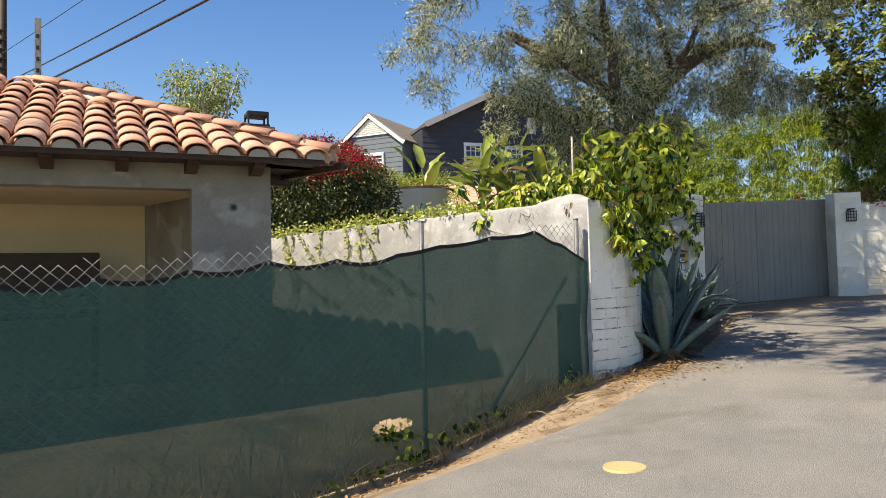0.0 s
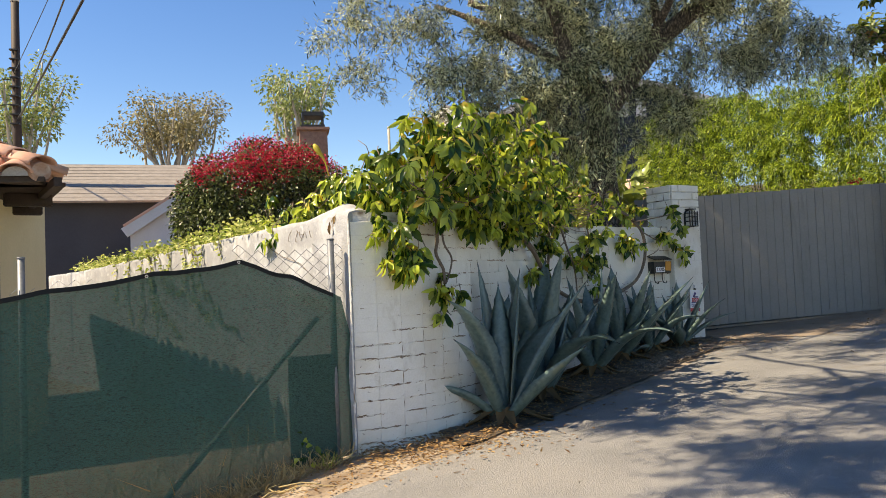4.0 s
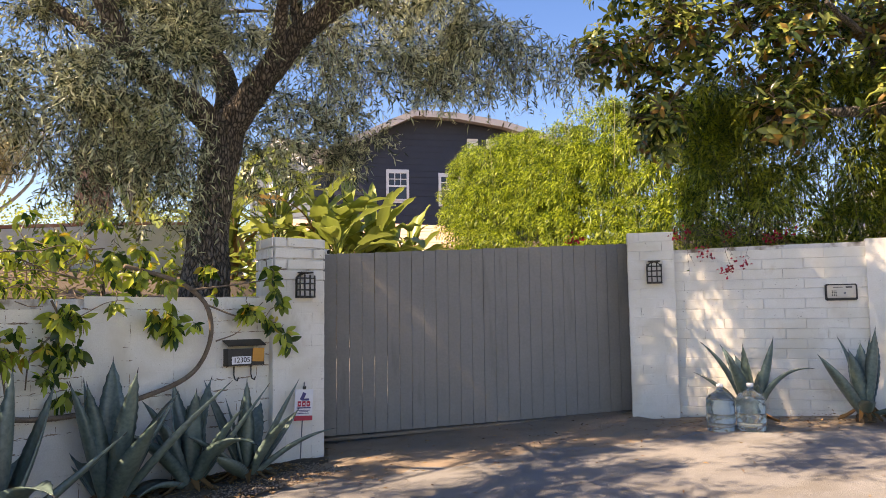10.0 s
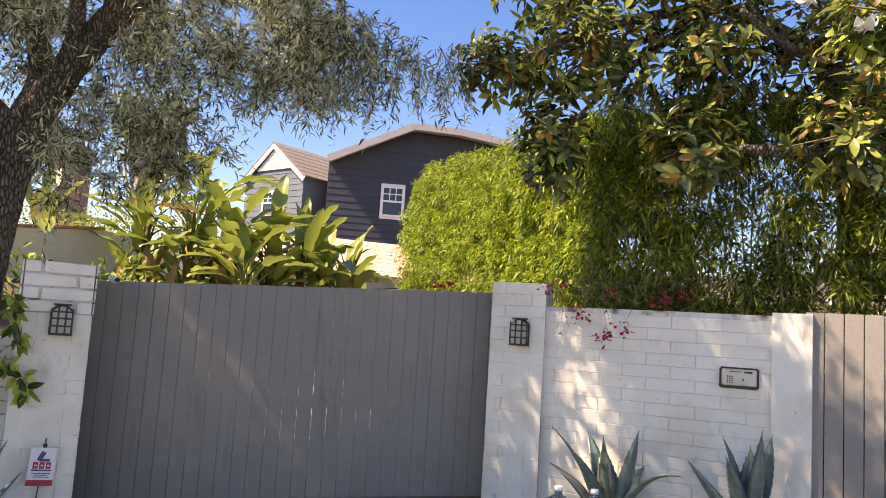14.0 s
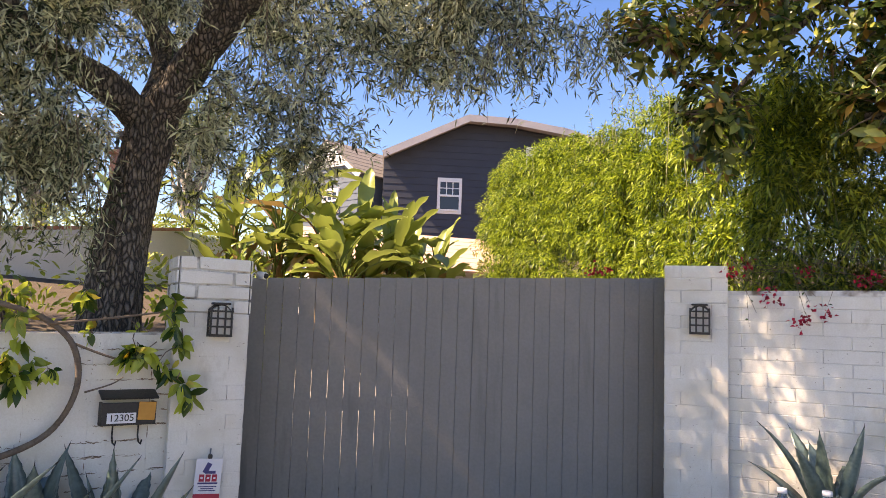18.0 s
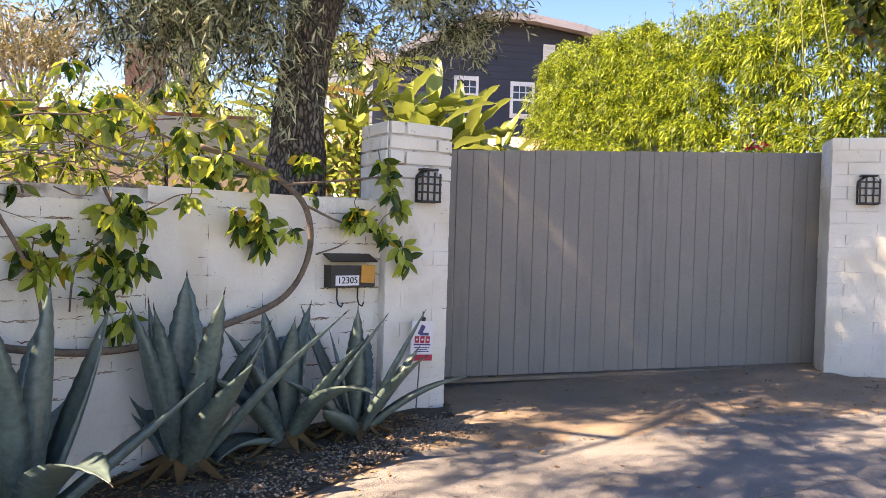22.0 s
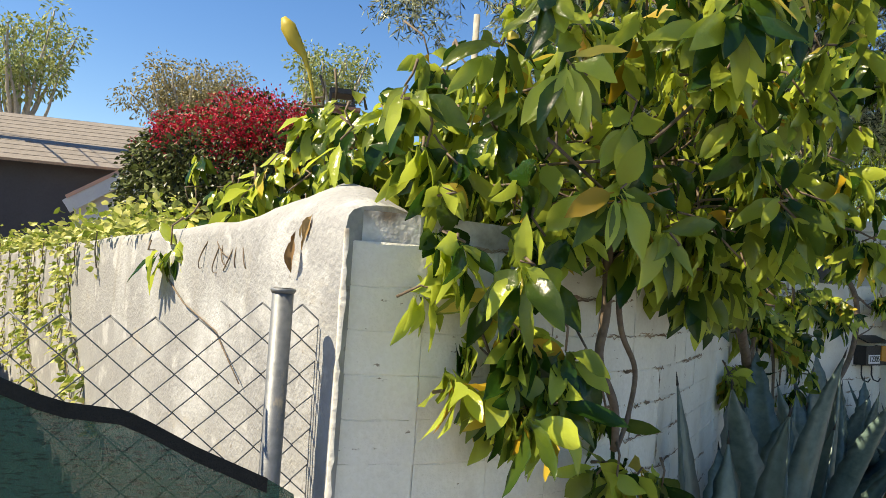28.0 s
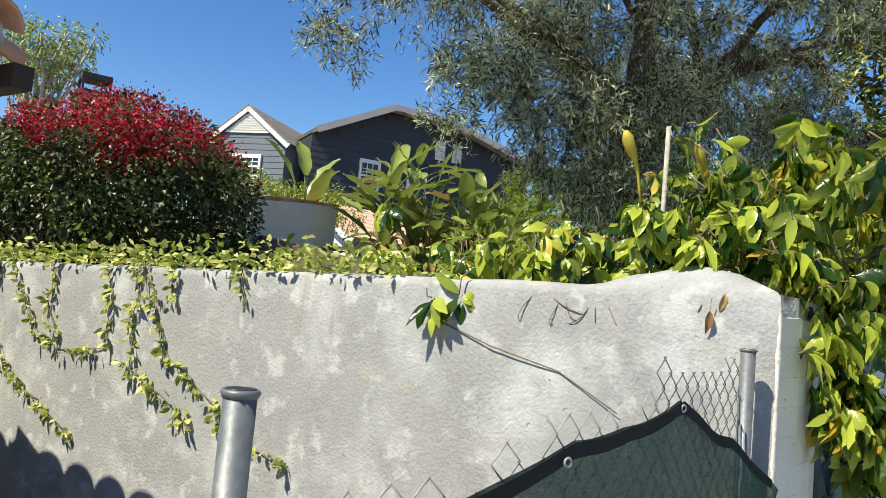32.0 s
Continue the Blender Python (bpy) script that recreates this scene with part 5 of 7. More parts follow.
# limbs that carry the added canopy
for a, b, c in (((-3.3, -1.0, 6.3), (-4.6, -1.6, 6.7), (-6.2, -2.2, 6.7)), ((-3.3, -1.0, 6.3), (-3.6, -2.4, 6.6), (-3.8, -3.6, 6.7)), ((0.4, -1.9, 6.4), (-0.4, -2.8, 6.7), (-1.0, -3.6, 6.8)), ((-4.6, -1.6, 6.7), (-5.6, -1.0, 6.8), (-6.8, -0.8, 6.6)), ((-3.8, -3.6, 6.7), (-3.5, -4.6, 6.8), (-3.0, -5.6, 6.7)), ((-1.0, -3.6, 6.8), (-0.8, -4.6, 6.8), (-1.2, -5.5, 6.7)), ((-6.2, -2.2, 6.7), (-6.2, -3.6, 6.7), (-5.8, -5.2, 6.6)), ((-6.2, -3.6, 6.7), (-7.0, -4.8, 6.8), (-8.3, -5.6, 6.7))):
    limb([a, b, c], 0.04, 0.012, olive, sides=7)


def clear_of_trunk(P):
    """True for places that leave the front of the trunk bare below the fork."""
    side = (P[:, 0] + 1.06) * 0.986 + (P[:, 1] - 0.75) * 0.169
    return ~((side > -0.16) & (side < 0.42) & (P[:, 1] < 0.95) & (P[:, 2] < 4.0))


def sprays(blobs, name, twig, m, length, leaf_l, leaf_w, per, every, up, sag):
    """Small sprays of narrow leaves in loose clusters through the crown."""
    sub = []
    for cc, rad, n in blobs:
        for _ in range(max(3, int(n * 0.74) // every)):
            d = rand_dirs(ro, 1)[0]
            d = d / np.linalg.norm(d) * ro.random() ** 0.4
            q = ro.uniform(0.08, 0.23)
            sub.append((np.array(cc) + d * np.array(rad), (q, q, q * 0.9), per))
    S, N = in_blobs(ro, sub, 0.15)
    keep = clear_of_trunk(S)
    S, N = S[keep], N[keep]
    D0 = N * 0.7 + ro.normal(size=S.shape) * 0.9 + np.array([0, 0, up])
    strands(ro, S, D0, length, m, sag, leaf_l, leaf_w, M_OLIVE, olive, name, twig=twig, spread=0.95)


sprays(OLIVE_BLOBS, "crown", 900, 13, 0.28, 0.094, 0.0165, 27, 12, -0.1, 0.5)
sprays(OLIVE_SHADE, "crown", 200, 10, 0.34, 0.085, 0.03, 27, 9, -0.1, 0.4)
hang, _ = in_blobs(ro, [((1.6, 0.2, 4.2), (0.9, 0.6, 0.3), 36), ((2.0, 0.0, 4.25), (0.8, 0.5, 0.35), 85), ((2.8, 0.2, 4.4), (0.4, 0.4, 0.3), 26), ((0.3, 0.1, 4.1), (0.7, 0.5, 0.35), 60), ((-0.7, -0.3, 3.6), (1.3, 0.4, 0.4), 60), ((-2.2, -0.2, 3.7), (1.0, 0.5, 0.4), 40), ((-3.9, 1.4, 4.7), (0.6, 0.5, 0.4), 30), ((-1.3, 0.15, 3.1), (0.9, 0.25, 0.4), 60), ((-1.2, 0.2, 2.6), (0.8, 0.25, 0.3), 36), ((-1.7, 0.0, 3.0), (0.9, 0.3, 0.5), 110), ((-0.9, -0.1, 2.75), (0.6, 0.25, 0.4), 50), ((-2.1, 0.1, 2.9), (0.7, 0.35, 0.5), 80)], 0.1)
hang = hang[clear_of_trunk(hang)]
strands(ro, hang, ro.normal(size=hang.shape) * 0.4 + np.array([0, 0, -1.0]), 0.5, 18, 0.1, 0.092, 0.0160, M_OLIVE, olive, "hanging_foliage", twig=260, spread=0.9)

# ---- bamboo hedge ----
bam = tagged(new("bamboo_hedge"), "dense yellow-green bamboo hedge behind the gate", "hedge")
rb = np.random.default_rng(12)
BPATH = [((5.2, 0.5), 4.3), ((5.2, 1.4), 4.7), ((5.2, 2.6), 4.9), ((5.1, 4.2), 5.0), ((4.95, 6.2), 5.2), ((4.7, 8.4), 5.4), ((4.75, 10.2), 5.65)]
def tufts(r, places, mat, parent, per=120, leaf_l=0.105, leaf_w=0.027):
    """Lumpy tufts of bamboo leaves: each a small dome of blades that spread outwards and tip over."""
    C = np.array([p[0] for p in places])
    R = np.array([p[1] for p in places])
    n = len(C)
    d = rand_dirs(r, n * per, 0.35)
    d /= np.linalg.norm(d, axis=1, keepdims=True)
    rad = np.repeat(R, per) * (0.35 + 0.65 * r.random(n * per) ** 0.5)
    P = np.repeat(C, per, axis=0) + d * rad[:, None] * np.array([1, 1, 0.75])
    D = d + r.normal(size=P.shape) * 0.55 + np.array([0, 0, -0.25])
    leaf_mesh("foliage", P, D, rand_dirs(r, len(P), 1.6), leaf_l * r.uniform(0.6, 1.3, len(P)), leaf_w * r.uniform(0.7, 1.3, len(P)), mat, parent, 0.2, 0.35)


places = []
for i in range(len(BPATH) - 1):
    (ax, ay), at = BPATH[i]
    (bx, by), bt = BPATH[i + 1]
    length = math.hypot(bx - ax, by - ay)
    for k in range(int(140 * length / 1.6)):
        u, h = rb.random(), rb.random() ** 0.75
        top = at + (bt - at) * u + 0.22 * noise.noise((ay + (by - ay) * u * 1.3, 3, 0)) - 0.1
        z = 1.3 + (top - 1.45) * h
        belly = 0.42 * math.sin(math.pi * min(1, 0.25 + 0.75 * h)) ** 0.6
        side = -1 if rb.random() < 0.72 else rb.uniform(-0.8, 1)
        places.append(((ax + (bx - ax) * u + side * belly + rb.normal() * 0.08, ay + (by - ay) * u + rb.normal() * 0.12, z), 0.10 + 0.2 * rb.random() ** 1.5))
for k in range(70):
    places.append(((5.0 + rb.uniform(-0.45, 0.5), 0.35 + rb.normal() * 0.12, 1.5 + 2.7 * rb.random()), rb.uniform(0.12, 0.25)))
tufts(rb, places, M_BAMBOO, bam, 200, 0.088, 0.020)
# core in the duller leaf, so the hedge's inner shade is coloured in
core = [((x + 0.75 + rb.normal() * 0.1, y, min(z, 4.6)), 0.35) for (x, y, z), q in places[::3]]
tufts(rb, core, M_BAMBOOSHADE, bam, 70)
bm = bmesh.new()
for c, q in places[::3]:
    c = Vector(c)
    tube_bm([c + Vector((0.25, 0, -0.35)), c + Vector((0.08, 0, -0.05)), c], [0.006, 0.004, 0.002], 3, bm)
part("twig_tangle", bm, M_BAMBOOSTEM, bam)
for i in range(60):
    u = rb.random() * (len(BPATH) - 1.001)
    k = int(u)
    (ax, ay), at = BPATH[k]
    (bx, by), bt = BPATH[k + 1]
    x, y, t = ax + (bx - ax) * (u - k) + rb.normal() * 0.2, ay + (by - ay) * (u - k) + rb.normal() * 0.2, at + (bt - at) * (u - k)
    lx, ly = rb.normal() * 0.2, rb.normal() * 0.2
    part("culm", tube_bm([(x, y, 0.6), (x + lx * 0.4, y + ly * 0.4, t * 0.6), (x + lx, y + ly, t - 0.3)], [0.014, 0.011, 0.004], 6), M_BAMBOOSTEM, bam)
S = np.stack([rb.uniform(4.6, 5.4, 60), rb.uniform(2.5, 10, 60), rb.uniform(4.1, 4.9, 60)], axis=1)
strands(rb, S, rb.normal(size=S.shape) * 0.3 + np.array([0, 0, 1.0]), 0.6, 26, 0.3, 0.09, 0.013, M_BAMBOO, bam, "plume_mass", twig=60, spread=0.9)

# darker bamboo close behind the right wall, its shade put into the leaf colour
dark = tagged(new("bamboo_clump"), "leafy green bamboo close behind the white wall", "hedge")
places = []
for k in range(620):
    u = rb.random()
    places.append(((4.7 + 3.2 * u + rb.normal() * 0.2, 0.15 - 2.1 * u + rb.normal() * 0.22, 1.65 + 2.5 * rb.random() ** 1.2), rb.uniform(0.12, 0.26)))
tufts(rb, places, M_BAMBOOSHADE, dark, 110, 0.098, 0.0195)
for i in range(18):
    u = rb.random()
    x, y = 4.4 + 3.3 * u, 0.25 - 2.1 * u + rb.normal() * 0.12
    part("culm", tube_bm([(x, y, 0.9), (x + rb.normal() * 0.06, y, 2.2), (x + rb.normal() * 0.2, y + 0.1 + rb.normal() * 0.1, 3.3)], [0.012, 0.010, 0.004], 6), M_BAMBOOSTEM, dark)


# ---- rosettes of broad leaves ----
def broad_leaves(P, D, U, L, W, mat, parent, name, cup=0.22, curl=0.35):
    """Broad leaves with a midrib fold and a curved blade, built together as one part."""
    n = len(P)
    D = D / np.linalg.norm(D, axis=1, keepdims=True)
    S = np.cross(D, U)
    S /= np.linalg.norm(S, axis=1, keepdims=True) + 1e-9
    U = np.cross(S, D)
    t = np.array([0.0, 0.10, 0.22, 0.40, 0.58, 0.76, 0.90, 1.0])
    wp = np.array([0.04, 0.09, 0.58, 0.94, 1.0, 0.76, 0.38, 0.02])
    L, W = L[:, None], W[:, None]
    ph = (P @ np.array([371.0, 517.0, 293.0]))[:, None]
    rows = []
    for ti, wi in zip(t, wp):
        c = P + D * L * ti - U * L * curl * ti ** 2 * 0.6
        e = S * W * 0.5 * wi
        up = U * W * wi
        rows += [c + e + up * (cup + 0.14 * np.sin(ph + ti * 9)), c + S * W * 0.05 * np.sin(ph * 1.3 + ti * 4), c - e + up * (cup + 0.14 * np.sin(ph * 1.7 + ti * 8))]
    V = np.stack(rows, axis=1)
    k = V.shape[1]
    quads = []
    for i in range(7):
        a = i * 3
        quads += [a, a + 1, a + 4, a + 3, a + 1, a + 2, a + 5, a + 4]
    F = (np.array(quads)[None] + (np.arange(n) * k)[:, None]).ravel()
    me = bpy.data.meshes.new(name)
    V = V.reshape(-1, 3)
    me.vertices.add(len(V))
    me.vertices.foreach_set("co", V.astype(np.float32).ravel())
    me.loops.add(len(F))
    me.loops.foreach_set("vertex_index", F.astype(np.int32))
    me.polygons.add(len(F) // 4)
    me.polygons.foreach_set("loop_start", np.arange(0, len(F), 4, dtype=np.int32))
    me.polygons.foreach_set("use_smooth", np.ones(len(F) // 4, dtype=bool))
    me.materials.append(mat)
    me.update(calc_edges=True)
    ob = new(name, me)
    ob.parent = parent
    return ob


def rosettes(r, C, A, count, L, W, tilt, droop, mat, parent, name, cup=0.22, curl=0.35):
    """count leaves round each shoot tip C with axis A; tilt: how far they open; droop: how they hang."""
    n = len(C)
    A = A / np.linalg.norm(A, axis=1, keepdims=True)
    ref = np.where(np.abs(A[:, 2:3]) > 0.9, np.array([[1.0, 0, 0]]), np.array([[0, 0, 1.0]]))
    X = np.cross(A, ref)
    X /= np.linalg.norm(X, axis=1, keepdims=True)
    Y = np.cross(A, X)
    ang = (np.arange(count) * 2.4)[None] + r.uniform(0, 6, (n, 1)) + r.normal(size=(n, count)) * 0.2
    open_ = tilt + r.normal(size=(n, count)) * 0.22
    R = X[:, None] * np.cos(ang)[..., None] + Y[:, None] * np.sin(ang)[..., None]
    D = A[:, None] * np.cos(open_)[..., None] + R * np.sin(open_)[..., None]
    D[..., 2] -= droop * r.uniform(0.4, 1.3, (n, count))
    U = A[:, None] * 1.0 - R * 0.3 + np.array([0, 0, 0.35])
    P = C[:, None] - A[:, None] * (r.random((n, count)) * L * 0.5)[..., None] + R * 0.008
    P, D, U = (q.reshape(-1, 3) for q in (P, D, U))
    k = len(P)
    return broad_leaves(P, D, U, L * r.uniform(0.5, 1.25, k), W * r.uniform(0.6, 1.25, k), mat, parent, name, cup, curl)


# ---- magnolia ----
mag = tagged(new("magnolia_tree"), "large-leaved magnolia reaching over the white wall", "tree")
rm = np.random.default_rng(13)
limb([(7.6, 0.3, 1.2), (7.5, 0.2, 2.6), (7.1, -0.2, 3.8), (6.4, -0.6, 4.6), (5.4, -0.4, 5.1)], 0.22, 0.06, mag)
limb([(7.1, -0.2, 3.8), (6.2, -1.0, 3.55), (5.4, -1.1, 3.5), (4.7, -0.8, 3.45)], 0.10, 0.03, mag, sides=9)
limb([(6.4, -0.6, 4.6), (5.6, -1.2, 4.4), (4.9, -1.5, 4.5)], 0.06, 0.02, mag, sides=8)
limb([(5.4, -0.4, 5.1), (4.4, 0.1, 4.9), (3.6, 0.3, 4.5), (3.1, 0.5, 4.35)], 0.06, 0.015, mag, sides=8)
limb([(5.4, -0.4, 5.1), (4.6, 0.0, 4.4), (4.0, 0.2, 3.7)], 0.05, 0.012, mag, sides=8)
MAG = [((3.45, 0.35, 4.45), (0.55, 0.5, 0.45), 60), ((4.0, 0.2, 3.7), (0.4, 0.45, 0.55), 52), ((4.3, 0.0, 4.7), (0.7, 0.7, 0.7), 100), ((5.2, -0.6, 4.5), (0.8, 0.7, 0.7), 110), ((5.0, -0.7, 5.4), (1.1, 0.9, 0.6), 120), ((6.3, -1.0, 4.4), (0.8, 0.8, 0.9), 110)]
# blobs from 6 m up are unseen, added to shade the wall and bamboo
MAG += [((4.85, -0.9, 3.5), (0.55, 0.45, 0.4), 50), ((6.0, -1.6, 3.6), (0.7, 0.5, 0.5), 60), ((4.1, 0.5, 5.6), (0.9, 0.9, 0.6), 90), ((5.75, -2.2, 4.3), (0.6, 0.5, 0.6), 50), ((7.2, -2.0, 4.6), (0.9, 0.9, 1.0), 90), ((5.0, -0.6, 6.3), (1.2, 1.1, 0.4), 70), ((3.9, 0.4, 6.6), (1.0, 0.9, 0.4), 50), ((4.7, 1.2, 6.6), (1.0, 0.9, 0.4), 50), ((5.6, 0.5, 6.8), (1.0, 0.9, 0.4), 50), ((6.6, -1.4, 6.0), (1.1, 1.1, 0.5), 80)]
C, N = in_blobs(rm, MAG, 0.2)
rosettes(rm, C, N * 0.6 + np.array([0, 0, 0.4]), 8, 0.165, 0.062, 1.15, 0.25, M_MAGNOLIA, mag, "foliage", 0.18, 0.25)
sel = rm.random(len(C)) < 0.3
rosettes(rm, C[sel] - np.array([0, 0, 0.05]), N[sel] + np.array([0, 0, 0.2]), 3, 0.15, 0.06, 1.3, 0.6, M_RUST, mag, "rusty_foliage", 0.15, 0.2)
# sunlit cluster: its light is put in with the brighter vine leaf colour
C2, N2 = in_blobs(rm, [((5.65, -2.15, 4.15), (0.35, 0.3, 0.35), 26), ((6.2, -2.0, 4.6), (0.4, 0.3, 0.35), 20)], 0.2)
rosettes(rm, C2, N2 * 0.5 + np.array([0, 0, 0.3]), 8, 0.15, 0.058, 1.15, 0.6, M_VINE, mag, "foliage", 0.2, 0.4)
bm = bmesh.new()
for i in range(0, len(C), 2):
    q = C[i] - N[i] * np.array([0.4, 0.4, 0.3])
    tube_bm([q, (q + C[i]) / 2 + rm.normal(size=3) * 0.02, C[i]], [0.011, 0.008, 0.005], 4, bm)
part("twig_tangle", bm, M_STEM, mag)
for fx, fy, fz in ((4.95, -2.2, 4.28), (5.35, -2.3, 4.1)):
    fl = []
    for k in range(9):
        an, tilt_ = k * 2.4, radians(35 + 6 * k)
        fl.append((math.cos(an) * math.sin(tilt_), math.sin(an) * math.sin(tilt_), math.cos(tilt_)))
    fl = np.array(fl)
    broad_leaves(np.tile(np.array([[fx, fy, fz]]), (9, 1)), fl, np.array([[0.0, 0, 1.0]]) - fl * 0.4, np.full(9, 0.11), np.full(9, 0.075), M_TRIM, mag, "flower", -0.3, -0.4)["label"] = "large open white flower"
for i in (5, 70, 130, 200, 240):
    p = C[i]
    part("bud", tube_bm([p, p + np.array([0, 0, 0.03]), p + np.array([0, 0, 0.07]), p + np.array([0, 0, 0.105])], [0.006, 0.016, 0.014, 0.002], 8), M_BUD, mag, "pale green flower bud")


# ---- vine on the left wall ----
def left_at(s):
    """A point on the front of the left wall, s from 0 at the corner to 1 at the pillar, and the way out from it."""
    q = s * (len(LEFT) - 1)
    # even steps along the wall
    seg = [(Vector(LEFT[i + 1]) - Vector(LEFT[i])).length for i in range(len(LEFT) - 1)]
    want, i = s * sum(seg), 0
    while i < len(seg) - 1 and want > seg[i]:
        want -= seg[i]
        i += 1
    a, b = Vector(LEFT[i]), Vector(LEFT[i + 1])
    d = (b - a).normalized()
    p = a + d * want
    return p, Vector((d.y, -d.x))


vine = tagged(new("wall_vine"), "vigorous vine with big glossy leaves spilling over the wall", "vine")
rv_ = np.random.default_rng(14)
C, A = [], []


def add_shoots(n, s0, s1, o0, o1, z0, z1):
    for _ in range(n):
        s = rv_.uniform(s0, s1)
        p, o = left_at(max(0, min(1, s)))
        d = Vector(LEFT[1]) - Vector(LEFT[0])
        if s < 0:
            p = p + d.normalized() * s * 6.4
        k = rv_.uniform(o0, o1)
        z = min(rv_.uniform(z0, z1), float(np.interp(s, [0, 0.05, 0.1, 0.2, 0.4, 0.6, 1], [1.85, 2.08, 2.32, 2.5, 2.45, 2.35, 2.15])) - 0.35 * rv_.random() ** 2)
        C.append((p.x + o.x * k, p.y + o.y * k, z))
        A.append((o.x * 0.8 + rv_.normal() * 0.5, o.y * 0.8 + rv_.normal() * 0.5, 0.25 + rv_.normal() * 0.5))


add_shoots(90, 0.03, 0.30, -0.40, 0.36, 1.40, 2.30)
add_shoots(75, 0.09, 0.36, -0.55, 0.20, 1.75, 2.5)
add_shoots(26, 0.02, 0.10, -0.3, 0.15, 1.5, 2.1)
add_shoots(85, 0.08, 0.34, 0.28, 0.62, 1.55, 2.45)
add_shoots(18, 0.5, 0.8, -0.6, 0.0, 1.8, 2.3)
add_shoots(24, 0.34, 0.6, -0.5, 0.10, 1.7, 2.3)
add_shoots(34, 0.05, 0.32, 0.05, 0.40, 1.42, 1.9)
add_shoots(56, 0.28, 0.55, -0.35, 0.36, 1.45, 2.2)
add_shoots(36, 0.52, 0.80, -0.35, 0.28, 1.45, 2.0)
add_shoots(14, 0.78, 0.99, -0.2, 0.12, 1.5, 1.85)
# sprays that hang before the wall
for x, y, z, n in ((-3.21, -2.31, 0.94, 4), (-3.02, -2.07, 1.27, 5), (-2.88, -1.90, 1.34, 6), (-2.45, -1.44, 1.16, 7), (-2.21, -1.23, 1.05, 4), (-2.12, -1.15, 1.38, 9), (-1.47, -0.68, 1.34, 6), (-0.75, -0.29, 1.45, 4), (-3.29, -2.40, 1.47, 8),
                   (-2.04, -1.09, 0.80, 2), (-3.38, -2.51, 1.46, 6), (-2.96, -2.0, 1.52, 7), (-4.82, -3.865, 1.06, 11), (-4.83, -3.865, 1.22, 5), (-4.45, -3.69, 0.88, 8), (-4.97, -3.88, 1.40, 4), (-4.76, -3.83, 1.42, 8), (-4.76, -3.83, 1.2, 5), (-4.19, -3.49, 1.44, 8),
                   (-3.63, -2.84, 1.38, 9), (-3.1, -2.18, 1.0, 4), (-2.06, -1.12, 1.1, 5), (-1.28, -0.56, 1.34, 4), (-4.35, -3.61, 1.5, 8), (-4.0, -3.31, 1.42, 6)):
    for _ in range(n):
        C.append((x + rv_.normal() * 0.06, y + rv_.normal() * 0.05 - 0.03, z + rv_.normal() * 0.055))
        A.append((rv_.normal() * 0.5 + 0.3, rv_.normal() * 0.4 - 0.6, rv_.normal() * 0.4))
# shoots by the left pillar
for x, y, z in ((-0.52, -0.22, 1.72), (-0.50, -0.28, 1.62), (-0.44, -0.26, 1.52), (-0.58, -0.26, 1.36), (-0.50, -0.24, 1.30), (-0.66, -0.30, 1.42), (-0.42, -0.28, 1.22), (-0.36, -0.24, 1.12), (-0.55, -0.2, 1.8)):
    C.append((x, y, z))
    A.append((rv_.normal() * 0.4, -0.8, 0.1 + rv_.normal() * 0.3))
n_wall = len(C)
# along the top of the stucco wall
sd = (Vector((-10.1, 6.08)) - Vector((-5.2, -3.83))).normalized()
so = Vector((sd.y, -sd.x))
for _ in range(70):
    s = abs(rv_.normal()) * 0.9 + 0.15
    k = rv_.uniform(0.1, 0.9)
    C.append((-5.2 + sd.x * s + so.x * k, -3.83 + sd.y * s + so.y * k, 1.58 + rv_.uniform(0, 0.36) * max(0.2, 1 - s / 2.2)))
    A.append((-so.x * 0.5 + rv_.normal() * 0.4, -so.y * 0.5 + rv_.normal() * 0.4, 0.6))
for s, k, z in ((1.32, 0.02, 1.52), (1.26, -0.04, 1.42), (1.38, -0.06, 1.40), (1.85, 0.2, 1.62), (1.85, 0.2, 1.85), (1.95, 0.25, 1.55)):
    C.append((-5.2 + sd.x * s + so.x * k, -3.83 + sd.y * s + so.y * k, z))
    A.append((-so.x * 0.7, -so.y * 0.7, 0.3))
for x, y, z in ((-5.31, -3.25, 1.88), (-5.29, -3.23, 1.86), (-5.32, -3.27, 1.80), (-5.25, -3.2, 1.9), (-4.6, -3.0, 2.05), (-4.2, -2.7, 2.1)):
    C.append((x, y, z))
    A.append((0.1, 0, 1.0))
C, A = np.array(C), np.array(A)
rosettes(rv_, C, A, 10, 0.132, 0.052, 1.1, 1.3, M_VINE, vine, "foliage", 0.20, 0.4)
sel = rv_.random(len(C)) < 0.34
rosettes(rv_, C[sel], A[sel], 2, 0.12, 0.05, 1.3, 0.9, M_YLEAF, vine, "yellow_foliage", 0.2, 0.5)
bm = bmesh.new()
for i in range(len(C)):
    q = C[i] + np.array([rv_.normal() * 0.03 - A[i][0] * 0.05, rv_.normal() * 0.03 - A[i][1] * 0.05, rv_.uniform(-0.04, 0.12)])
    tube_bm([q, (q + C[i]) / 2 + rv_.normal(size=3) * 0.02, C[i]], [0.0045, 0.0035, 0.003], 4, bm)
part("twig_tangle", bm, M_STEM, vine)


def vine_stem(pts, r0, r1, out=0.06):
    """A woody stem over the wall, through (s, z) pairs."""
    P = []
    for s, z in pts:
        p, o = left_at(s)
        P.append((p.x + o.x * out, p.y + o.y * out, z))
    limb(P, r0, r1, vine, M_STEM, "stem", 8, 0.012)


def s_of(x):
    """How far along the left wall its front reaches the given x."""
    return min((abs(left_at(i / 400)[0].x - x), i / 400) for i in range(401))[1]


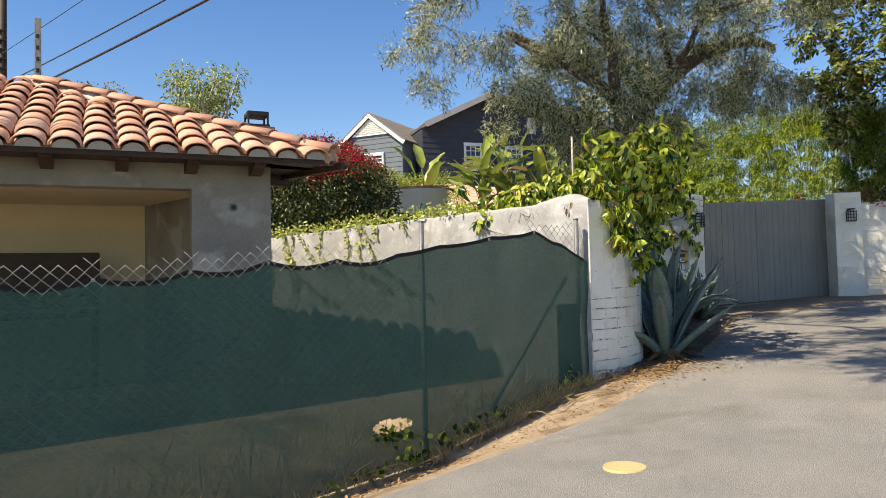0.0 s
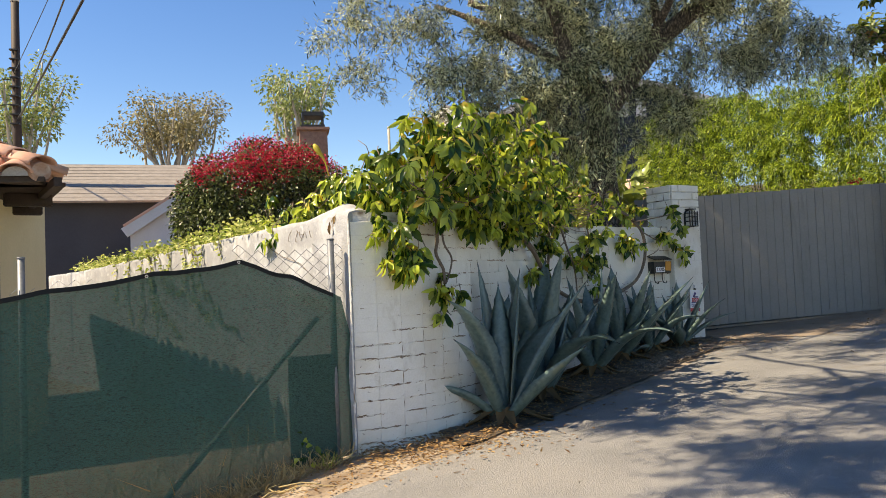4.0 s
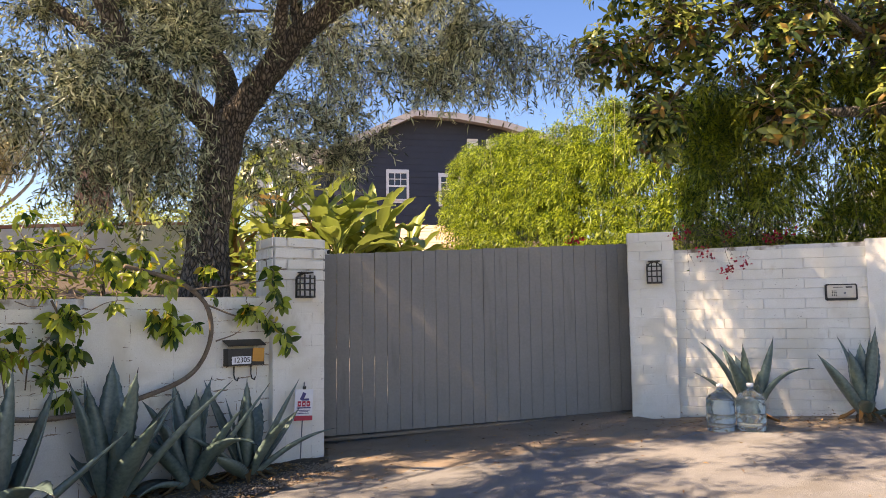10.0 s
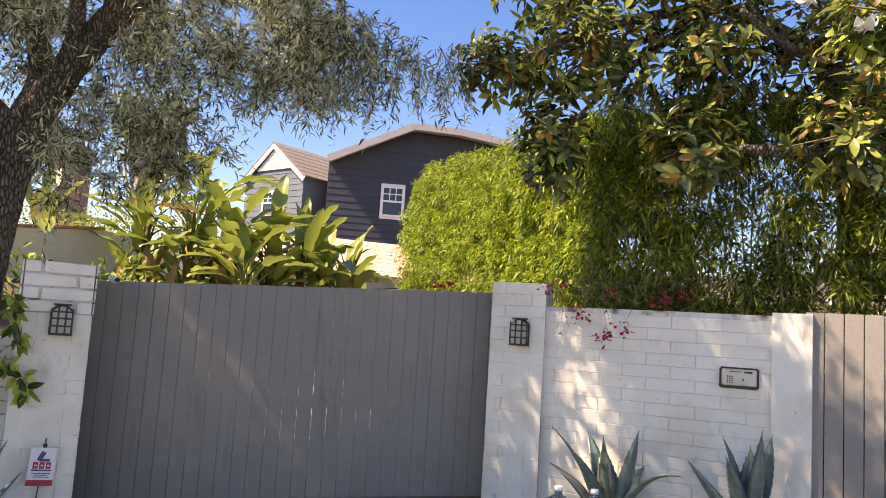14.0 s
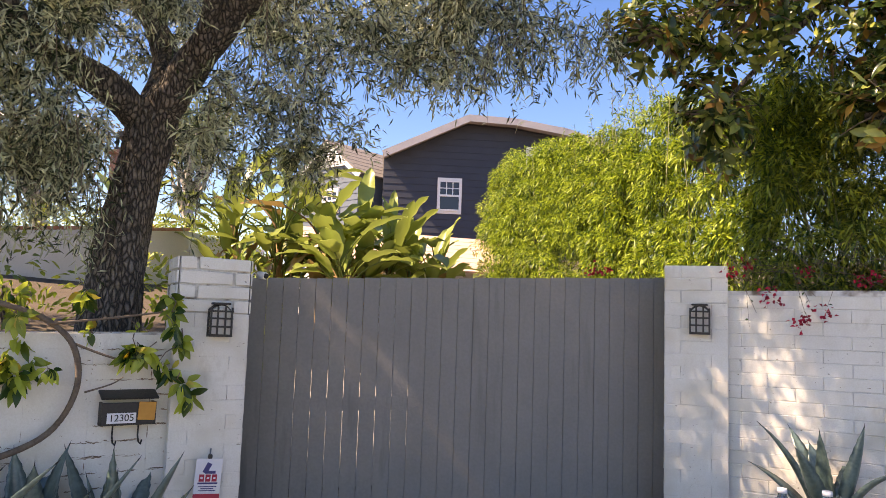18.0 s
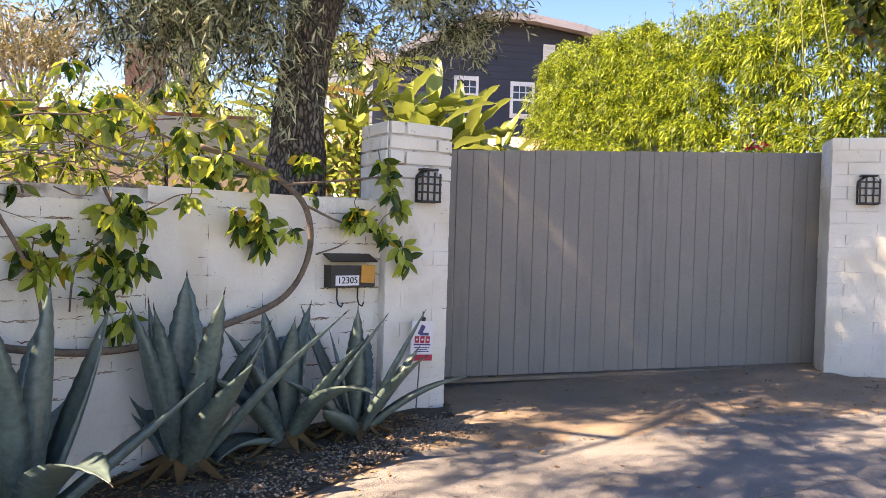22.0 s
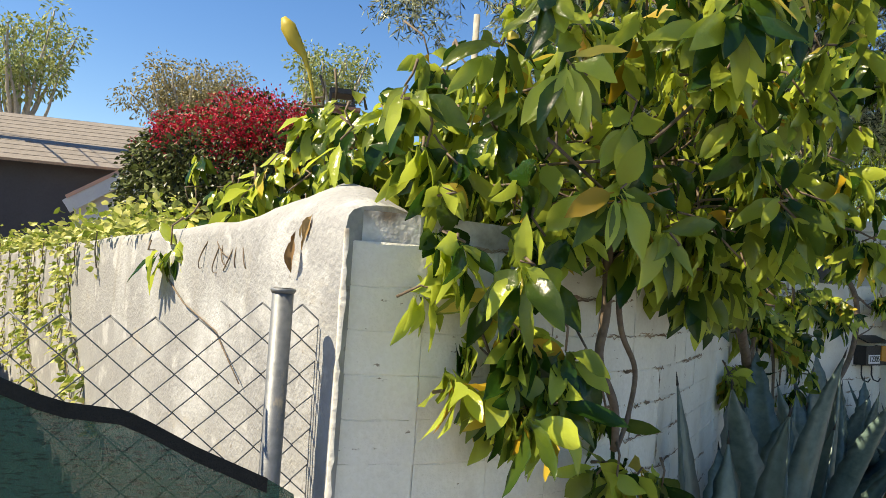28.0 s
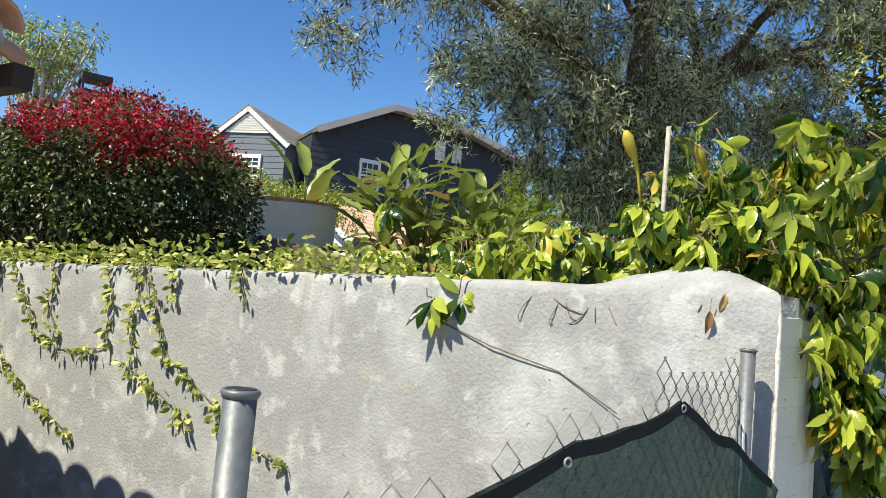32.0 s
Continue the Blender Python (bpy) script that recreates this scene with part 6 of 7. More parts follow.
def stem(pts, r0, r1):
    limb(pts, r0, r1, vine, M_STEM, "stem", 8, 0.012)


stem([(-3.62, -2.80, 1.55), (-3.41, -2.54, 1.34), (-3.24, -2.32, 1.19), (-3.13, -2.19, 1.05), (-2.92, -1.93, 0.84), (-2.77, -1.75, 0.77), (-2.55, -1.51, 0.69), (-2.26, -1.26, 0.63), (-1.93, -0.98, 0.64), (-1.5, -0.68, 0.74), (-1.2, -0.48, 0.89), (-1.06, -0.42, 1.17), (-1.1, -0.44, 1.46), (-1.26, -0.51, 1.63), (-1.48, -0.66, 1.72), (-1.75, -0.8, 1.79)], 0.025, 0.018)
stem([(-2.75, -1.70, 1.62), (-2.64, -1.58, 1.42), (-2.59, -1.53, 1.31), (-2.53, -1.49, 1.18), (-2.46, -1.43, 0.97), (-2.43, -1.4, 0.72)], 0.015, 0.008)
stem([(-2.61, -1.55, 1.33), (-2.88, -1.88, 1.18), (-3.1, -2.15, 1.05), (-3.16, -2.23, 0.97)], 0.008, 0.005)
stem([(-4.51, -3.66, 1.50), (-4.5, -3.68, 1.3), (-4.52, -3.69, 1.17), (-4.47, -3.67, 1.05), (-4.46, -3.67, 0.93)], 0.016, 0.010)
stem([(-4.46, -3.64, 1.40), (-4.44, -3.65, 1.25), (-4.38, -3.61, 1.14), (-4.41, -3.63, 1.02), (-4.45, -3.66, 0.93)], 0.009, 0.006)
stem([(-2.95, -1.97, 1.6), (-2.94, -1.95, 1.33), (-2.99, -2.02, 1.06), (-2.93, -1.94, 0.88)], 0.017, 0.011)
stem([(-4.1, -3.40, 1.36), (-4.0, -3.28, 1.40), (-3.85, -3.10, 1.35)], 0.008, 0.006)
stem([(-2.2, -1.22, 1.5), (-2.15, -1.16, 1.3), (-2.3, -1.3, 1.1), (-2.33, -1.32, 0.85)], 0.010, 0.005)
vine_stem([(s_of(-1.15), 1.48), (s_of(-0.85), 1.36), (s_of(-0.62), 1.40)], 0.009, 0.005, 0.1)
vine_stem([(s_of(-1.05), 1.15), (s_of(-0.92), 1.2), (s_of(-0.85), 1.25)], 0.007, 0.004, 0.1)
vine_stem([(s_of(-1.3), 1.6), (s_of(-0.9), 1.66), (s_of(-0.55), 1.72)], 0.010, 0.006, 0.12)
bm = bmesh.new()
for j in range(150):
    p, o = left_at(rv_.uniform(0.09, 0.72))
    k = rv_.uniform(-0.35, 0.16)
    a = Vector((p.x + o.x * k, p.y + o.y * k, rv_.uniform(1.45, 1.95)))
    d = Vector((rv_.normal(), rv_.normal(), 0.35 * rv_.normal())).normalized() * rv_.uniform(0.15, 0.34)
    pts = [a + d * q + Vector((noise.noise(a + d * q * 3), noise.noise(a * 2 + d * q * 3), noise.noise(a * 3 + d * q * 3))) * 0.11 for q in (-1, -0.6, -0.2, 0.2, 0.6, 1)]
    r0 = rv_.uniform(0.003, 0.006)
    tube_bm(pts, [r0, r0 * 0.95, r0 * 0.9, r0 * 0.8, r0 * 0.7, r0 * 0.5], 5, bm)
part("twig_tangle", bm, M_STEM, vine)
for j in range(12):
    s = rv_.uniform(0.14, 0.75)
    p, o = left_at(s)
    k = rv_.uniform(-0.2, 0.25)
    a = Vector((p.x + o.x * k, p.y + o.y * k, 1.5 + rv_.uniform(-0.1, 0.35)))
    d = Vector((rv_.normal(), rv_.normal(), 0.2 * rv_.normal())).normalized()
    limb([a - d * 0.28, a + Vector((0, 0, 0.05)), a + d * 0.28], 0.006, 0.002, vine, M_STEM, "stem", 6, 0.06)
for x, y, z in ((-5.38, -3.25, 2.06), (-4.6, -3.0, 2.2), (-4.2, -2.7, 2.25)):
    part("flower_bud", tube_bm([(x + 0.07, y, z - 0.22), (x + 0.055, y, z - 0.15), (x + 0.04, y, z - 0.09), (x + 0.02, y, z - 0.04), (x - 0.01, y, z), (x - 0.035, y, z + 0.045), (x - 0.05, y, z + 0.07)], [0.005, 0.005, 0.006, 0.010, 0.022, 0.024, 0.009], 10), M_YLEAF, vine, "yellow cup-shaped flower bud")
part("garden_stake", tube_bm([(-4.75, -2.9, 1.2), (-4.75, -2.9, 2.35)], [0.012, 0.012], 6), M_BARKGREY, vine)


# ---- trailing variegated vine on the stucco wall ----
trail = tagged(new("trailing_vine"), "variegated yellow-green vine trailing down the stucco wall", "vine")
rt = np.random.default_rng(15)


def on_stucco(s, out, z):
    return np.array((-5.2 + sd.x * s - so.x * out, -3.83 + sd.y * s - so.y * out, z))


P, D = [], []
for _ in range(2600):
    s = 1.6 + 7.5 * rt.random() ** 1.2
    dens = 0.5 + 0.5 * noise.noise((s * 1.7, 0, 0))
    if rt.random() > dens + 0.25:
        continue
    P.append(on_stucco(s, rt.uniform(-0.28, 0.05), stucco_top(s) + abs(rt.normal()) * 0.07))
    D.append((rt.normal() - so.x, rt.normal() - so.y, 0.7 * rt.normal() + 0.4))
stems = bmesh.new()
TRAILS = (((4.87, 1.48), (4.72, 1.01), (4.39, 0.74), (4.04, 0.57), (3.69, 0.42)), ((4.54, 1.48), (4.22, 1.04), (3.93, 0.91), (3.52, 0.96), (3.51, 1.19), (3.54, 1.46)),
          ((3.27, 1.48), (3.08, 1.12), (3.01, 0.98), (2.77, 0.85), (2.61, 0.76), (2.48, 0.61), (2.11, 0.56)), ((2.52, 1.50), (2.51, 1.31)), ((4.84, 1.47), (4.53, 0.72), (4.6, 0.42)), ((3.3, 1.47), (3.3, 0.89), (2.96, 0.74), (2.75, 0.62)),
          ((4.62, 1.48), (4.7, 0.9), (4.64, 0.6)), ((5.2, 1.48), (5.1, 0.8), (5.2, 0.5)), ((5.7, 1.47), (5.8, 0.9), (5.6, 0.55)), ((6.4, 1.47), (6.3, 0.8)), ((3.0, 1.48), (3.05, 1.25)), ((4.05, 1.48), (4.1, 1.2), (3.98, 1.0)))
for line in TRAILS:
    seg = [math.hypot(q[0] - p[0], q[1] - p[1]) for p, q in zip(line, line[1:])]
    m = int(sum(seg) * 34)
    pts = []
    for i in range(m + 1):
        w, k = sum(seg) * i / m, 0
        while k < len(seg) - 1 and w > seg[k]:
            w -= seg[k]
            k += 1
        u = w / seg[k]
        q = on_stucco(line[k][0] + (line[k + 1][0] - line[k][0]) * u + 0.02 * math.sin(i * 0.7), 0.03 + 0.012 * math.sin(i), line[k][1] + (line[k + 1][1] - line[k][1]) * u)
        pts.append(q)
        for _ in range(3 if noise.noise((i * 0.35, line[0][0], 0)) > -0.1 else 1):
            P.append(q + rt.normal(size=3) * 0.014)
            D.append((rt.normal() - so.x * 0.9, rt.normal() - so.y * 0.9, -0.5 + 0.6 * rt.normal()))
    tube_bm(pts[::3] + [pts[-1]], [0.003] * (len(pts[::3]) + 1), 4, stems)
part("stem_tangle", stems, M_STEM, trail)
P, D = np.array(P), np.array(D)
broad_leaves(P, D, rand_dirs(rt, len(P), 0.8), rt.uniform(0.035, 0.07, len(P)), rt.uniform(0.018, 0.034, len(P)), M_VARIEG, trail, "foliage", 0.15, 0.3)
# a bare twig across the stucco
bm = bmesh.new()
tube_bm([on_stucco(1.35, 0.02, 1.3), on_stucco(1.1, 0.03, 1.22), on_stucco(0.8, 0.02, 1.15), on_stucco(0.55, 0.03, 1.02)], [0.004, 0.003, 0.003, 0.002], 4, bm)
for k in range(7):
    s, z, g, h = 0.80 + rt.normal() * 0.12, 1.47, rt.normal() * 0.10, rt.uniform(0.06, 0.17)
    w, q = rt.uniform(0.01, 0.03), rt.uniform(2, 5)
    tube_bm([on_stucco(s + g * i / 9 + w * math.sin(i / 9 * q + k), 0.008 + 0.02 * math.sin(i / 9 * 3), z - h * math.sin(i / 9 * 1.9)) for i in range(10)], [0.003 - 0.0002 * i for i in range(10)], 4, bm)
part("dry_twig_tangle", bm, M_STEM, trail)


# ---- agaves ----
def agave(x, y, z, size, count, seed, spread=1.0, turn=0.0):
    """A rosette of thick channelled leaves with toothed edges and dark end spines."""
    r = np.random.default_rng(seed)
    ag = tagged(new("agave"), "large blue-green agave with toothed leaves at the foot of the wall", "agave", "agaves along the wall")
    ag.matrix_world = pose(x, y, z)
    part("stump", tube_bm([(0, 0, -0.06), (0, 0, 0.05), (0, 0, 0.16)], [0.12 * size, 0.10 * size, 0.05 * size], 12), M_SOIL, ag, "dry brown leaf bases")
    for i in range(9):
        az = i * 0.7 + r.normal() * 0.2
        ln, wd = size * r.uniform(0.16, 0.3), size * 0.045
        o2, s2 = Vector((math.cos(az), math.sin(az), 0)), Vector((-math.sin(az), math.cos(az), 0))
        bm = bmesh.new()
        rows = [[bm.verts.new(o2 * (0.07 * size + ln * t) + s2 * (e * wd * (1 - t * 0.8)) + Vector((0, 0, 0.11 * (1 - t) ** 1.5 + 0.012 + 0.02 * abs(e)))) for e in (-1, 0, 1)] for t in (0, 0.35, 0.7, 1)]
        for p, q in zip(rows, rows[1:]):
            for k in range(2):
                bm.faces.new((p[k], p[k + 1], q[k + 1], q[k])).smooth = True
        part("dead_leaf", bm, M_DRY, ag, "withered brown leaf")
    for i in range(count):
        u = i / (count - 1)
        az = turn + i * 2.39996 + r.normal() * 0.3
        lean = radians(6 + 46 * spread * u ** 1.1 + r.normal() * 8)
        L = size * (0.84 + 0.2 * math.sin(u * 3.0) + r.normal() * 0.10) * (1 - 0.14 * u)
        W = size * 0.185 * r.uniform(0.72, 1.12)
        bend = radians(r.uniform(-14, 24) + (60 if r.random() < 0.2 else 0)) * (0.25 + 0.75 * u)
        n = 26
        bm = bmesh.new()
        out = Vector((math.cos(az), math.sin(az), 0))
        sid = Vector((-math.sin(az), math.cos(az), 0))
        pos = out * 0.035 * size + Vector((0, 0, 0.03))
        rows = []
        twist = r.normal() * 0.15
        for j in range(n + 1):
            t = j / n
            a = lean + bend * t * t * 1.6
            fw = out * math.sin(a) + Vector((0, 0, 1)) * math.cos(a)
            up = Vector((0, 0, 1)) * math.sin(a) - out * math.cos(a)
            if j:
                pos = pos + fw * L / n
            w = W * (0.46 + 0.54 * math.sin(min(1, t / 0.5) * math.pi / 2)) * (1 if t < 0.5 else max(0.0, 1 - ((t - 0.5) / 0.5) ** 1.7)) * 0.5
            tooth = 0.008 * size if (j % 2 and 0.1 < t < 0.93) else 0
            sv = (sid * math.cos(twist * t) + up * math.sin(twist * t))
            depth = (0.46 * w + 0.004) * (1 - 0.45 * t)
            th = (0.019 * size) * (1 - t) ** 0.8 + 0.002
            rows.append([bm.verts.new(pos + sv * (w + tooth) + up * depth), bm.verts.new(pos + sv * w * 0.5 + up * depth * 0.28), bm.verts.new(pos), bm.verts.new(pos - sv * w * 0.5 + up * depth * 0.28), bm.verts.new(pos - sv * (w + tooth) + up * depth),
                         bm.verts.new(pos - sv * w * 0.5 - up * th), bm.verts.new(pos - up * th * 1.4), bm.verts.new(pos + sv * w * 0.5 - up * th)])
        for p, q in zip(rows, rows[1:]):
            for k in range(8):
                bm.faces.new((p[k], p[(k + 1) % 8], q[(k + 1) % 8], q[k])).smooth = True
        bm.faces.new(rows[0])
        bm.faces.new(rows[-1][::-1])
        bmesh.ops.recalc_face_normals(bm, faces=bm.faces)
        leaf = part("leaf", bm, M_AGAVE, ag)
        part("spine", tube_bm([pos - fw * 0.012, pos + fw * 0.02 * size + fw * 0.008], [0.0045 * size, 0.0008], 6), M_BLACK, leaf, "dark end spine")
    return ag


for k, (x, y, size, count, spread) in enumerate(((-3.95, -3.44, 1.25, 12, 0.95), (-3.34, -2.66, 1.27, 13, 0.95), (-2.42, -1.76, 1.17, 12, 1.0), (-1.78, -1.06, 1.12, 12, 0.95), (-1.20, -0.70, 0.95, 12, 1.0), (-0.74, -0.60, 0.84, 13, 1.25))):
    agave(x, y, ground_z(x, y), size, count, 40 + k, spread, 0.6 * k)
agave(4.18, -0.98, ground_z(4.18, -0.98), 0.86, 10, 60, 0.95)
agave(5.0, -1.58, ground_z(5.0, -1.58), 0.84, 10, 63, 1.0, 1.0)


# ---- bird of paradise ----
def paddle(bm, base, az, lean, stem, L, W, r, split=0.0):
    """A stalk with a boat-shaped blade."""
    out = Vector((math.cos(az), math.sin(az), 0))
    sid = Vector((-math.sin(az), math.cos(az), 0))
    pts, p, a = [], Vector(base), lean * 0.3
    for i in range(6):
        pts.append(p.copy())
        a = lean * (0.3 + 0.7 * i / 5)
        p = p + (out * math.sin(a) + Vector((0, 0, 1)) * math.cos(a)) * stem / 5
    tube_bm(pts, [0.022, 0.02, 0.017, 0.014, 0.012, 0.010], 5, bm)
    rows, p = [], pts[-1]
    n = 9
    bend = r.uniform(0.1, 0.6)
    for j in range(n + 1):
        t = j / n
        aa = a + bend * t
        fw = out * math.sin(aa) + Vector((0, 0, 1)) * math.cos(aa)
        up = Vector((0, 0, 1)) * math.sin(aa) - out * math.cos(aa)
        if j:
            p = p + fw * L / n
        w = W * 0.5 * (math.sin(math.pi * min(1, (t * 0.93 + 0.07))) ** 0.6)
        wav = 0.02 * math.sin(t * 14 + az)
        rows.append([bm.verts.new(p + sid * w + up * (w * 0.35 + wav)), bm.verts.new(p + sid * w * 0.5 + up * w * 0.12), bm.verts.new(p), bm.verts.new(p - sid * w * 0.5 + up * w * 0.12), bm.verts.new(p - sid * w + up * (w * 0.35 - wav))])
    for q, s in zip(rows, rows[1:]):
        for k in range(4):
            bm.faces.new((q[k], q[k + 1], s[k + 1], s[k])).smooth = True


rp = np.random.default_rng(16)
BOP = [(-0.75, 6.9, 3.0, 13), (-2.45, 6.95, 1.9, 8), (0.0, 6.6, 2.4, 16), (0.75, 6.5, 2.5, 17), (1.35, 6.9, 2.3, 15), (1.9, 7.0, 2.1, 13), (2.75, 7.3, 1.5, 11), (0.2, 7.6, 3.2, 15), (1.0, 5.6, 1.5, 10), (2.3, 7.6, 2.0, 12)]
for x, y, h, n in [(x, y, h, int(n * 2.1)) for x, y, h, n in BOP]:
    bp_ = tagged(new("bird_of_paradise"), "giant bird of paradise clump with broad paddle leaves", "plant", "bird of paradise clumps")
    bp_.matrix_world = pose(x, y, 1.2)
    part("trunk", tube_bm([(0, 0, -0.8), (0.03, 0, h * 0.5), (0, 0.03, h * 0.75)], [0.10, 0.08, 0.06], 8), M_DRY, bp_, "shaggy brown stem")
    for i in range(n):
        bm = bmesh.new()
        paddle(bm, (rp.normal() * 0.04, rp.normal() * 0.04, h * rp.uniform(0.1, 0.8)), i * 2.4 + rp.normal() * 0.3, radians(rp.uniform(5, 98)), rp.uniform(0.45, 1.0), rp.uniform(0.5, 1.0), rp.uniform(0.2, 0.33), rp)
        part("leaf", bm, M_BANANA if rp.random() > 0.05 else M_DRY, bp_)
    for i in range(6):
        bm = bmesh.new()
        paddle(bm, (rp.normal() * 0.05, rp.normal() * 0.05, h * rp.uniform(0.3, 0.75)), rp.uniform(0, 6), radians(rp.uniform(100, 150)), 0.4, 0.7, 0.14, rp)
        part("dead_leaf", bm, M_DRY, bp_, "hanging dry brown leaf")

# ---- bougainvillea ----
boug = tagged(new("bougainvillea_bush"), "rounded clipped bougainvillea bush with crimson top", "bush")
rg = np.random.default_rng(17)
bb = []
for _ in range(230):
    d = rand_dirs(rg, 1)[0]
    d /= np.linalg.norm(d)
    bb.append((np.array((-5.95, 3.9, 2.15)) + d * np.array((1.32, 1.3, 1.12)), (0.34, 0.34, 0.3), 190))
for _ in range(70):
    d = rand_dirs(rg, 1)[0]
    d /= np.linalg.norm(d)
    bb.append((np.array((-5.95, 3.9, 2.05)) + d * np.array((0.8, 0.8, 0.7)), (0.4, 0.4, 0.35), 110))
S, N = in_blobs(rg, bb, 0.5)
top = (S[:, 2] > 2.72 + 0.42 * np.array([noise.noise((p[0] * 2, p[1] * 2, p[2] * 2)) for p in S]))
red = top & (rg.random(len(S)) < 0.6)
gr = ~red
leaf_mesh("foliage", S[gr], N[gr] + rand_dirs(rg, gr.sum(), -0.3) * 0.7, rand_dirs(rg, gr.sum(), 1), rg.uniform(0.045, 0.085, gr.sum()), rg.uniform(0.028, 0.05, gr.sum()), M_BUSH, boug)
P = np.repeat(S[red], 3, axis=0)
P = P + rg.normal(size=P.shape) * 0.04
leaf_mesh("bract_mass", P, rand_dirs(rg, len(P), 0.3), rand_dirs(rg, len(P), 1), rg.uniform(0.025, 0.045, len(P)), rg.uniform(0.02, 0.036, len(P)), M_RED, boug)
part("trunk", tube_bm([(-5.95, 3.9, 1.0), (-5.9, 3.9, 2.4)], [0.09, 0.05], 8), M_BARK, boug)

# sprigs of bougainvillea over the right wall
spr = tagged(new("bougainvillea_sprigs"), "thin bougainvillea stems with crimson bracts over the wall", "vine")
bm = bmesh.new()
RP = []
for k in range(34):
    u = rg.random()
    a = Vector((3.7 + 1.2 * u, 0.06 - 1.0 * u, 2.15 + rg.uniform(0, 0.25)))
    b = a + Vector((rg.normal() * 0.15 + 0.05, -0.12, rg.uniform(-0.1, 0.2)))
    e = b + Vector((rg.normal() * 0.15 + 0.08, -0.10, -rg.uniform(0.05, 0.45) * (1.2 - u)))
    tube_bm([a, b, e], [0.003, 0.0025, 0.0015], 4, bm)
    RP += [b.lerp(e, q) for q in rg.random(4)]
part("stem_tangle", bm, M_STEM, spr)
RP = np.array([tuple(q) for q in RP])
leaf_mesh("foliage", RP, rand_dirs(rg, len(RP), -0.3), rand_dirs(rg, len(RP), 1), rg.uniform(0.02, 0.04, len(RP)), rg.uniform(0.012, 0.02, len(RP)), M_HEDGE, spr)
cl = np.array([(4.2, -0.62, 1.80), (4.26, -0.66, 1.83), (4.35, -0.74, 1.88), (4.05, -0.45, 2.0), (4.1, -0.5, 1.98), (3.82, -0.32, 2.2), (4.55, -0.9, 2.12), (4.62, -0.95, 2.14), (3.95, -0.36, 2.25), (4.3, -0.6, 2.2), (2.95, 0.5, 2.22), (3.1, 0.5, 2.23), (3.0, 0.55, 2.2), (4.8, -0.95, 2.2)])
P = np.repeat(cl, 16, axis=0) + rg.normal(size=(len(cl) * 16, 3)) * 0.03
leaf_mesh("bract_mass", P, rand_dirs(rg, len(P), 0.2), rand_dirs(rg, len(P), 1), rg.uniform(0.03, 0.045, len(P)), rg.uniform(0.025, 0.035, len(P)), M_RED, spr)

# ---- hedge bands behind the terrace ----
band = tagged(new("garden_hedge"), "clipped green hedge on the garden terrace", "hedge")
bb = [((-4.6 + 4.6 * u + rg.normal() * 0.15, 5.6 + 4.4 * u + rg.normal() * 0.2, 2.85 + 0.55 * u + rg.normal() * 0.12), (0.4, 0.4, 0.35), 130) for u in rg.random(50)]
S, N = in_blobs(rg, bb, 0.6)
leaf_mesh("foliage", S, N + rand_dirs(rg, len(S)) * 0.6, rand_dirs(rg, len(S), 1), rg.uniform(0.05, 0.08, len(S)), rg.uniform(0.03, 0.045, len(S)), M_LIME, band)
part("stem_tangle", tube_bm([(-2.6, 7.5, 1.2), (-2.6, 7.5, 3.0)], [0.05, 0.03], 6), M_BARK, band)
# small-leaved shrubs under the olive and behind the left wall
shr = tagged(new("garden_shrub"), "mixed green shrubs behind the garden wall", "shrub")
bb = [((-3.6 + 3.4 * u + rg.normal() * 0.2, 0.3 + 2.4 * u + rg.normal() * 0.4, 1.75 + rg.normal() * 0.25), (0.4, 0.4, 0.35), 90) for u in rg.random(26)]
S, N = in_blobs(rg, bb, 0.4)
broad_leaves(S, N + rand_dirs(rg, len(S)) * 0.6, rand_dirs(rg, len(S), 1), rg.uniform(0.08, 0.13, len(S)), rg.uniform(0.03, 0.045, len(S)), M_LIME, shr, "foliage")
part("stem_tangle", tube_bm([(-2.2, 1.4, 0.9), (-2.2, 1.4, 1.9)], [0.04, 0.02], 6), M_BARK, shr)


# ---- far trees ----
def far_tree(name, label, x, y, z0, h, w, mat, seed, leaves, limbs=9, size=0.16):
    r = np.random.default_rng(seed)
    tr = tagged(new(name), label, "tree")
    part("trunk", tube_bm([(x, y, z0), (x + 0.1, y, z0 + h * 0.3), (x, y, z0 + h * 0.55)], [0.3, 0.22, 0.16], 8), M_BARKGREY, tr)
    tips = []
    for i in range(limbs):
        a = i * 2.4 + r.normal() * 0.3
        e = Vector((x + math.cos(a) * w * r.uniform(0.3, 0.9), y + math.sin(a) * w * r.uniform(0.3, 0.9), z0 + h * r.uniform(0.72, 0.97)))
        b = Vector((x, y, z0 + h * r.uniform(0.35, 0.5)))
        mid = b.lerp(e, 0.5) + Vector((r.normal(), r.normal(), 0)) * 0.25 + Vector((0, 0, -0.2))
        limb([b, mid, e], 0.11, 0.035, tr, M_BARKGREY, "limb", 6, 0.08)
        tips += [e, mid.lerp(e, 0.5), mid.lerp(e, 0.75) + Vector((r.normal(), r.normal(), r.normal() * 0.4)) * 0.5]
    bb = [(tuple(t), (w * 0.26, w * 0.26, w * 0.2), leaves) for t in tips]
    S, N = in_blobs(r, bb, 0.3)
    leaf_mesh("crown", S, N + rand_dirs(r, len(S), -0.3), rand_dirs(r, len(S), 1), size * r.uniform(0.6, 1.2, len(S)), size * 0.45 * r.uniform(0.6, 1.2, len(S)), mat, tr)


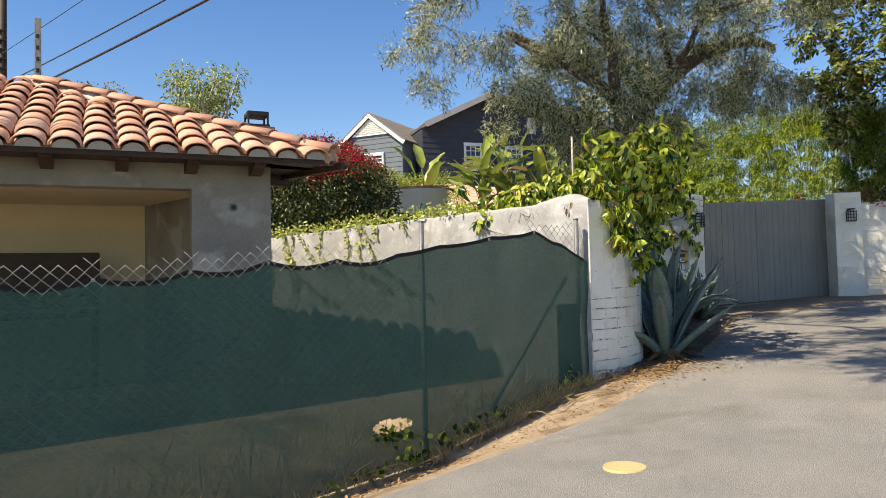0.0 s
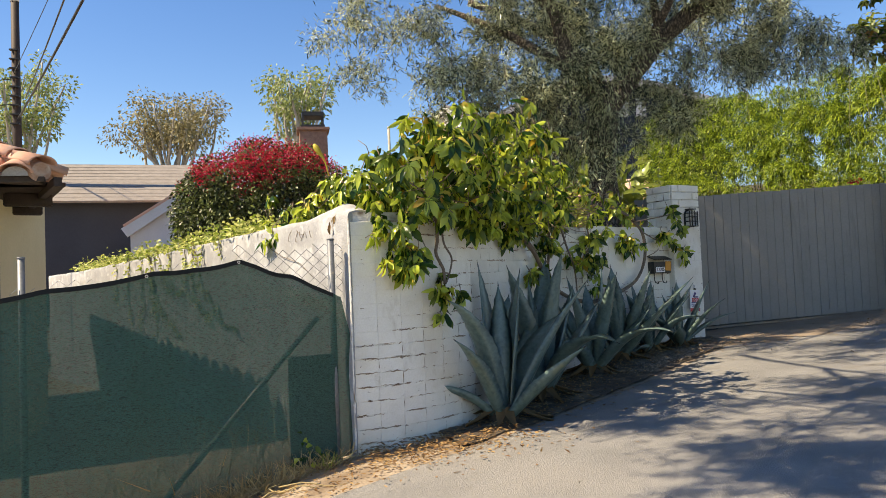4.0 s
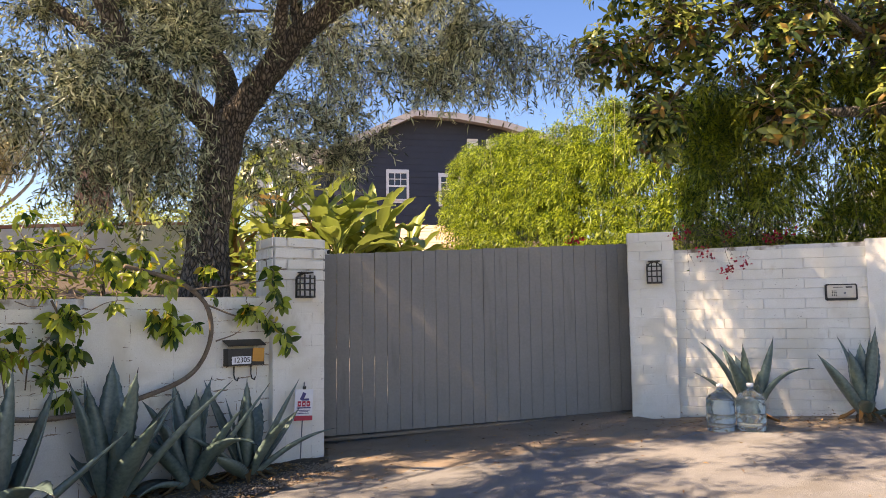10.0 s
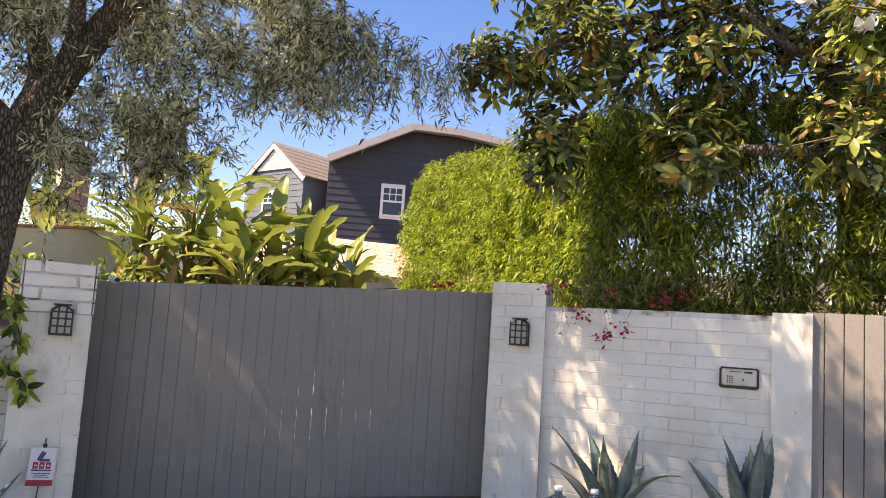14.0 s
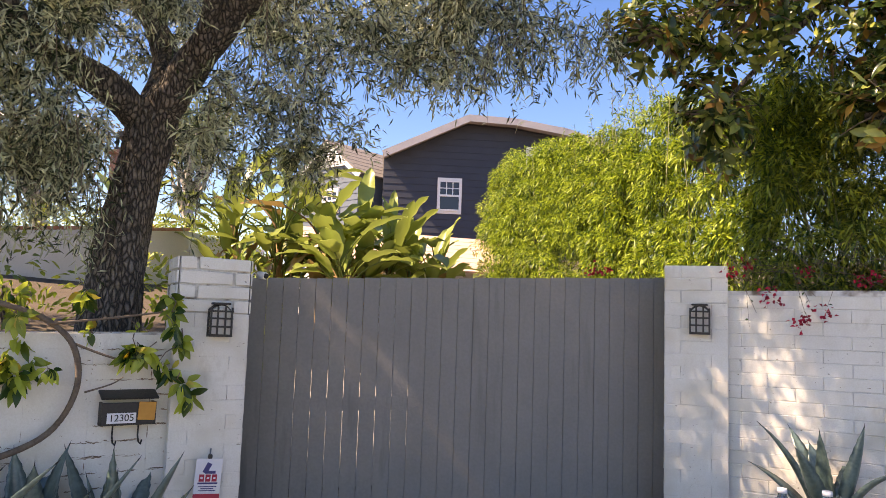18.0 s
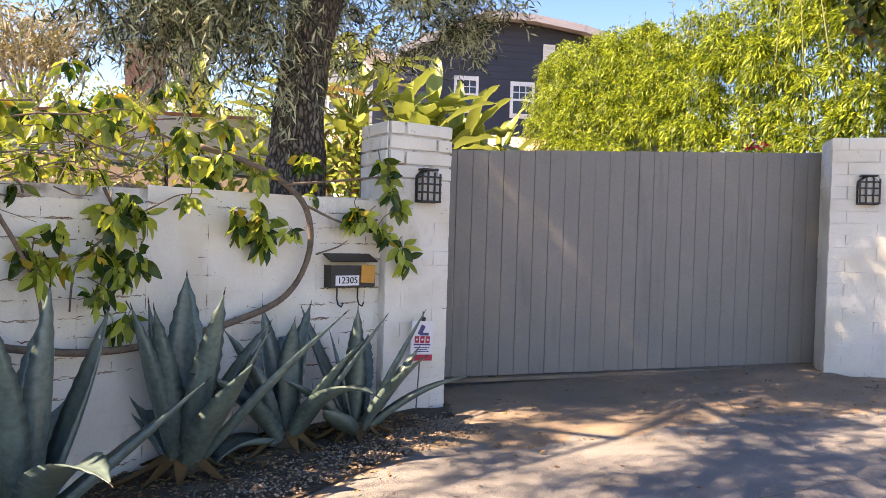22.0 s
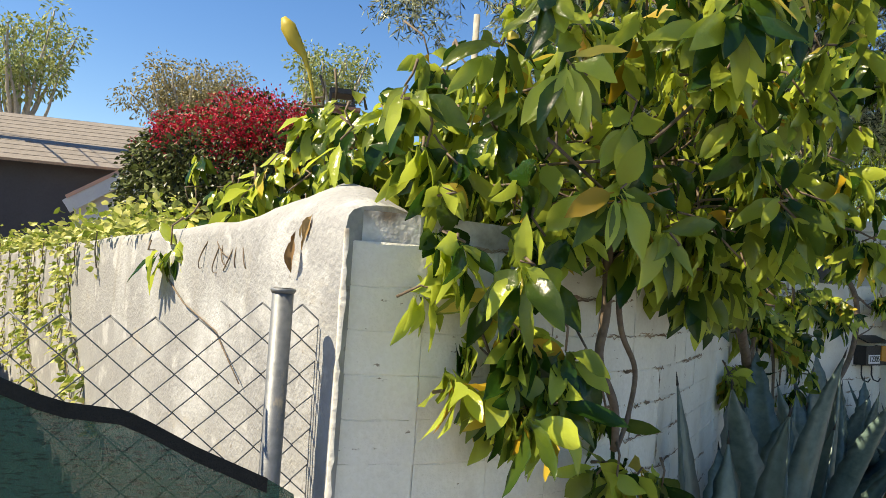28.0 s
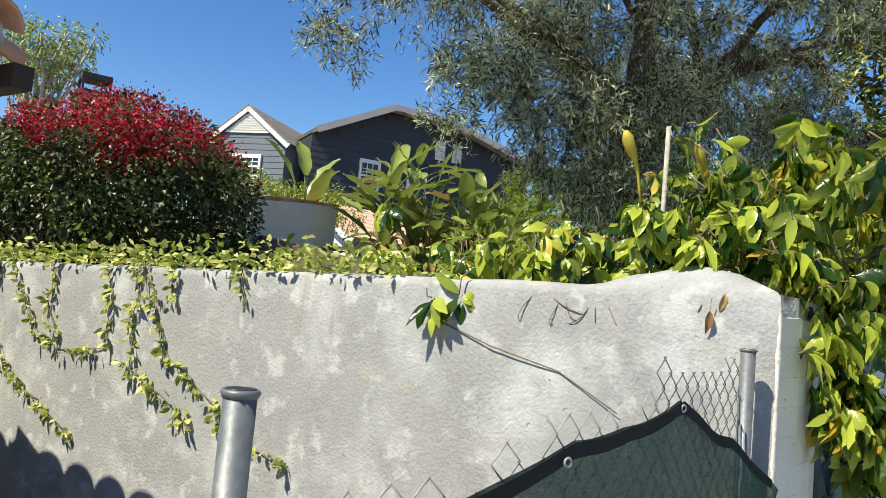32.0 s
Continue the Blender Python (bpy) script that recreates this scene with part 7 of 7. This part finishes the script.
far_tree("plane_tree", "pollarded sparse tree beyond the house roofs", -4.9, 30.5, 2, 11.0, 2.5, M_FARLEAF, 71, 62, 17, 0.25)
far_tree("brown_tree", "rounded brownish tree beyond the roofs", -11.2, 30.5, 2, 9.2, 2.9, M_FARBROWN, 72, 95, 20, 0.22)
far_tree("plane_tree", "sparse leafy tree beyond the roofs", -17.6, 28.5, 0.6, 11.6, 2.4, M_FARLEAF, 73, 62, 17, 0.25)
far_tree("brown_tree", "hazy pale tree rising behind the bamboo", 9.5, 24.0, 2, 8.2, 1.9, M_FARLEAF, 74, 120, 9)
far_tree("garden_tree", "dense green tree standing behind the white wall", 10.5, 1.0, 1, 6.2, 2.6, M_MAGNOLIA, 75, 220, 14, 0.2)


# ---- pole and cables ----
pole = tagged(new("utility_pole"), "dark wooden utility pole with cables and hardware", "pole")
PX, PY = -11.8, 9.75
part("shaft", tube_bm([(PX, PY, 0.3), (PX, PY, 9.6)], [0.11, 0.085], 12), M_WOOD, pole)
part("band", tube_bm([(PX, PY, 7.95), (PX, PY, 8.06)], [0.10, 0.10], 12), M_TRIM, pole)
part("crossarm", box_bm(1.3, 0.08, 0.09, pose(PX + 0.45, PY - 0.1, 8.6, 0, -4)), M_WOOD, pole)
for i in range(9):
    part("clamp", box_bm(0.2, 0.1, 0.035, pose(PX, PY - 0.12, 5.0 + i * 0.22), 0.008), M_BLACK, pole)
marker = tagged(new("pole_marker"), "tall pale slotted post behind the tiled house", "post")
part("shaft", box_bm(0.10, 0.06, 5.4, pose(-10.71, 4.36, 2.72), 0.006), M_BARKGREY, marker)
for i in range(7):
    part("slot", box_bm(0.045, 0.01, 0.07, pose(-10.71, 4.325, 3.9 + i * 0.2)), M_BLACK, marker)
CABLES = (((-9.56, 4.45, 4.98), (-0.387, 0.922, 0.025), 5.8, 0.022), ((-8.75, 2.23, 5.2), (-0.354, 0.934, 0.056), 8.1, 0.014), ((-7.43, -0.1, 6.41), (-0.41, 0.912, -0.019), 10.7, 0.008))
for p, d, k, rad in CABLES:
    a = Vector(p) + Vector(d) * k
    b = Vector(p) - Vector(d) * 34
    pts = [a.lerp(b, i / 24) + Vector((0, 0, 0.0015 * (i * 1.6) ** 2)) for i in range(25)]
    tagged(part("cable", tube_bm(pts, [rad] * 25, 6), M_BLACK), "black overhead cable strung from the utility pole", "cable", "overhead cables")
for b in ((-30, 12, 5.5), (-30, 13, 4.9)):
    a, b = Vector((PX, PY, b[2] + 0.6)), Vector(b)
    tagged(part("cable", tube_bm([a, a.lerp(b, 0.5) - Vector((0, 0, 0.3)), b], [0.01] * 3, 6), M_BLACK), "thin black service cable on the utility pole", "cable", "overhead cables")


# ---- litter, gravel and grass ----
rl = np.random.default_rng(18)
P = []
while len(P) < 4200:
    s = rl.random()
    p, o = left_at(s)
    k = abs(rl.normal()) * 0.42
    q = p + o * k
    P.append((q.x, q.y, ground_z(q.x, q.y) + 0.034))
for _ in range(900):
    x, y = -4.75 + rl.normal() * 0.45, -4.05 + rl.normal() * 0.22
    P.append((x, y, ground_z(x, y) + 0.012))
for _ in range(2200):
    s = rl.uniform(0, 9)
    p = FENCE_A + FENCE_DIR * s + Vector((FENCE_DIR.y * -1, FENCE_DIR.x)) * rl.uniform(0.05, 0.9)
    P.append((p.x, p.y, ground_z(p.x, p.y) + 0.012))
for _ in range(420):
    u = rl.random()
    x, y = 3.5 + 2.1 * u + rl.normal() * 0.1, -0.65 - 1.15 * u + rl.normal() * 0.25
    P.append((x, y, ground_z(x, y) + 0.014))
for _ in range(500):
    x, y = rl.uniform(-0.3, 4.0), rl.uniform(-1.5, 0.6)
    P.append((x, y, ground_z(x, y) + 0.02))
for _ in range(260):
    x, y = rl.uniform(-6, 5), -0.4 - abs(rl.normal()) * 2.2
    P.append((x, y, ground_z(x, y) + 0.016))
P = np.array(P)
D = rl.normal(size=P.shape) * np.array([1, 1, 0.15])
lit = leaf_mesh("leaf_litter", P, D, rand_dirs(rl, len(P), 2.5), rl.uniform(0.015, 0.06, len(P)), rl.uniform(0.008, 0.024, len(P)), M_DRY, None, 0.2, 0.0)
tagged(lit, "dry brown fallen leaves on the verge and bed", "litter", kind="stuff")
P = []
while len(P) < 4200:
    p, o = left_at(rl.uniform(0.55, 1.0))
    q = p + o * rl.uniform(0.1, 0.9) + Vector((rl.uniform(0, 0.3), 0))
    P.append((q.x, q.y, ground_z(q.x, q.y) + 0.018))
v, f = [], []
for i, (x, y, z) in enumerate(P):
    s = rl.uniform(0.005, 0.014)
    b = len(v)
    v += [(x + s, y, z), (x, y + s, z), (x - s, y, z), (x, y - s, z), (x, y, z + s * 0.9)]
    f += [(b, b + 1, b + 4), (b + 1, b + 2, b + 4), (b + 2, b + 3, b + 4), (b + 3, b, b + 4)]
gr_ = raw_mesh("gravel", v, f, M_GRAVEL)
tagged(gr_, "small grey gravel at the foot of the wall", "gravel", kind="stuff")
# dry grass and ivy at the foot of the fence
S = []
for k in range(2600):
    s = abs(rl.normal()) * 2.2 + 0.1 if k < 1500 else 0.75 + rl.normal() * 0.42
    p = FENCE_A + FENCE_DIR * s + Vector((-FENCE_DIR.y, FENCE_DIR.x)) * rl.uniform(-0.05, 0.22)
    S.append((p.x, p.y, ground_z(p.x, p.y) - 0.01))
S = np.array(S)
D = rl.normal(size=S.shape) * 0.55 + np.array([0, 0, 1.0])
gd = leaf_mesh("dry_grass", S, D, rand_dirs(rl, len(S)), rl.uniform(0.06, 0.30, len(S)), rl.uniform(0.003, 0.008, len(S)), M_STRAW, None, 0.1, 0.3)
tagged(gd, "dry straw-coloured grass at the foot of the fence", "grass", kind="stuff")
S = []
for cs, cz, ds, dz, n in ((2.42, -0.47, 0.10, 0.04, 34), (2.55, -0.45, 0.10, 0.03, 16), (2.30, -0.60, 0.04, 0.06, 10), (2.25, -0.68, 0.08, 0.03, 16), (2.68, -0.72, 0.07, 0.03, 14), (1.95, -0.60, 0.10, 0.04, 18), (1.65, -0.52, 0.08, 0.04, 12), (3.1, -0.78, 0.12, 0.04, 12), (1.3, -0.45, 0.06, 0.03, 6), (0.25, -0.25, 0.08, 0.06, 12)):
    for _ in range(n):
        p = FENCE_A + FENCE_DIR * (cs + rl.normal() * ds) + Vector((-FENCE_DIR.y, FENCE_DIR.x)) * rl.uniform(0.04, 0.12)
        S.append((p.x, p.y, max(cz + rl.normal() * dz, ground_z(p.x, p.y) + 0.02)))
S = np.array(S)
iv = tagged(new("ivy"), "green ivy leaves at the foot of the fence", "ivy", kind="stuff")
broad_leaves(S, rand_dirs(rl, len(S)) + np.array([0.1, -0.5, 0]), rand_dirs(rl, len(S), 0.6), rl.uniform(0.04, 0.07, len(S)), rl.uniform(0.035, 0.06, len(S)), M_VINE, iv, "foliage")

# weeds and stalks between the screen and the stucco wall
S = []
for _ in range(900):
    s = rl.uniform(0.2, 8.5)
    p = FENCE_A + FENCE_DIR * s - Vector((-FENCE_DIR.y, FENCE_DIR.x)) * rl.uniform(0.08, 0.7)
    S.append((p.x, p.y, ground_z(p.x, p.y) - 0.02))
S = np.array(S)
D = rl.normal(size=S.shape) * 0.3 + np.array([0.1, 0, 1.0])
wd = leaf_mesh("tall_grass", S, D, rand_dirs(rl, len(S)), rl.uniform(0.2, 0.8, len(S)), rl.uniform(0.004, 0.010, len(S)), M_STRAW, None, 0.1, 0.2)
tagged(wd, "tall dry grass stalks behind the green screen", "grass", kind="stuff")
# green tuft at the foot of the corner
S = np.array([(-5.42 + rl.normal() * 0.05, -3.98 + rl.normal() * 0.05, ground_z(-5.42, -3.98) - 0.01) for _ in range(60)])
gt = leaf_mesh("green_grass", S, rl.normal(size=S.shape) * 0.5 + np.array([0, 0, 1.0]), rand_dirs(rl, len(S)), rl.uniform(0.08, 0.24, len(S)), rl.uniform(0.004, 0.008, len(S)), M_LIME, None, 0.1, 0.35)
tagged(gt, "green grass tuft at the corner of the fence", "grass", kind="stuff")

# dead leaves caught at the corner
DL = np.array([(-5.02, -3.72, 1.36), (-5.30, -3.66, 1.50), (-5.31, -3.62, 1.49), (-5.33, -3.60, 1.47), (-5.29, -3.64, 1.46), (-5.34, -3.63, 1.44)])
dd = np.array([(0.02, -0.05, -1.0), (-0.4, -0.1, -1.0), (-0.3, -0.2, -0.8), (-0.2, 0.2, -1.0), (-0.5, -0.1, -0.6), (-0.2, -0.1, -1.0)])
dead = tagged(new("dead_leaf"), "curled brown dead leaves hanging at the wall corner", "leaf", kind="stuff")
broad_leaves(DL, dd, np.tile(np.array([[-0.5, -0.8, 0.2]]), (len(DL), 1)), np.array([0.14, 0.07, 0.06, 0.08, 0.06, 0.09]), np.array([0.05, 0.025, 0.02, 0.025, 0.02, 0.03]), M_DRY, dead, "foliage", 0.4, 0.5)

# pale fallen twigs on the verge
for k in range(12):
    c = 0.35 + 0.9 * rl.random()
    p = FENCE_A + FENCE_DIR * c + Vector((-FENCE_DIR.y, FENCE_DIR.x)) * rl.uniform(0.12, 0.5)
    an, ln = rl.uniform(-0.6, 0.6), rl.uniform(0.15, 0.5)
    z = ground_z(p.x, p.y) + 0.02
    d = Vector((math.cos(an), math.sin(an), 0.1 * rl.random()))
    q = [Vector((p.x, p.y, z)) + d * ln * (i / 6 - 0.5) + Vector((0, 0, 0.015 * math.sin(i * 1.3 + k))) for i in range(7)]
    tagged(part("fallen_twig", tube_bm(q, [0.006, 0.006, 0.005, 0.005, 0.004, 0.003, 0.002], 5), M_STRAW), "pale dry twig lying on the verge", "twig", "fallen twigs")


# ---- pieces: roof tiles ----
def barrel_mesh(name, r0, r1, length, mat, segs=9, thick=0.016):
    """A tapering half-round tile lying along +y, its hollow side down."""
    v, f = [], []
    for y, r in ((0, r0), (length, r1)):
        for rr in (r, r - thick):
            for k in range(segs + 1):
                a = math.pi * k / segs
                v.append((-math.cos(a) * rr, y, math.sin(a) * rr * 0.66))
    n = segs + 1
    for k in range(segs):
        f.append((k, k + 1, 2 * n + k + 1, 2 * n + k))
        f.append((n + k + 1, n + k, 3 * n + k, 3 * n + k + 1))
        f.append((k + 1, k, n + k, n + k + 1))
    f.append((0, 2 * n, 3 * n, n))
    f.append((n - 1, 2 * n - 1, 4 * n - 1, 3 * n - 1))
    me = bpy.data.meshes.new(name)
    me.from_pydata(v, [], f)
    me.materials.append(mat)
    me.polygons.foreach_set("use_smooth", [True] * len(me.polygons))
    return me


rr_ = np.random.default_rng(21)
tile_me = barrel_mesh("tile", 0.140, 0.117, 0.44, M_TILE)
hip_me = barrel_mesh("hip_tile", 0.125, 0.105, 0.46, M_TILE)
end_me = bpy.data.meshes.new("tile_end")
ev = [(0, 0.03, 0)] + [(-math.cos(math.pi * k / 8) * 0.10, 0.03, math.sin(math.pi * k / 8) * 0.078) for k in range(9)]
end_me.from_pydata(ev, [], [(0, k, k + 1) for k in range(1, 9)])
end_me.materials.append(M_CONCRETE)
T = 0.43
pitch_deg = math.degrees(math.atan(T))


def piece(name, me, m, parent):
    ob = new(name, me)
    ob.parent = parent
    ob.matrix_world = m
    return ob


for c in range(27):
    x = -7.80 - c * 0.278
    reach = min(2.9, -7.63 - x + 0.12)
    n = max(1, int(reach / 0.33) + 1)
    for r in range(n):
        y = -2.95 + r * 0.33
        if r and y + 2.95 + 0.36 > reach + 0.1:
            break
        z = 1.965 + T * (y + 2.86)
        stack = 4 if (r == 1 and c in (8, 9, 10)) else 1
        for q in range(stack):
            m = pose(x + rr_.normal() * 0.006, y + q * 0.05, z + 0.028 + q * 0.022, pitch_deg - 3.2 + rr_.normal() * 0.5, rr_.normal() * 1.2, rr_.normal() * 1.3)
            piece("tile", tile_me, m, neighbour_house)
    piece("tile_end", end_me, pose(x, -2.95, 1.965 + T * -0.09 + 0.015), neighbour_house)
hd = Vector((-1, 1, T)).normalized()
for k in range(11):
    p = Vector((-7.60, -2.89, 2.03)) + hd * 0.37 * k
    d = hd
    m = Matrix.Translation(p) @ d.to_track_quat("Y", "Z").to_matrix().to_4x4() @ pose(0, 0, 0, -2.5 + rr_.normal(), rr_.normal() * 2, 0)
    piece("hip_tile", hip_me, m, neighbour_house)
for c in range(23):
    y = -2.5 + c * 0.255
    m = pose(-7.46 - 0.42 * (y + 2.70), y, 1.98, pitch_deg - 3, 0, 112.8)
    piece("tile", tile_me, m, neighbour_house)


# ---- pieces: painted blocks of walls and pillars ----
def block_mesh(seed, w, h, proud=0.011, mat=None, e=0.005):
    """A painted block face with soft, uneven arrises; its back lies on the wall, its front faces -y."""
    r = np.random.default_rng(seed)
    back = [(-w / 2, 0, -h / 2), (w / 2, 0, -h / 2), (w / 2, 0, h / 2), (-w / 2, 0, h / 2)]
    frontv = []
    xs_ = [-w / 2 + e, -w / 6, w / 6, w / 2 - e]
    for zz in (-h / 2 + e, h / 2 - e):
        for q in xs_:
            frontv.append((q + r.normal() * 0.002, -proud + r.normal() * 0.0012, zz + r.normal() * 0.0022))
    v = back + frontv
    f = [(4, 5, 9, 8), (5, 6, 10, 9), (6, 7, 11, 10), (0, 1, 7, 6, 5, 4), (3, 8, 9, 10, 11, 2), (0, 4, 8, 3), (1, 2, 11, 7)]
    me = bpy.data.meshes.new("brick")
    me.from_pydata(v, [], f)
    me.materials.append(mat or M_WHITE)
    return me


FLUSH = [block_mesh(140 + k, 0.4002, 0.1052, 0.0028, e=0.0022) for k in range(4)]
FLUSH_HALF = [block_mesh(150 + k, 0.2002, 0.1052, 0.0028, e=0.0022) for k in range(3)]
BOLD = [block_mesh(160 + k, 0.383, 0.091, 0.012) for k in range(3)]
BOLD_HALF = [block_mesh(165 + k, 0.172, 0.091, 0.012) for k in range(3)]
SOFT = [block_mesh(120 + k, 0.398, 0.1035, 0.0035) for k in range(4)]
SOFT_HALF = [block_mesh(130 + k, 0.198, 0.1035, 0.0035) for k in range(3)]
FULL = [block_mesh(100 + k, 0.397, 0.1025, 0.007) for k in range(5)]
HALF = [block_mesh(110 + k, 0.197, 0.1025, 0.007) for k in range(3)]
rk = np.random.default_rng(22)


def lay(line, z0, ztop, parent, FULL=FULL, HALF=HALF, tilt=1.0, out=0.007, bend=0.0):
    """Blocks in running bond over the front of a wall that follows plan points; ztop: height by distance."""
    seg = [(Vector(line[i + 1]) - Vector(line[i])).length for i in range(len(line) - 1)]
    total = sum(seg)

    def at(s):
        i = 0
        while i < len(seg) - 1 and s > seg[i]:
            s -= seg[i]
            i += 1
        a, b = Vector(line[i]), Vector(line[i + 1])
        d = (b - a).normalized()
        return a + d * s, math.degrees(math.atan2(d.y, d.x))

    z, row = z0, 0
    while z < 2.4:
        s = 0.2 if row % 2 else 0.0
        cells = [(0.1, HALF)] if row % 2 else []
        while s < total - 0.05:
            whole = s + 0.4 <= total + 0.12 and s >= bend
            cells.append((s + 0.2, FULL) if whole else (s + 0.1, HALF))
            s += 0.4 if whole else 0.2
        for mid, kind in cells:
            if mid > total - 0.06:
                continue
            if z + 0.105 > ztop(mid) + 0.02:
                continue
            half = 0.2 if kind is FULL else 0.1
            e0, e1 = at(max(0, mid - half))[0], at(min(total, mid + half))[0]
            p, an = (e0 + e1) / 2, math.degrees(math.atan2(e1.y - e0.y, e1.x - e0.x))
            if p.y > -9 and z + 0.1 > ground_z(p.x, p.y) - 0.12:
                m = pose(p.x, p.y, z + 0.052, rk.normal() * 0.5 * tilt, rk.normal() * 0.35 * tilt, an + rk.normal() * 0.4 * tilt) @ pose(0, -out, 0)
                piece("brick", kind[rk.integers(len(kind))], m, parent)
        z += 0.105
        row += 1


lsum = [0]
for i in range(len(LEFT) - 1):
    lsum.append(lsum[-1] + (Vector(LEFT[i + 1]) - Vector(LEFT[i])).length)
lay(LEFT, -0.455, lambda s: float(np.interp(s, lsum, LTOP)), wl, FLUSH, FLUSH_HALF, 0.45, 0.007, 1.8)
lay(RIGHT, 0.02, lambda s: 2.06, wr, SOFT, SOFT_HALF, 0.4)


def lay_pillar(spec, ob, faces):
    (ax, ay), (bx, by), base, top, depth = spec
    a, b = Vector((ax, ay)), Vector((bx, by))
    d = (b - a).normalized()
    nrm = Vector((-d.y, d.x))
    runs = {"front": (a, b), "left": (a + nrm * depth, a), "right": (b, b + nrm * depth)}
    for face in faces:
        p, q = runs[face]
        e = (q - p).normalized()
        L = (q - p).length
        an = math.degrees(math.atan2(e.y, e.x))
        z, row = top - 0.104, 0
        while z > -0.2:
            for mid, w in (((L - 0.13) / 2, L - 0.133), (L - 0.065, 0.127)) if row % 2 else ((0.065, 0.127), ((L + 0.13) / 2, L - 0.133)):
                low = row > 3
                bold = not low and "left" in faces and "right" in faces
                kind = (BOLD if w > 0.2 else BOLD_HALF) if bold else (FLUSH if low else SOFT) if w > 0.2 else (FLUSH_HALF if low else SOFT_HALF)
                w0 = (0.3994 if w > 0.2 else 0.1994)
                c = p + e * mid
                m = pose(c.x, c.y, z + 0.05, rk.normal() * 0.4, rk.normal() * 0.4, an + rk.normal() * 0.3) @ Matrix.Diagonal((w / w0, 1, 1, 1))
                piece("brick", kind[rk.integers(len(kind))], m, ob)
            z -= 0.105
            row += 1


lay_pillar(PIL_L, pil_l, ("front", "left", "right"))
lay_pillar(PIL_R, pil_r, ("front", "left"))

# mortar under the hip tiles
part("hip_mortar", tube_bm([Vector((-7.62, -2.87, 1.975)), Vector((-7.62, -2.87, 1.975)) + hd * 4.3], [0.085, 0.085], 10), M_TILEPAN, neighbour_house)

# chipped paint along the joints of the left wall
cv, cf = [], []
for k in range(2900):
    row, s = rk.integers(1, 19), rk.random() ** 1.1 * 0.98 + 0.01
    upright = k % 4 == 0
    if upright:
        s = (0.4 * round(s * lsum[-1] / 0.4) + (0.2 if row % 2 else 0)) / lsum[-1]
        if not 0.02 < s < 0.98:
            continue
    p, o = left_at(s)
    z = -0.455 + 0.105 * row + rk.normal() * 0.003 + (rk.uniform(0.03, 0.075) if upright else 0)
    if z < ground_z(p.x, p.y) or z > 1.45 or noise.noise((p.x * 1.1, p.y * 1.1, z * 1.6)) < -0.25:
        continue
    t_ = Vector((-o.y, o.x))
    w, h, n = 0.012 + 0.15 * rk.random() ** 2, rk.uniform(0.003, 0.011), 7
    b = len(cv)
    if upright:
        w = min(w, 0.06)
    for i in range(n + 1):
        u = i / n
        if upright:
            c, e = p + o * 0.0125, h * math.sin(math.pi * min(0.97, u + 0.03)) * rk.uniform(0.4, 1.0)
            lo, hi = c - t_ * e * 0.5, c + t_ * e * 0.5
            zz = z + (u - 0.5) * w
            cv += [(lo.x, lo.y, zz), (hi.x, hi.y, zz)]
            continue
        c = p + o * 0.0125 + t_ * (u - 0.5) * w
        e = h * math.sin(math.pi * min(0.97, u + 0.03)) * rk.uniform(0.5, 1.2)
        zz = z + 0.003 * rk.normal()
        cv += [(c.x, c.y, zz - e * 0.5), (c.x, c.y, zz + e * 0.5)]
    cf += [(b + 2 * i, b + 2 * i + 2, b + 2 * i + 3, b + 2 * i + 1) for i in range(n)]
raw_mesh("chipped_paint", cv, cf, M_CHIP, wl)["kind"] = "stuff"

# twigs, stems and bracts too fine to pick apart
for ob in scene.objects:
    if ob.parent and ob.name.split(".")[0] in ("twig_tangle", "stem_tangle", "dry_twig_tangle", "bract_mass", "wire_mesh", "wire_end_row", "foliage", "crown", "hanging_foliage", "plume_mass", "rusty_foliage", "yellow_foliage"):
        ob["kind"] = "stuff"
